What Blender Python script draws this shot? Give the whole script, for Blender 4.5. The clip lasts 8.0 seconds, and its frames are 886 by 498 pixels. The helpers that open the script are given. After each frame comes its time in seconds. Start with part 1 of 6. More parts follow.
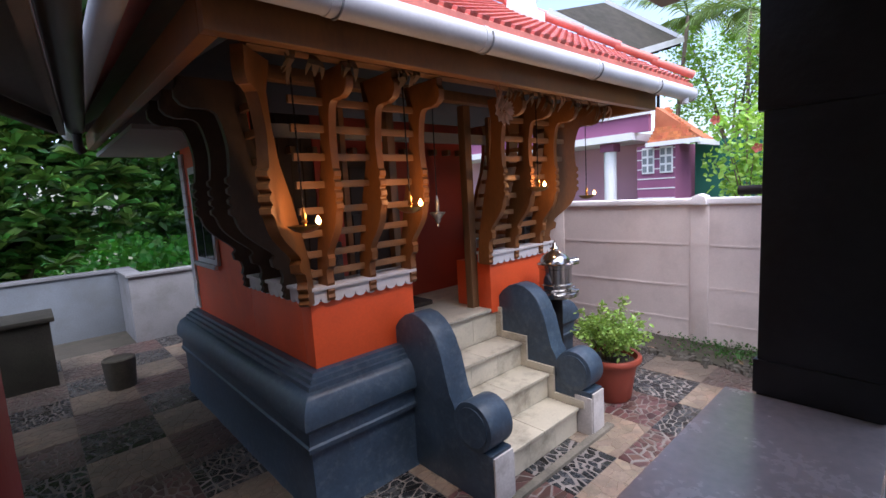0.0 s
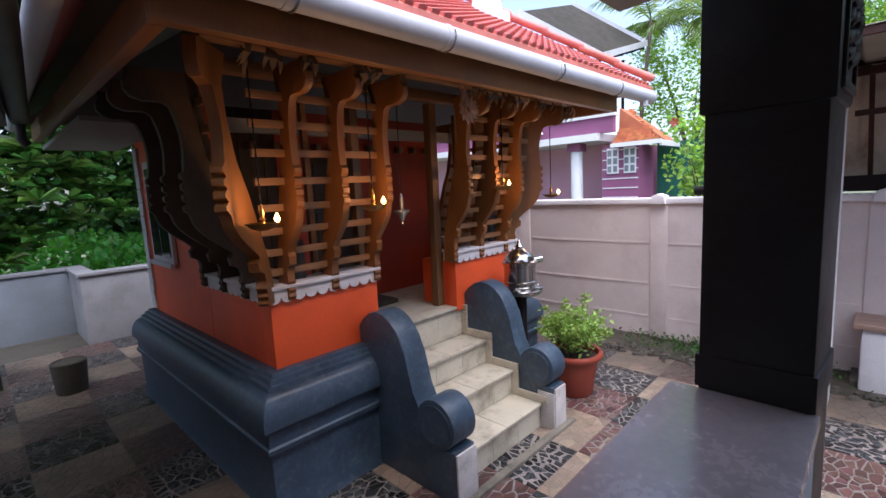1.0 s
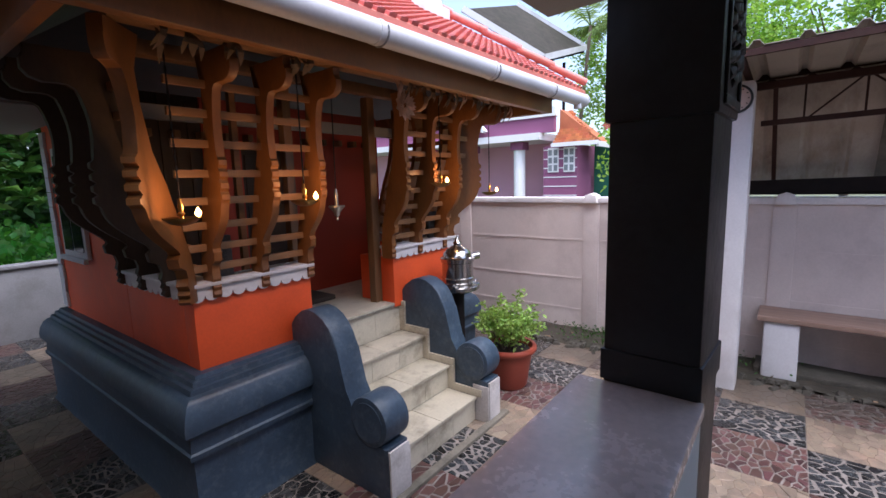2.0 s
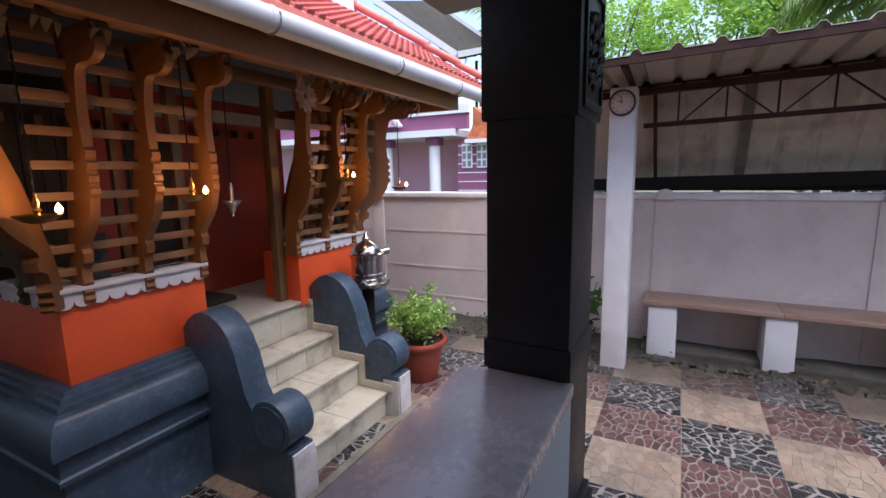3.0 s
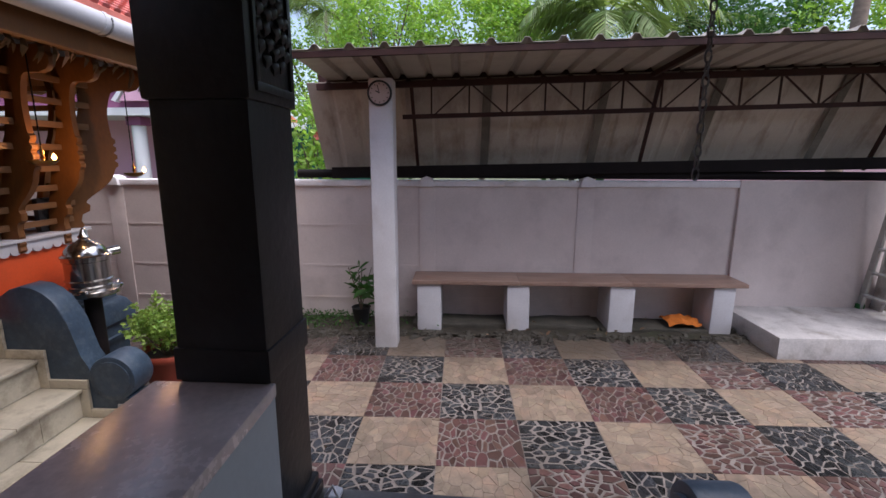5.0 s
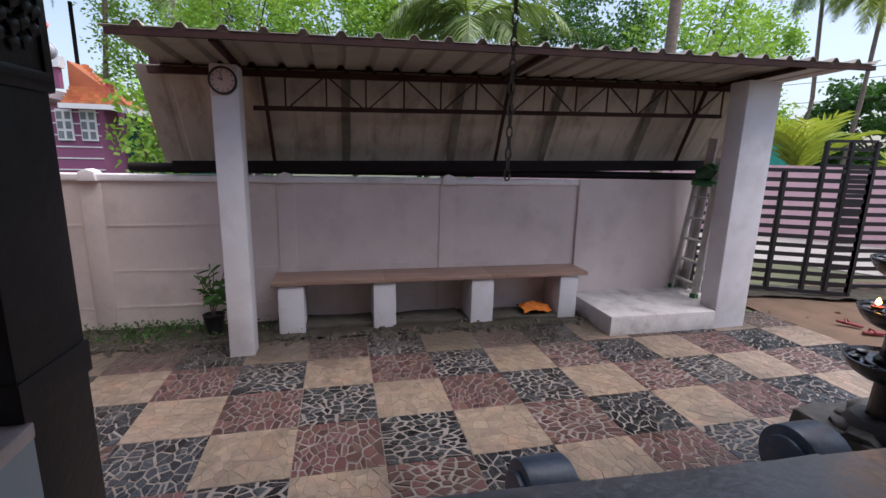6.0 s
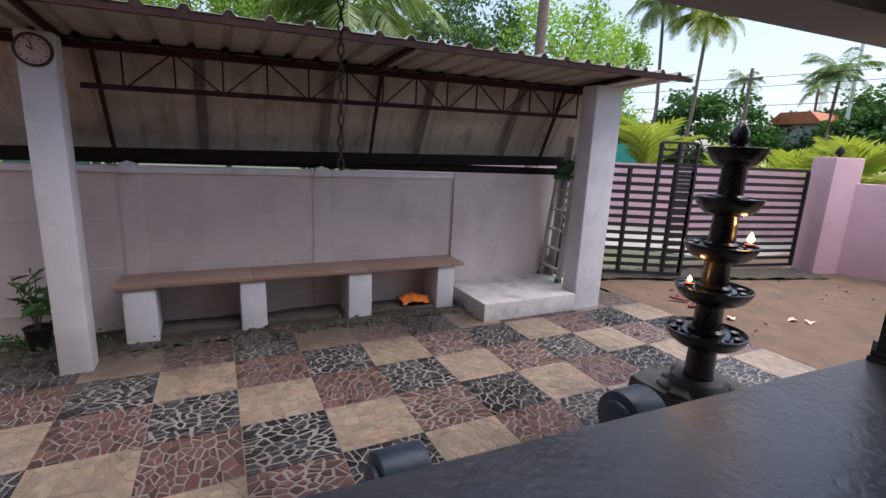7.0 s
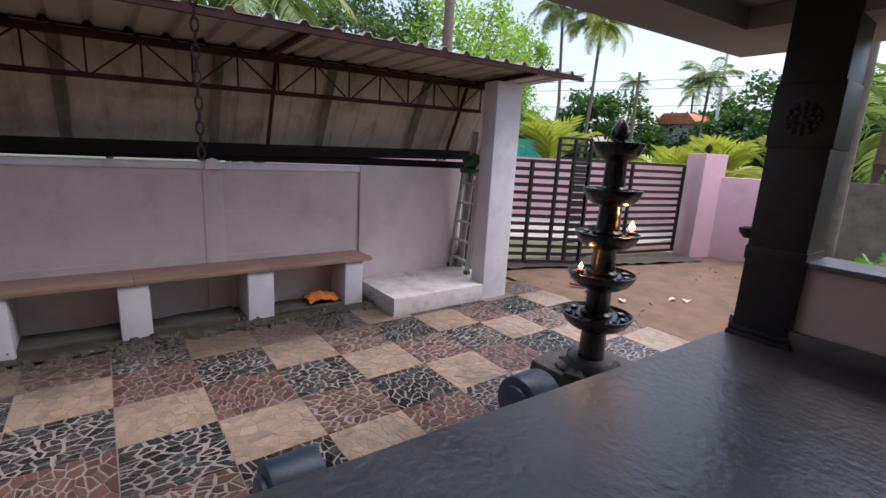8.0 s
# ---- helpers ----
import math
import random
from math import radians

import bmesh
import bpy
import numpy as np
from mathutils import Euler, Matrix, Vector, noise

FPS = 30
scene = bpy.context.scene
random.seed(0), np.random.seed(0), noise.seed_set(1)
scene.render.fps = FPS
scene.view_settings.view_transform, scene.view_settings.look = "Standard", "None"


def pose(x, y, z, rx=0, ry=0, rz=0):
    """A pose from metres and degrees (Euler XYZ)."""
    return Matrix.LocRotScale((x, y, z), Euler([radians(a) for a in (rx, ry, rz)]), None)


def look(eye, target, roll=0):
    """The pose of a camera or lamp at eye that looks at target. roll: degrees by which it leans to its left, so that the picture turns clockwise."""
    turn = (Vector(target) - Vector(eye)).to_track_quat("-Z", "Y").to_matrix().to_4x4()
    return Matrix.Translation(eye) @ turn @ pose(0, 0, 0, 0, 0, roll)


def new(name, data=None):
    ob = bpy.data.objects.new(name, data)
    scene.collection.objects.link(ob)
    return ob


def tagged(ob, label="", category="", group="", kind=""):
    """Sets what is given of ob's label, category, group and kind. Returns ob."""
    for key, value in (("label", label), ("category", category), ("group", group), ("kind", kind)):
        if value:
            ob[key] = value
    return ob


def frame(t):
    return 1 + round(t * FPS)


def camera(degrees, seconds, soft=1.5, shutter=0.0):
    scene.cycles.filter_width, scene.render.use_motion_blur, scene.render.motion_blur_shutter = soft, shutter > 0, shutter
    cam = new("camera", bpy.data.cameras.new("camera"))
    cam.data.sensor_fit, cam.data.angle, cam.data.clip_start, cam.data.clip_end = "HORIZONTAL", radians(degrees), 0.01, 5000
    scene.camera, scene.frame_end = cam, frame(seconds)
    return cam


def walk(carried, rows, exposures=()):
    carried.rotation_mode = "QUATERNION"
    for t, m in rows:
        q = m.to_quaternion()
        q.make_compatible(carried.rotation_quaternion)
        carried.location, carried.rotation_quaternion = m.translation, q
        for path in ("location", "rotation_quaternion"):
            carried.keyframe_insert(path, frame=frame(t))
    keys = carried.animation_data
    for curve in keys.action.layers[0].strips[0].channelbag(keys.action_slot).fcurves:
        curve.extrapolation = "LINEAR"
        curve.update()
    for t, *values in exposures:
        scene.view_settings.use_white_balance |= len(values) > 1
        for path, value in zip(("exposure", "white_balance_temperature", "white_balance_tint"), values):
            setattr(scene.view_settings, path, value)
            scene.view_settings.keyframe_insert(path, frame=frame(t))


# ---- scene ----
cam = camera(88.4, 8.0)
PATH = [
    (0, (0.327, 0.465, 1.714), (1.66, 1.935, 1.466), -3.4),
    (0.5, (0.346, 0.453, 1.718), (1.719, 1.884, 1.461), -3.1),
    (1, (0.359, 0.437, 1.714), (1.782, 1.818, 1.449), -2.9),
    (1.5, (0.38, 0.412, 1.722), (1.865, 1.722, 1.44), -2.2),
    (3, (0.449, 0.301, 1.723), (2.2, 1.21, 1.396), -1.1),
    (3.5, (0.471, 0.259, 1.719), (2.297, 0.996, 1.368), -0.9),
    (4, (0.503, 0.21, 1.716), (2.394, 0.747, 1.348), -0.8),
    (5.5, (0.563, -0.004, 1.734), (2.514, -0.187, 1.336), 0.8),
    (6, (0.565, -0.089, 1.737), (2.474, -0.53, 1.335), 1.4),
    (6.5, (0.547, -0.177, 1.736), (2.387, -0.849, 1.331), 2.0),
    (7, (0.532, -0.254, 1.73), (2.281, -1.133, 1.318), 2.7),
    (7.5, (0.518, -0.322, 1.718), (2.17, -1.37, 1.304), 3.1),
    (8, (0.513, -0.363, 1.723), (2.07, -1.547, 1.305), 3.3),
]
walk(cam, [(t, look(eye, target, roll)) for t, eye, target, roll in PATH], [(0.0, 2.06, 5880, 15), (1.5, 2.02, 5900, 15), (4.0, 1.82, 5950, 14), (5.5, 1.43, 6330, 16), (6.5, 1.36, 6320, 14), (7.1, 1.46, 6350, 15), (8.0, 1.5, 6450, 17)])

# ---------------------------------------------------------------- world, sun, exposure
world = bpy.data.worlds.new("world")
scene.world = world
world.use_nodes = True
wn, wl = world.node_tree.nodes, world.node_tree.links
sky = wn.new("ShaderNodeTexSky")
sky.sky_type, sky.sun_disc = "NISHITA", False
sky.sun_elevation, sky.sun_rotation = radians(70), radians(205)
sky.air_density, sky.dust_density, sky.ozone_density = 1.0, 3.0, 1.0
cloud = wn.new("ShaderNodeHueSaturation")
cloud.inputs["Saturation"].default_value = 0.85
wl.new(sky.outputs[0], cloud.inputs["Color"])
wl.new(cloud.outputs[0], wn["Background"].inputs[0])
wn["Background"].inputs[1].default_value = 0.1
sun = new("sun", bpy.data.lights.new("sun", "SUN"))
sun.data.energy, sun.data.angle, sun.data.color = 1.6, radians(70), (1.0, 0.98, 0.97)
sun.matrix_world = look((0.5, -2.5, 12), (2, 1, 0))

# ---------------------------------------------------------------- materials


def mat(name, color, rough=0.7, metal=0.0, dark=0.65, light=1.15, scale=6.0, fine=60.0, bump=0.15, stain=None, amount=0.35, stain_scale=1.6, vary=0.0, island=False, coat=0.0, detail=8.0, stretch=(1, 1, 1), rough_vary=0.15, film=None, depth=0.01):
    m = bpy.data.materials.new(name)
    m.use_nodes = True
    n, l = m.node_tree.nodes, m.node_tree.links
    b = n["Principled BSDF"]
    tc = n.new("ShaderNodeTexCoord")
    mp = n.new("ShaderNodeMapping")
    mp.inputs["Scale"].default_value = stretch
    l.new(tc.outputs["Object"], mp.inputs[0])
    n1, n2 = n.new("ShaderNodeTexNoise"), n.new("ShaderNodeTexNoise")
    n1.inputs["Scale"].default_value, n1.inputs["Detail"].default_value = scale, detail
    n2.inputs["Scale"].default_value, n2.inputs["Detail"].default_value = fine, 4
    l.new(mp.outputs[0], n1.inputs["Vector"])
    l.new(mp.outputs[0], n2.inputs["Vector"])
    mix = n.new("ShaderNodeMix")
    mix.data_type = "FLOAT"
    mix.inputs[0].default_value = 0.35
    l.new(n1.outputs["Fac"], mix.inputs[2])
    l.new(n2.outputs["Fac"], mix.inputs[3])
    ramp = n.new("ShaderNodeValToRGB")
    ramp.color_ramp.elements[0].position, ramp.color_ramp.elements[1].position = 0.3, 0.7
    ramp.color_ramp.elements[0].color = (*[c * dark for c in color], 1)
    ramp.color_ramp.elements[1].color = (*[min(1, c * light) for c in color], 1)
    l.new(mix.outputs[0], ramp.inputs[0])
    out = ramp.outputs[0]
    if stain:
        n3 = n.new("ShaderNodeTexNoise")
        n3.inputs["Scale"].default_value, n3.inputs["Detail"].default_value, n3.inputs["Roughness"].default_value = stain_scale, 10, 0.65
        l.new(mp.outputs[0], n3.inputs["Vector"])
        r3 = n.new("ShaderNodeValToRGB")
        r3.color_ramp.elements[0].position, r3.color_ramp.elements[1].position = 0.5, 0.72
        r3.color_ramp.elements[1].color = (amount, amount, amount, 1)
        r3.color_ramp.elements[0].color = (0, 0, 0, 1)
        l.new(n3.outputs["Fac"], r3.inputs[0])
        mx = n.new("ShaderNodeMix")
        mx.data_type = "RGBA"
        l.new(r3.outputs[0], mx.inputs[0])
        l.new(out, mx.inputs[6])
        mx.inputs[7].default_value = (*stain, 1)
        out = mx.outputs[2]
    if vary:
        hs = n.new("ShaderNodeHueSaturation")
        if island:
            src = n.new("ShaderNodeNewGeometry").outputs["Random Per Island"]
        else:
            src = n.new("ShaderNodeObjectInfo").outputs["Random"]
        mr = n.new("ShaderNodeMapRange")
        mr.inputs[3].default_value, mr.inputs[4].default_value = 1 - vary, 1 + vary
        l.new(src, mr.inputs[0])
        l.new(mr.outputs[0], hs.inputs["Value"])
        mh = n.new("ShaderNodeMapRange")
        mh.inputs[3].default_value, mh.inputs[4].default_value = 0.5 - vary * 0.05, 0.5 + vary * 0.05
        ml = n.new("ShaderNodeMath")
        ml.operation = "MULTIPLY"
        ml.inputs[1].default_value = 7.31
        fr = n.new("ShaderNodeMath")
        fr.operation = "FRACT"
        l.new(src, ml.inputs[0])
        l.new(ml.outputs[0], fr.inputs[0])
        l.new(fr.outputs[0], mh.inputs[0])
        l.new(mh.outputs[0], hs.inputs["Hue"])
        l.new(out, hs.inputs["Color"])
        out = hs.outputs[0]
    if film:
        # washed-in earth and damp film across stones and joints, with yard shade put in
        pos = n.new("ShaderNodeTexCoord").outputs["Object"]
        n4 = n.new("ShaderNodeTexNoise")
        n4.inputs["Scale"].default_value, n4.inputs["Detail"].default_value, n4.inputs["Roughness"].default_value = 1.1, 9, 0.62
        l.new(pos, n4.inputs["Vector"])
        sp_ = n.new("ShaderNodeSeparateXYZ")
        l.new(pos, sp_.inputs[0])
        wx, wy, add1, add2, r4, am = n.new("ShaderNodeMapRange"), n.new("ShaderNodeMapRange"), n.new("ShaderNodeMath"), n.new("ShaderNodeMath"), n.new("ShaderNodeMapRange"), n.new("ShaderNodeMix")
        # wx gathers soil by the wall, wy darkens the dim rear yard
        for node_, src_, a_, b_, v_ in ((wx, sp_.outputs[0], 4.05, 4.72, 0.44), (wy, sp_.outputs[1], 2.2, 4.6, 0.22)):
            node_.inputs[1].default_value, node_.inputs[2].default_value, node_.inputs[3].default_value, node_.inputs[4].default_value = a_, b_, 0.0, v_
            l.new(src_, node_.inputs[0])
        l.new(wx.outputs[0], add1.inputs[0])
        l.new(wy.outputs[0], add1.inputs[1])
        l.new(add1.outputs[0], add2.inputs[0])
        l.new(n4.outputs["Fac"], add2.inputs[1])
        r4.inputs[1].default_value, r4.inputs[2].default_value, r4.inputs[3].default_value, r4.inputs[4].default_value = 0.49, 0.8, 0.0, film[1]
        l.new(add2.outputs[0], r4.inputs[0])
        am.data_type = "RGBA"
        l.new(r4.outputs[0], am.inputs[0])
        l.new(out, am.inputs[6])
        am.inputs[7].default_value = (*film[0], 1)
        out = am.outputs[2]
    l.new(out, b.inputs["Base Color"])
    b.inputs["Metallic"].default_value = metal
    rr = n.new("ShaderNodeMapRange")
    rr.inputs[3].default_value, rr.inputs[4].default_value = max(0.03, rough - rough_vary), min(1, rough + rough_vary)
    l.new(mix.outputs[0], rr.inputs[0])
    l.new(rr.outputs[0], b.inputs["Roughness"])
    if coat:
        b.inputs["Coat Weight"].default_value, b.inputs["Coat Roughness"].default_value = coat, 0.15
    if bump:
        bp = n.new("ShaderNodeBump")
        bp.inputs["Strength"].default_value, bp.inputs["Distance"].default_value = bump, depth
        l.new(mix.outputs[0], bp.inputs["Height"])
        l.new(bp.outputs[0], b.inputs["Normal"])
    return m


def leafy(name, color, vary=0.35, rough=0.5, trans=0.25):
    m = mat(name, color, rough=rough, vary=vary, island=True, bump=0, dark=0.8, light=1.15, scale=3)
    b = m.node_tree.nodes["Principled BSDF"]
    tr, ad = m.node_tree.nodes.new("ShaderNodeBsdfTranslucent"), m.node_tree.nodes.new("ShaderNodeMixShader")
    tr.inputs[0].default_value = (min(1, color[0] * 1.9), min(1, color[1] * 1.9), color[2], 1)
    ad.inputs[0].default_value = trans
    m.node_tree.links.new(b.outputs[0], ad.inputs[1])
    m.node_tree.links.new(tr.outputs[0], ad.inputs[2])
    m.node_tree.links.new(ad.outputs[0], m.node_tree.nodes["Material Output"].inputs[0])
    return m


def glow(name, color, strength):
    m = bpy.data.materials.new(name)
    m.use_nodes = True
    b = m.node_tree.nodes["Principled BSDF"]
    b.inputs["Base Color"].default_value = (*color, 1)
    b.inputs["Emission Color"].default_value = (*color, 1)
    b.inputs["Emission Strength"].default_value = strength
    return m


WHITE = mat("whitewash", (0.66, 0.64, 0.66), 0.85, stain=(0.42, 0.38, 0.36), amount=0.5, stain_scale=2.2, dark=0.86, light=1.06, scale=3, bump=0.25)
WALLPINK = mat("lilac_wash", (0.67, 0.582, 0.553), 0.88, stain=(0.40, 0.34, 0.33), amount=0.5, stain_scale=1.7, dark=0.88, light=1.07, scale=2.5, bump=0.3)
COPING = mat("coping_wash", (0.76, 0.72, 0.73), 0.88, stain=(0.3, 0.27, 0.26), amount=0.5, dark=0.85, light=1.08, bump=0.3)
ORANGE = mat("orange_paint", (0.78, 0.098, 0.02), 0.55, dark=0.85, light=1.06, stain=(0.4, 0.045, 0.012), amount=0.4, scale=3, bump=0.12)
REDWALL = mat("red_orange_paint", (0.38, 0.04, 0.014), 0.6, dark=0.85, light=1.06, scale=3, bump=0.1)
BLUEGREY = mat("blue_grey_paint", (0.036, 0.06, 0.094), 0.42, dark=0.6, light=1.35, stain=(0.15, 0.18, 0.205), amount=0.34, stain_scale=21, bump=0.3, scale=5, fine=45)
OCHRE = mat("ochre_wood_paint", (0.205, 0.078, 0.018), 0.5, dark=0.6, light=1.15, scale=5, stretch=(1, 1, 0.4), bump=0.15, stain=(0.16, 0.07, 0.02), amount=0.35)
# dark brown in place of ochre, for the left side brackets
DARKBRACKET = mat("dark_brown_bracket_wood", (0.05, 0.03, 0.018), 0.6, dark=0.5, light=1.4, scale=5, stretch=(1, 1, 0.4), bump=0.2, stain=(0.11, 0.05, 0.018), amount=0.35)
WOOD = mat("varnished_wood", (0.165, 0.084, 0.036), 0.5, dark=0.6, light=1.2, stretch=(1, 1, 0.15), scale=14, bump=0.15)
SLAT = mat("slat_wood", (0.245, 0.122, 0.052), 0.5, dark=0.65, light=1.2, stretch=(0.15, 1, 1), scale=14, bump=0.15)
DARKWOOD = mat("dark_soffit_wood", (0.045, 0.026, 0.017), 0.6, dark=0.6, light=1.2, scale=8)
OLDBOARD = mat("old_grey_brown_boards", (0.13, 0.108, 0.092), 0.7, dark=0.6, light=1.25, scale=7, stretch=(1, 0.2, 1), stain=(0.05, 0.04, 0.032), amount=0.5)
MARBLE = mat("cream_marble", (0.52, 0.47, 0.37), 0.35, dark=0.8, light=1.1, scale=5, stain=(0.13, 0.1, 0.065), amount=0.9, stain_scale=3.6, bump=0.06, vary=0.07)
TILE_RED = mat("roof_tile_paint", (0.53, 0.15, 0.122), 0.45, dark=0.75, light=1.15, scale=6, vary=0.13, stain=(0.22, 0.04, 0.03), amount=0.35)
TILE_REDJ = mat("roof_tile_paint_far", (0.53, 0.15, 0.122), 0.45, dark=0.75, light=1.15, scale=6, vary=0.13, island=True)
STEELGREY = mat("dull_grey_wire", (0.2, 0.2, 0.21), 0.6)
GUTTER = mat("gutter_pvc", (0.54, 0.54, 0.57), 0.5, dark=0.85, light=1.05, scale=2, stain=(0.3, 0.3, 0.3), amount=0.4, bump=0.04)
BLACK = mat("black_paint", (0.023, 0.0235, 0.0245), 0.42, dark=0.7, light=1.3, scale=8, bump=0.45, fine=40)
BLACK.node_tree.nodes["Principled BSDF"].inputs["Specular IOR Level"].default_value = 0.4
BLACKFLOOR = mat("black_oxide", (0.115, 0.111, 0.108), 0.34, coat=0.0, dark=0.75, light=1.25, scale=5, fine=30, bump=0.8, depth=0.016, stain=(0.12, 0.115, 0.11), amount=0.4, rough_vary=0.14)
LEDGE = mat("dark_polished_ledge", (0.68, 0.585, 0.555), 0.26, coat=0.0, dark=0.75, light=1.25, scale=4, bump=0.12, stain=(0.16, 0.14, 0.14), amount=0.45, rough_vary=0.12)
for m_ in (LEDGE, BLACKFLOOR):
    m_.node_tree.nodes["Principled BSDF"].inputs["Specular IOR Level"].default_value = 0.85
PALEWALL = mat("pale_blue_wall", (0.55, 0.58, 0.58), 0.8, dark=0.9, light=1.04, scale=3, bump=0.1)
CREAMWALL = mat("cream_wall", (0.84, 0.735, 0.64), 0.8, dark=0.9, light=1.04, scale=3, bump=0.1)
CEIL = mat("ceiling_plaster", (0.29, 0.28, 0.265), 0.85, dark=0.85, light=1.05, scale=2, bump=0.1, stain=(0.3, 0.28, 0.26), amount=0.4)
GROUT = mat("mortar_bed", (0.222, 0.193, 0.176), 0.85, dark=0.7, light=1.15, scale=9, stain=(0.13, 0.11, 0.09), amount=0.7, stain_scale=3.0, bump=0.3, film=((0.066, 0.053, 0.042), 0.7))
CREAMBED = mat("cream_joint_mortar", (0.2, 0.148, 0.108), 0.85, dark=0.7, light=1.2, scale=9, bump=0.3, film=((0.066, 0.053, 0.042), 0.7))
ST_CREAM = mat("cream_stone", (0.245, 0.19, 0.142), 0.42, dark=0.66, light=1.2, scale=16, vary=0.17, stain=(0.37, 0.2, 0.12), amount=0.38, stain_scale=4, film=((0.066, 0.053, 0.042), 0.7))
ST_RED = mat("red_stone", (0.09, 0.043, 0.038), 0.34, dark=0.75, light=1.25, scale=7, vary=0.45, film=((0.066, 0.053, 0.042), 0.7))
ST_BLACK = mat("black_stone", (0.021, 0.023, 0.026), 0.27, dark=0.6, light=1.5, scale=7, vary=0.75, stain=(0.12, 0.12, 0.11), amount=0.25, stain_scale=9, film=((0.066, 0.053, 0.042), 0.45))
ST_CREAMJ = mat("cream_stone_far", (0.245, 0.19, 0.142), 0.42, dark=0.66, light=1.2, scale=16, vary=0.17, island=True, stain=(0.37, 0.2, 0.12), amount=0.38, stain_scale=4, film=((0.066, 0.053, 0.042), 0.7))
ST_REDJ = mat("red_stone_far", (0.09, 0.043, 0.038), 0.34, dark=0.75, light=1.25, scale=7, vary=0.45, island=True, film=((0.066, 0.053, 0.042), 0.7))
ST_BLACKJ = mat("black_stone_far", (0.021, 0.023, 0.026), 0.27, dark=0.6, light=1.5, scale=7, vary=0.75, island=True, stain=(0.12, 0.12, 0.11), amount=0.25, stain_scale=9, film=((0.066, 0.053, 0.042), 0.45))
DIRT = mat("brown_earth", (0.125, 0.076, 0.047), 0.95, dark=0.6, light=1.3, scale=4, fine=90, bump=0.6, stain=(0.06, 0.045, 0.03), amount=0.6)
GROUND = mat("far_ground", (0.09, 0.10, 0.05), 0.95, dark=0.6, light=1.3, scale=0.6, fine=20, bump=0.4)
ROADM = mat("pale_road", (0.3, 0.28, 0.26), 0.9, dark=0.75, light=1.1, scale=3, bump=0.3)
MOSS = mat("mossy_soil", (0.042, 0.034, 0.024), 0.9, dark=0.5, light=1.6, scale=9, fine=120, bump=0.8, stain=(0.04, 0.055, 0.018), amount=0.5, stain_scale=2)
BENCHTOP = mat("pink_granite", (0.30, 0.19, 0.145), 0.45, dark=0.65, light=1.25, scale=6, stretch=(3, 0.35, 1), stain=(0.44, 0.31, 0.25), amount=0.7, stain_scale=5, bump=0.05)
SHEET = mat("grey_roof_sheet", (0.43, 0.38, 0.32), 0.5, metal=0.15, dark=0.8, light=1.1, scale=2, stain=(0.17, 0.12, 0.08), amount=0.5, stain_scale=2.5, bump=0.05)
STEEL = mat("maroon_steel", (0.036, 0.014, 0.012), 0.7, dark=0.7, light=1.3, scale=12, stain=(0.1, 0.05, 0.03), amount=0.4)
DARKSTEEL = mat("dark_steel", (0.014, 0.011, 0.011), 0.7, dark=0.7, light=1.3, scale=12)
for m_, v_ in ((STEEL, 0.25), (DARKSTEEL, 0.12)):
    m_.node_tree.nodes["Principled BSDF"].inputs["Specular IOR Level"].default_value = v_
GATEM = mat("black_gate_paint", (0.016, 0.013, 0.015), 0.45, dark=0.8, light=1.2, scale=10)
ALU = mat("aluminium", (0.5, 0.5, 0.48), 0.45, metal=0.6, dark=0.8, light=1.1, scale=12)
GREENP = mat("green_plastic", (0.02, 0.16, 0.035), 0.5)
GREENBAG = mat("dark_green_plastic", (0.012, 0.075, 0.02), 0.4, bump=0.3)
CHROME = mat("stainless_steel", (0.45, 0.435, 0.42), 0.2, metal=1.0, dark=0.9, light=1.05, bump=0.02, rough_vary=0.05)
BRASS = mat("old_brass", (0.35, 0.2, 0.06), 0.35, metal=1.0, dark=0.6, light=1.2)
SILVER = mat("tarnished_silver", (0.42, 0.40, 0.38), 0.35, metal=0.9, dark=0.6, light=1.2)
TERRA = mat("terracotta_plastic", (0.30, 0.055, 0.03), 0.5, dark=0.85, light=1.1, scale=4)
SOIL = mat("potting_soil", (0.035, 0.025, 0.018), 0.95, bump=0.9, fine=150)
STONEBLK = mat("oiled_black_stone", (0.014, 0.012, 0.011), 0.22, dark=0.6, light=1.6, scale=9, bump=0.35)
STONEBASE = mat("worn_stone_base", (0.035, 0.032, 0.028), 0.6, dark=0.5, light=1.6, scale=8, bump=0.7, stain=(0.16, 0.14, 0.12), amount=0.5, stain_scale=6)
# darker concrete; on rear yard pieces it also stands in for shade
OLDSTONE = mat("dark_old_masonry", (0.075, 0.066, 0.052), 0.9, dark=0.5, light=1.3, scale=5, bump=0.6, stain=(0.03, 0.035, 0.02), amount=0.6)
# stained whitewash, greyed to hold the dim light at the back
DIMWASH = mat("stained_dimmed_wash", (0.27, 0.265, 0.275), 0.88, dark=0.75, light=1.1, scale=3, bump=0.3, stain=(0.15, 0.14, 0.13), amount=0.7, stain_scale=2.4)
# near-black concrete with the shade of the rear yard put in
DIMCONC = mat("dimmed_black_concrete", (0.034, 0.031, 0.024), 0.85, dark=0.5, light=1.5, scale=6, bump=0.7, stain=(0.02, 0.028, 0.012), amount=0.6)
CONCRETE = mat("weathered_concrete", (0.17, 0.15, 0.12), 0.9, dark=0.5, light=1.3, scale=5, bump=0.5, stain=(0.05, 0.05, 0.035), amount=0.6)
PURPLE = mat("purple_paint", (0.25, 0.085, 0.175), 0.8, dark=0.88, light=1.05, scale=1)
PINKH = mat("mauve_paint", (0.72, 0.41, 0.55), 0.8, dark=0.9, light=1.05, scale=1)
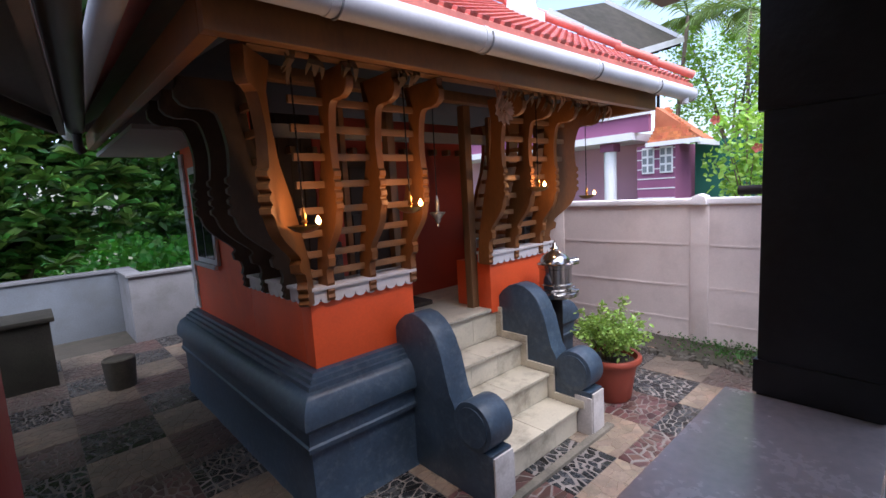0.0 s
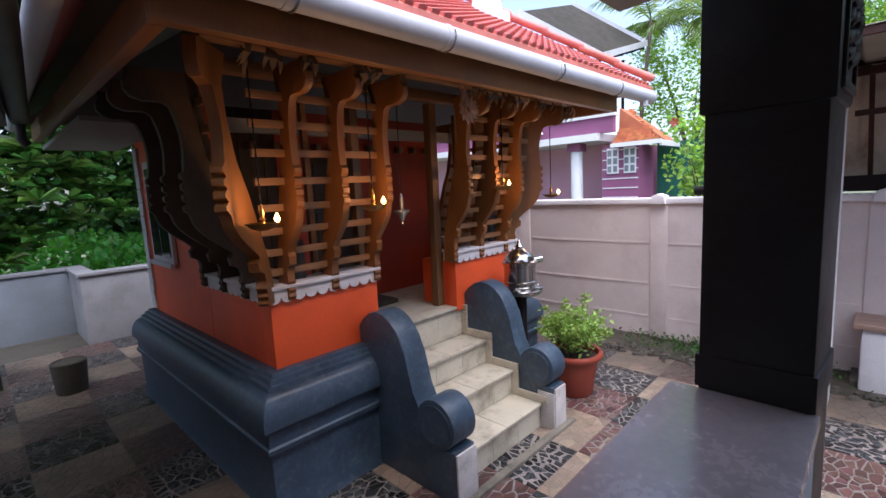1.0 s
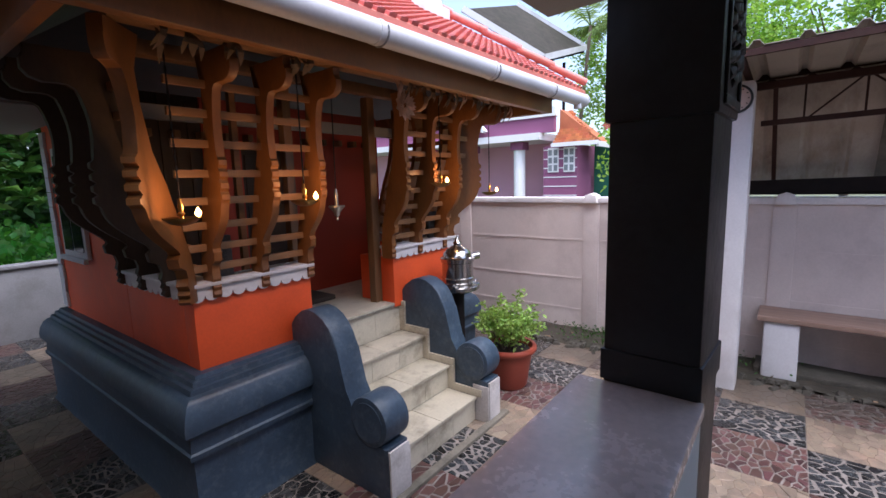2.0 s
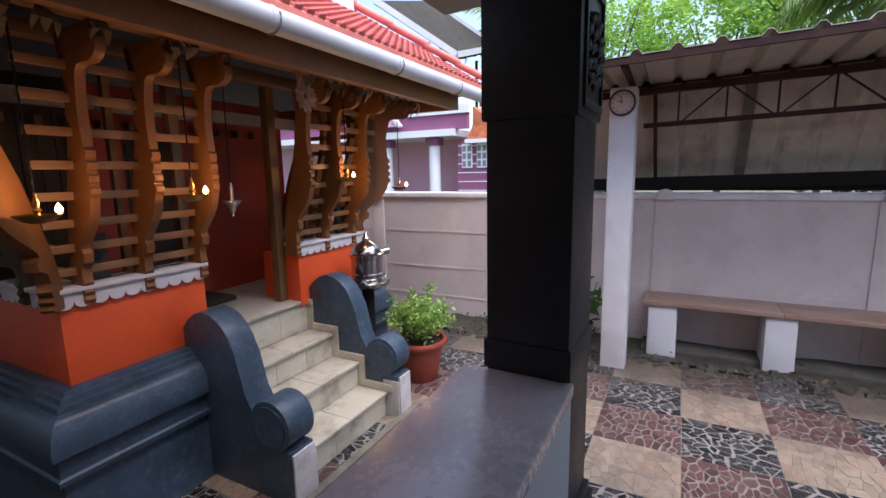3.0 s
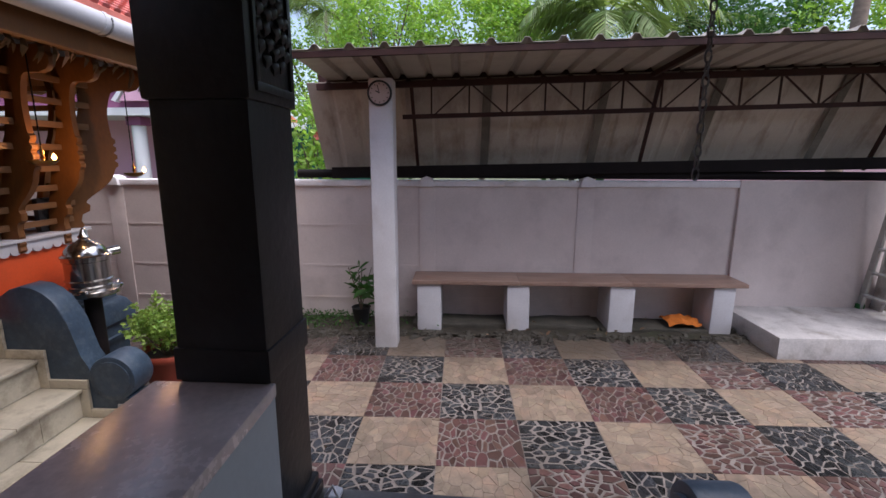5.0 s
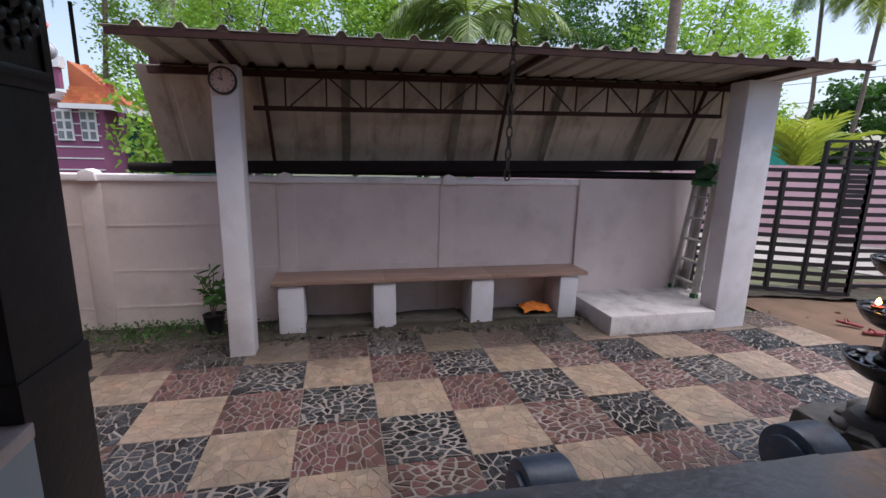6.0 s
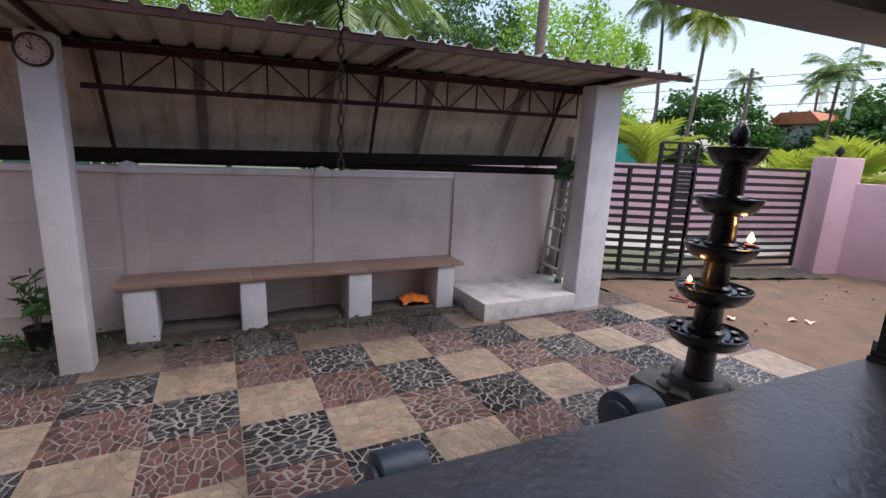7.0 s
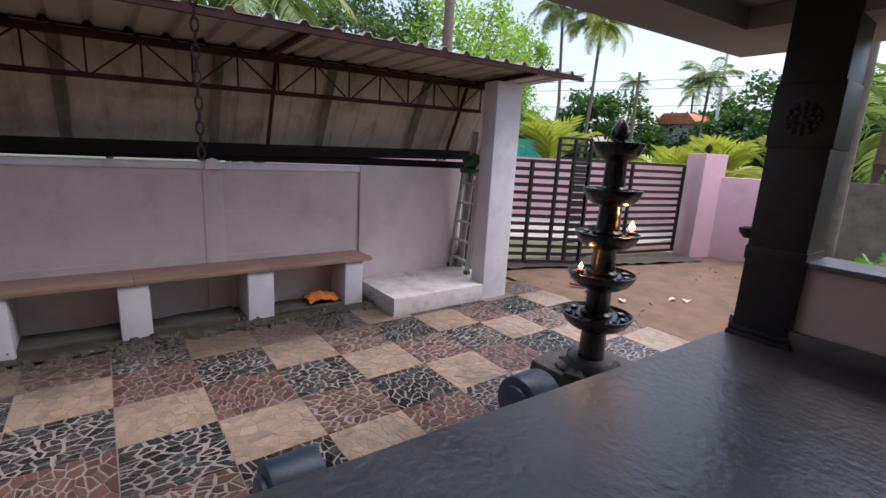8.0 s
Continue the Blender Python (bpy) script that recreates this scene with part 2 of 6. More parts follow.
PINKW = mat("pink_paint", (0.76, 0.49, 0.53), 0.85, dark=0.88, light=1.05, scale=1.5, stain=(0.4, 0.25, 0.25), amount=0.4)
WHITEP = mat("white_paint", (0.72, 0.72, 0.75), 0.6, dark=0.92, light=1.03, scale=3, bump=0.05)
ORANGETILE = mat("orange_clay_tile", (0.5, 0.17, 0.07), 0.7, dark=0.7, light=1.15, scale=3, vary=0.2, island=True)
GLASS = mat("dark_glass", (0.02, 0.025, 0.03), 0.08, bump=0, rough_vary=0.02)
PALEGLASS = mat("pale_glass", (0.22, 0.24, 0.27), 0.15, bump=0)
DIRTYWHITE = mat("dirty_whitewash", (0.62, 0.585, 0.57), 0.85, stain=(0.22, 0.19, 0.16), amount=0.85, stain_scale=3.6, dark=0.62, light=1.05, scale=5, bump=0.35)
BACKSHEET = mat("beige_back_sheet", (0.43, 0.37, 0.31), 0.55, dark=0.8, light=1.1, scale=2, stretch=(1, 1, 0.3), stain=(0.15, 0.095, 0.06), amount=0.8, stain_scale=3.4, bump=0.05)
NET = mat("green_net", (0.008, 0.09, 0.06), 0.8, dark=0.7, light=1.2, scale=2)
BARK = mat("bark", (0.14, 0.10, 0.075), 0.9, dark=0.55, light=1.3, scale=8, bump=0.6, stretch=(1, 1, 0.3))
BARKP = mat("palm_bark", (0.22, 0.165, 0.13), 0.9, dark=0.6, light=1.2, scale=8, bump=0.6, stretch=(1, 1, 2))
LEAF_A = leafy("frangipani_leaf", (0.085, 0.2, 0.035), 0.75, 0.34, 0.15)
LEAF_B = leafy("broad_leaf", (0.2, 0.34, 0.06), 0.5, 0.5, 0.35)
LEAF_C = leafy("dark_leaf", (0.045, 0.12, 0.025))
LEAF_D = leafy("creeper_leaf", (0.085, 0.28, 0.04), 0.5)
LEAF_PALM = leafy("coconut_leaf", (0.16, 0.23, 0.08), 0.4, 0.5, 0.3)
LEAF_YEL = leafy("yellow_palm_leaf", (0.30, 0.36, 0.06), 0.4)
LEAF_POT = leafy("shrub_leaf", (0.22, 0.34, 0.075), 0.5)
PETAL = mat("dry_petal", (0.68, 0.48, 0.36), 0.8, vary=0.15, island=True)
DRYLEAF = mat("dry_leaf", (0.2, 0.13, 0.075), 0.8, vary=0.3, island=True)
PINKPETAL = mat("pink_petal", (0.6, 0.16, 0.13), 0.7)
CLOTH = mat("orange_cloth", (0.62, 0.17, 0.02), 0.85, dark=0.7, light=1.15, scale=14, bump=0.4)
CLOCKF = mat("clock_face", (0.5, 0.38, 0.34), 0.4, dark=0.9, light=1.05)
# grey-blue wash, darkened for the shade on the rear wall run
DIMGREYWALL = mat("dimmed_grey_blue_wash", (0.21, 0.23, 0.255), 0.85, dark=0.7, light=1.1, scale=2, stain=(0.14, 0.14, 0.13), amount=0.6, stain_scale=1.5)
MAROON = mat("maroon_plastic", (0.16, 0.02, 0.02), 0.45, dark=0.8, light=1.15)
FLAME = glow("flame", (1.0, 0.52, 0.14), 5.0)
POSTER = mat("grey_relief_stone", (0.07, 0.065, 0.065), 0.6, dark=0.6, light=1.5, scale=14, bump=0.6)
TARP = mat("pale_tarp", (0.5, 0.53, 0.56), 0.7, dark=0.88, light=1.05, scale=2)
TEAL = mat("teal_sheet", (0.02, 0.3, 0.25), 0.6)

# ---------------------------------------------------------------- mesh helpers


def box(bm, x0, x1, y0, y1, z0, z1, bev=0.0):
    vs = [bm.verts.new((x, y, z)) for x in (x0, x1) for y in (y0, y1) for z in (z0, z1)]
    fs = [bm.faces.new([vs[i] for i in f]) for f in ((0, 1, 3, 2), (4, 6, 7, 5), (0, 4, 5, 1), (2, 3, 7, 6), (0, 2, 6, 4), (1, 5, 7, 3))]
    if bev:
        es = {e for f in fs for e in f.edges}
        bmesh.ops.bevel(bm, geom=list(es), offset=bev, segments=2, affect="EDGES", profile=0.6)
    return bm


def mkbox(x0, x1, y0, y1, z0, z1, bev=0.0):
    return box(bmesh.new(), x0, x1, y0, y1, z0, z1, bev)


def prism(bm, pts, axis, a0, a1, bev=0.0):
    """A polygon of (u, v) drawn out along an axis: x takes (y, z), y takes (x, z), z takes (x, y)."""
    def at(u, v, a):
        return {"x": (a, u, v), "y": (u, a, v), "z": (u, v, a)}[axis]
    A, B = [bm.verts.new(at(u, v, a0)) for u, v in pts], [bm.verts.new(at(u, v, a1)) for u, v in pts]
    k = len(pts)
    caps = [bm.faces.new(A), bm.faces.new(B[::-1])]
    for i in range(k):
        bm.faces.new([A[i], B[i], B[(i + 1) % k], A[(i + 1) % k]])
    if bev:
        es = {e for f in caps for e in f.edges}
        bmesh.ops.bevel(bm, geom=list(es), offset=bev, segments=2, affect="EDGES", profile=0.6)
    bmesh.ops.recalc_face_normals(bm, faces=bm.faces)
    return bm


def lathe(bm, profile, cx=0, cy=0, seg=28, wob=0.0):
    rings = []
    for r, z in profile:
        rings.append([bm.verts.new((cx + r * math.cos(2 * math.pi * i / seg) * (1 + wob * math.sin(3 * i)), cy + r * math.sin(2 * math.pi * i / seg), z)) for i in range(seg)] if r > 1e-5 else [bm.verts.new((cx, cy, z))])
    for a, b in zip(rings, rings[1:]):
        for i in range(seg):
            j = (i + 1) % seg
            if len(a) == 1 and len(b) == 1:
                break
            if len(a) == 1:
                bm.faces.new([a[0], b[j], b[i]])
            elif len(b) == 1:
                bm.faces.new([a[i], a[j], b[0]])
            else:
                bm.faces.new([a[i], a[j], b[j], b[i]])
    bmesh.ops.recalc_face_normals(bm, faces=bm.faces)
    return bm


def tube(bm, pts, r, seg=10, r1=None, caps=True):
    pts = [Vector(p) for p in pts]
    rings, k = [], len(pts)
    for i, p in enumerate(pts):
        d = (pts[min(i + 1, k - 1)] - pts[max(i - 1, 0)]).normalized()
        u = d.cross(Vector((0, 0, 1)))
        u = u.normalized() if u.length > 1e-3 else Vector((1, 0, 0))
        v = d.cross(u)
        rr = r if r1 is None else r + (r1 - r) * i / max(1, k - 1)
        rings.append([bm.verts.new(p + (u * math.cos(2 * math.pi * j / seg) + v * math.sin(2 * math.pi * j / seg)) * rr) for j in range(seg)])
    for a, b in zip(rings, rings[1:]):
        for j in range(seg):
            bm.faces.new([a[j], a[(j + 1) % seg], b[(j + 1) % seg], b[j]])
    if caps:
        bm.faces.new(rings[0][::-1])
        bm.faces.new(rings[-1])
    return bm


def smooth(ob, angle=40):
    ob.data.shade_smooth()
    ob.data.set_sharp_from_angle(angle=radians(angle))
    return ob


def mesh_of(name, bm, material):
    me = bpy.data.meshes.new(name)
    bm.normal_update()
    bm.to_mesh(me)
    bm.free()
    me.materials.append(material)
    return me


def solo(name, bm, material, label="", category="", group="", kind="", soft=True):
    ob = new(name, mesh_of(name, bm, material))
    if soft:
        smooth(ob)
    return tagged(ob, label, category, group, kind)


def thing(name, at, label="", category="", group="", kind=""):
    ob = new(name)
    ob.empty_display_size = 0.1
    ob.location = at
    return tagged(ob, label, category, group, kind)


def under(ob, parent):
    ob.parent = parent
    if parent.parent is None:
        ob.matrix_parent_inverse = Matrix.Translation(-parent.location)
    return ob


def part(name, bm, material, parent, label="", soft=True):
    """One mesh object under a thing or under a part, drawn in world coordinates."""
    ob = new(name, mesh_of(name, bm, material))
    if soft:
        smooth(ob)
    if label:
        ob["label"] = label
    return under(ob, parent)


def piece(name, me, parent, m):
    """A piece that shares its mesh."""
    ob = new(name, me)
    ob.matrix_basis = m
    return under(ob, parent)


def raw(name, verts, faces, material):
    me = bpy.data.meshes.new(name)
    me.from_pydata(verts, [], faces)
    me.materials.append(material)
    me.update()
    return me

# ---------------------------------------------------------------- ground and courtyard bed
g = bmesh.new()
R = 400
gv = [g.verts.new(p) for p in ((-R, -R, -0.03), (R, -R, -0.03), (R, R, -0.03), (-R, R, -0.03))]
g.faces.new(gv)
solo("ground", g, GROUND, "green and brown earth reaching the horizon", "ground", kind="structure", soft=False)
court = solo("floor", mkbox(-3.5, 4.81, -4.985, 7.4, -0.05, -0.0012), GROUT, "pale mortar bed of the crazy-paved courtyard", "floor", kind="structure", soft=False)


def rough_sheet(x0, x1, y0, y1, z, nx, ny, amp, freq):
    bm = bmesh.new()
    grid = [[bm.verts.new((x0 + (x1 - x0) * i / nx, y0 + (y1 - y0) * j / ny, z + amp * noise.noise(Vector((i * freq, j * freq, 3.3))))) for j in range(ny + 1)] for i in range(nx + 1)]
    for i in range(nx):
        for j in range(ny):
            bm.faces.new([grid[i][j], grid[i + 1][j], grid[i + 1][j + 1], grid[i][j + 1]])
    return bm


solo("earth_yard", rough_sheet(-3.5, 5.7, -11.0, -4.985, 0.0, 60, 40, 0.03, 0.35), DIRT, "bare brown earth with litter before the gate", "ground", kind="structure")
solo("soil_strip", rough_sheet(4.77, 5.32, -2.75, 7.3, 0.016, 14, 160, 0.022, 0.6), MOSS, "dark mossy soil strip along the boundary wall", "soil", kind="structure")

# ---------------------------------------------------------------- boundary wall
WX, WTOP = 5.31, 1.5
wall = solo("wall_east", mkbox(WX, WX + 0.16, -4.3, 9.0, -0.05, WTOP - 0.06), WALLPINK, "lilac-white limewashed block boundary wall", "wall", kind="structure", soft=False)
part("coping", mkbox(WX - 0.025, WX + 0.185, -4.3, 9.0, WTOP - 0.06, WTOP, 0.008), COPING, wall, "weathered white coping")
for y in (5.6, 3.75, 2.1, 0.42, -1.22):
    part("pilaster", mkbox(WX - 0.013, WX + 0.02, y - 0.085, y + 0.085, -0.05, WTOP - 0.062, 0.006), WALLPINK, wall)
    cap = bmesh.new()
    prism(cap, [(y - 0.075, WTOP - 0.06), (y + 0.075, WTOP - 0.06), (y + 0.06, WTOP + 0.02), (y, WTOP + 0.045), (y - 0.06, WTOP + 0.02)], "x", WX - 0.06, WX + 0.1, 0.006)
    part("pilaster_cap", cap, COPING, wall)
part("plaster_panel", mkbox(WX - 0.036, WX - 0.002, -4.3, -2.745, -0.05, WTOP + 0.012, 0.006), WALLPINK, wall, "smooth plastered end panel")
for z in (0.22, 0.58, 1.02):
    for y0, y1 in ((-2.58, -1.32), (-1.12, 0.32), (0.52, 2.0), (2.2, 3.65), (3.85, 5.5)):
        bm = bmesh.new()
        k = 14
        for s in range(k):
            a, b = y0 + (y1 - y0) * s / k, y0 + (y1 - y0) * (s + 1) / k
            d = 0.006 * noise.noise(Vector((a * 3, z, 0)))
            box(bm, WX - 0.0045 + d * 0.5, WX + 0.004, a, b, z + d, z + 0.02 + d)
        part("mortar_ridge", bm, WALLPINK, wall, soft=False)

# back walls, low
bw = solo("wall_north", mkbox(1.2, 5.3, 7.45, 7.6, -0.05, 0.86, 0.01), DIMWASH, "low stained whitewashed back wall, greyed for the yard shade", "wall", kind="structure")
part("return_wall", mkbox(1.2, 1.34, 7.6, 8.35, -0.05, 0.86, 0.01), DIMWASH, bw)
part("rear_run", mkbox(-4.0, 1.34, 8.35, 8.5, -0.05, 0.86, 0.01), DIMGREYWALL, bw)
part("coping", mkbox(1.17, 5.3, 7.42, 7.63, 0.86, 0.9, 0.008), DIMWASH, bw)
part("coping", mkbox(1.17, 1.37, 7.63, 8.32, 0.86, 0.9, 0.008), DIMWASH, bw)
part("coping", mkbox(-4.0, 1.37, 8.32, 8.53, 0.86, 0.9, 0.008), DIMWASH, bw)
solo("rear_paving", mkbox(-4, 5.3, 7.4, 8.36, -0.05, -0.006), OLDSTONE, "wet dark concrete behind the shrine", "paving", kind="structure", soft=False)

# ---------------------------------------------------------------- veranda of the house
VZ = 0.74
vf = solo("veranda_floor", prism(bmesh.new(), [(-1.4, -3.42), (1.545, -3.42), (1.745, 0.80), (-1.4, 0.80)], "z", -0.05, VZ - 0.03), PALEWALL, "pale plinth of the raised veranda", "floor", kind="structure", soft=False)
part("floor_slab", prism(bmesh.new(), [(-1.4, -3.42), (1.575, -3.42), (1.762, 0.502), (-1.4, 0.502)], "z", VZ - 0.03, VZ, 0.006), BLACKFLOOR, vf, "smooth dark grey oxide floor")
la = solo("parapet_wall", mkbox(-1.4, 1.532, 0.512, 0.785, VZ - 0.028, 1.17), PALEWALL, "pale painted sit-out parapet with a dark polished seat", "parapet", kind="structure", soft=False)
part("seat_slab", mkbox(-1.4, 1.53, 0.505, 0.80, 1.172, 1.206, 0.006), LEDGE, la, "dark polished seat slab")
lb = solo("parapet_wall", mkbox(-1.4, 1.33, -3.72, -3.44, -0.05, 1.21), CREAMWALL, "cream painted sit-out parapet with a dark seat", "parapet", kind="structure", soft=False)
part("seat_slab", mkbox(-1.4, 1.248, -3.75, -3.40, 1.212, 1.246, 0.006), BLACKFLOOR, lb, "dark polished seat slab")
part("skirting", mkbox(-1.4, 1.56, -3.425, -3.39, VZ, VZ + 0.11, 0.004), BLACKFLOOR, lb, "dark skirting")
# both walls stand out of view and cut sky light from the west
solo("wall_west", mkbox(-1.55, -1.4, 0.85, 6.0, -0.05, 2.5), CREAMWALL, "unseen cream house wall holding light off the shrine side", "wall", kind="structure", soft=False)
solo("wall_front", mkbox(-1.56, -1.402, -3.64, 0.848, -0.05, 2.615), CREAMWALL, "unseen cream house front closing off light behind the veranda", "wall", kind="structure", soft=False)
# out of view; added to darken the left yard and plinth side
solo("wall_wing_unseen", mkbox(-3.0, 0.08, 1.61, 3.95, -0.05, 2.33), CREAMWALL, "unseen cream wing wall added to block light from the left", "wall", kind="structure", soft=False)
solo("wall_south", mkbox(-4.5, -1.4, -3.8, -3.65, -0.05, 2.5), CREAMWALL, "cream house end wall", "wall", kind="structure", soft=False)


def medallion(bm, c, nrm, r):
    """A round carved flower: petals about a boss, standing out along nrm."""
    n_ = Vector(nrm)
    u = n_.cross(Vector((0, 0, 1))).normalized()
    v = Vector((0, 0, 1))
    c = Vector(c)
    for k, (rad, size, cnt) in enumerate(((0.78, 0.2, 12), (0.45, 0.19, 8), (0.0, 0.2, 1))):
        for i in range(cnt):
            a = 2 * math.pi * i / cnt
            p = c + (u * math.cos(a) + v * math.sin(a)) * (r * rad)
            s = r * size
            res = bmesh.ops.create_icosphere(bm, subdivisions=1, radius=s)
            for w in res["verts"]:
                d = w.co
                w.co = p + u * d.x + v * d.z + n_ * (d.y * 0.8 + 0.004 * k)
    return bm


def pillar(cx, cy, z0, ztop, wx, wy, turn, faces, label, field=True):
    a, b = wx / 2, wy / 2
    p = thing("veranda_pillar", (cx, cy, z0), label, "pillar", "veranda pillars")

    def ring(name, out, z_0, z_1, bev):
        return part(name, mkbox(cx - a - out, cx + a + out, cy - b - out, cy + b + out, z_0, z_1, bev), BLACK, p)

    ring("base", 0.022, z0, z0 + 0.07, 0.008)
    ring("base_step", 0.012, z0 + 0.07, z0 + 0.1, 0.006)
    ring("shaft", 0.0, z0 + 0.1, ztop + 0.005, 0.012)
    ring("shoe", 0.005, 1.21, 1.29, 0.004)
    ring("capital_block", 0.009, 1.845, 2.19, 0.01)
    for nx, ny in faces:
        # a sunk square field with a raised border round the flower
        u = Vector((-ny, nx, 0))
        for s0, s1, z_0, z_1 in () if not field else ((-0.095, 0.095, 1.865, 1.885), (-0.095, 0.095, 2.125, 2.145), (-0.095, -0.08, 1.885, 2.125), (0.08, 0.095, 1.885, 2.125)):
            o = Vector((cx + nx * (a + 0.009), cy + ny * (b + 0.009), 0))
            c0, c1 = o + u * s0, o + u * s1 + Vector((nx, ny, 0)) * 0.007
            part("field_border", mkbox(min(c0.x, c1.x), max(c0.x, c1.x), min(c0.y, c1.y), max(c0.y, c1.y), z_0, z_1, 0.003), BLACK, p)
        part("medallion", medallion(bmesh.new(), (cx + nx * (a + 0.009), cy + ny * (b + 0.009), 2.0), (nx, ny, 0), 0.094), BLACK, p, "carved round flower")
    if not field:
        part("wick_bowl", lathe(bmesh.new(), [(0, 1.31), (0.03, 1.312), (0.055, 1.345), (0.06, 1.375), (0.052, 1.375), (0.03, 1.345), (0, 1.335)], cx + a + 0.05, cy, 16), BLACK, p, "small black wick bowl")
    p.rotation_euler.z = radians(turn)
    return p


pillar(1.637, 0.622, 0.7, 2.5, 0.225, 0.222, -2.5, ((0, -1),), "black painted carved veranda pillar beside the dark seat")
pillar(1.395, -3.53, 0.7, 2.61, 0.29, 0.29, 0.0, ((0, 1),), "black painted carved veranda pillar at the parapet end", field=False)

# roof slab of the veranda
def soffit_edge(y):
    """The house stands a few degrees askew to the courtyard: x of the inner side of the soffit band."""
    return 2.25 - 0.1016 * (1.39 - y)


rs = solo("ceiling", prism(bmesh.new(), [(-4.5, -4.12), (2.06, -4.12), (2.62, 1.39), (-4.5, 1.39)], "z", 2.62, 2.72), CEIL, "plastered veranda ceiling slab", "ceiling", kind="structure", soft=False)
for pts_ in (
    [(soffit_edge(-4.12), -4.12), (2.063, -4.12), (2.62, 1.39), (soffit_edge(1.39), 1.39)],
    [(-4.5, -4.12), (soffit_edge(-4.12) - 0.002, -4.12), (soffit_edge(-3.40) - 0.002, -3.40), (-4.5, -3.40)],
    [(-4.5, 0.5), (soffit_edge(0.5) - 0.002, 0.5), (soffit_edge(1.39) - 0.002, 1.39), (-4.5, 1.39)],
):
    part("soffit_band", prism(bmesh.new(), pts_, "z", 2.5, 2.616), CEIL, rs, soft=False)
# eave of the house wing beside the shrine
# the run north of y 4.03 is unseen, added to shade the yard
we = solo("wing_eave", prism(bmesh.new(), [(-4.5, 1.45), (0.352, 1.45), (0.65, 5.05), (0.60, 4.95), (0.27, 4.03), (0.1, 4.03), (0.1, 5.9), (-4.5, 5.9)], "z", 2.42, 2.5), OLDBOARD, "dark underside of the house eave, extended unseen to shade the yard", "eave", kind="structure", soft=False)
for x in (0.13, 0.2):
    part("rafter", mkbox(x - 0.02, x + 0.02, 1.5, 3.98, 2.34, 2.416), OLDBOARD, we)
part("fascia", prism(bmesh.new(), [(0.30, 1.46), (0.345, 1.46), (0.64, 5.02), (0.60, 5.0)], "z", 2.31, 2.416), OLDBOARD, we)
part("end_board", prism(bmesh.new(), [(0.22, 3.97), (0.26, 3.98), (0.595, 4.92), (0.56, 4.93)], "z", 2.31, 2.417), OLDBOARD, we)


def half_gutter(bm, p0, p1, r, thick=0.006, seg=12):
    """An open half-round channel between two points."""
    p0, p1 = Vector(p0), Vector(p1)
    d = (p1 - p0).normalized()
    u = d.cross(Vector((0, 0, 1))).normalized()
    loops = []
    for p in (p0, p1):
        outer = [p + u * (r * math.cos(a)) + Vector((0, 0, -r * math.sin(a))) for a in [math.pi * i / seg for i in range(seg + 1)]]
        inner = [p + u * ((r - thick) * math.cos(a)) + Vector((0, 0, -(r - thick) * math.sin(a))) for a in [math.pi * i / seg for i in range(seg, -1, -1)]]
        loops.append([bm.verts.new(q) for q in outer + inner])
    A, B = loops
    k = len(A)
    for i in range(k):
        bm.faces.new([A[i], A[(i + 1) % k], B[(i + 1) % k], B[i]])
    bm.faces.new(A[::-1])
    bm.faces.new(B)
    bmesh.ops.recalc_face_normals(bm, faces=bm.faces)
    return bm


DGUT = mat("dark_gutter", (0.05, 0.05, 0.05), 0.5)
wg = thing("rain_gutter", (0.42, 1.5, 2.36), "dark plastic rain gutter under the house eave", "gutter")
part("channel", half_gutter(bmesh.new(), (0.418, 1.48, 2.40), (0.722, 5.2, 2.40), 0.062), DGUT, wg)
part("outlet", tube(bmesh.new(), [(0.712, 5.1, 2.34), (0.715, 5.12, 2.24), (0.74, 5.14, 2.2)], 0.035), DGUT, wg)

# ---------------------------------------------------------------- shrine
SX0, SX1, SY0, SY1, PZ = 1.42, 3.68, 2.78, 5.08, 0.75
shrine = thing("shrine", (2.55, 3.9, 0.0), "small orange shrine with carved brackets on a blue-grey moulded plinth", "shrine")
prof = [(0.0, 0.775), (0.05, 0.775), (0.055, 0.755), (0.075, 0.752), (0.08, 0.728), (0.10, 0.725), (0.104, 0.70), (0.118, 0.696), (0.145, 0.67), (0.168, 0.62), (0.178, 0.565), (0.176, 0.53), (0.15, 0.505), (0.145, 0.50), (0.15, 0.43), (0.16, 0.42), (0.158, 0.395), (0.135, 0.39), (0.13, 0.04), (0.15, 0.0), (0.0, -0.03)]
bm = bmesh.new()
rings = []
for o, z in prof:
    rings.append([bm.verts.new(p) for p in ((3.07, SY0 - o, z), (SX1 + o, SY0 - o, z), (SX1 + o, SY1 + o, z), (SX0 - o, SY1 + o, z), (SX0 - o, SY0 - o, z), (2.05, SY0 - o, z))])
for a, b in zip(rings, rings[1:]):
    for i in range(5):
        bm.faces.new([a[i], a[i + 1], b[i + 1], b[i]])
for e in (0, 5):
    bm.faces.new([r_[e] for r_ in rings])
bm.faces.new(rings[0])
bmesh.ops.recalc_face_normals(bm, faces=bm.faces)
plinth = part("plinth", bm, BLUEGREY, shrine, "blue-grey moulded plinth", soft=True)
part("porch_floor", mkbox(SX0 + 0.02, SX1 - 0.02, 2.952, 3.72, 0.70, 0.79), MARBLE, shrine, "worn cream marble porch floor", soft=False)

T = 0.12
LX, RX = 2.14, 2.90


def lowwall(x0, x1, y0, y1):
    return part("low_wall", mkbox(x0, x1, y0, y1, 0.76, 1.15, 0.004), ORANGE, shrine, "orange painted low wall")


lowwall(SX0, LX, SY0, SY0 + T)
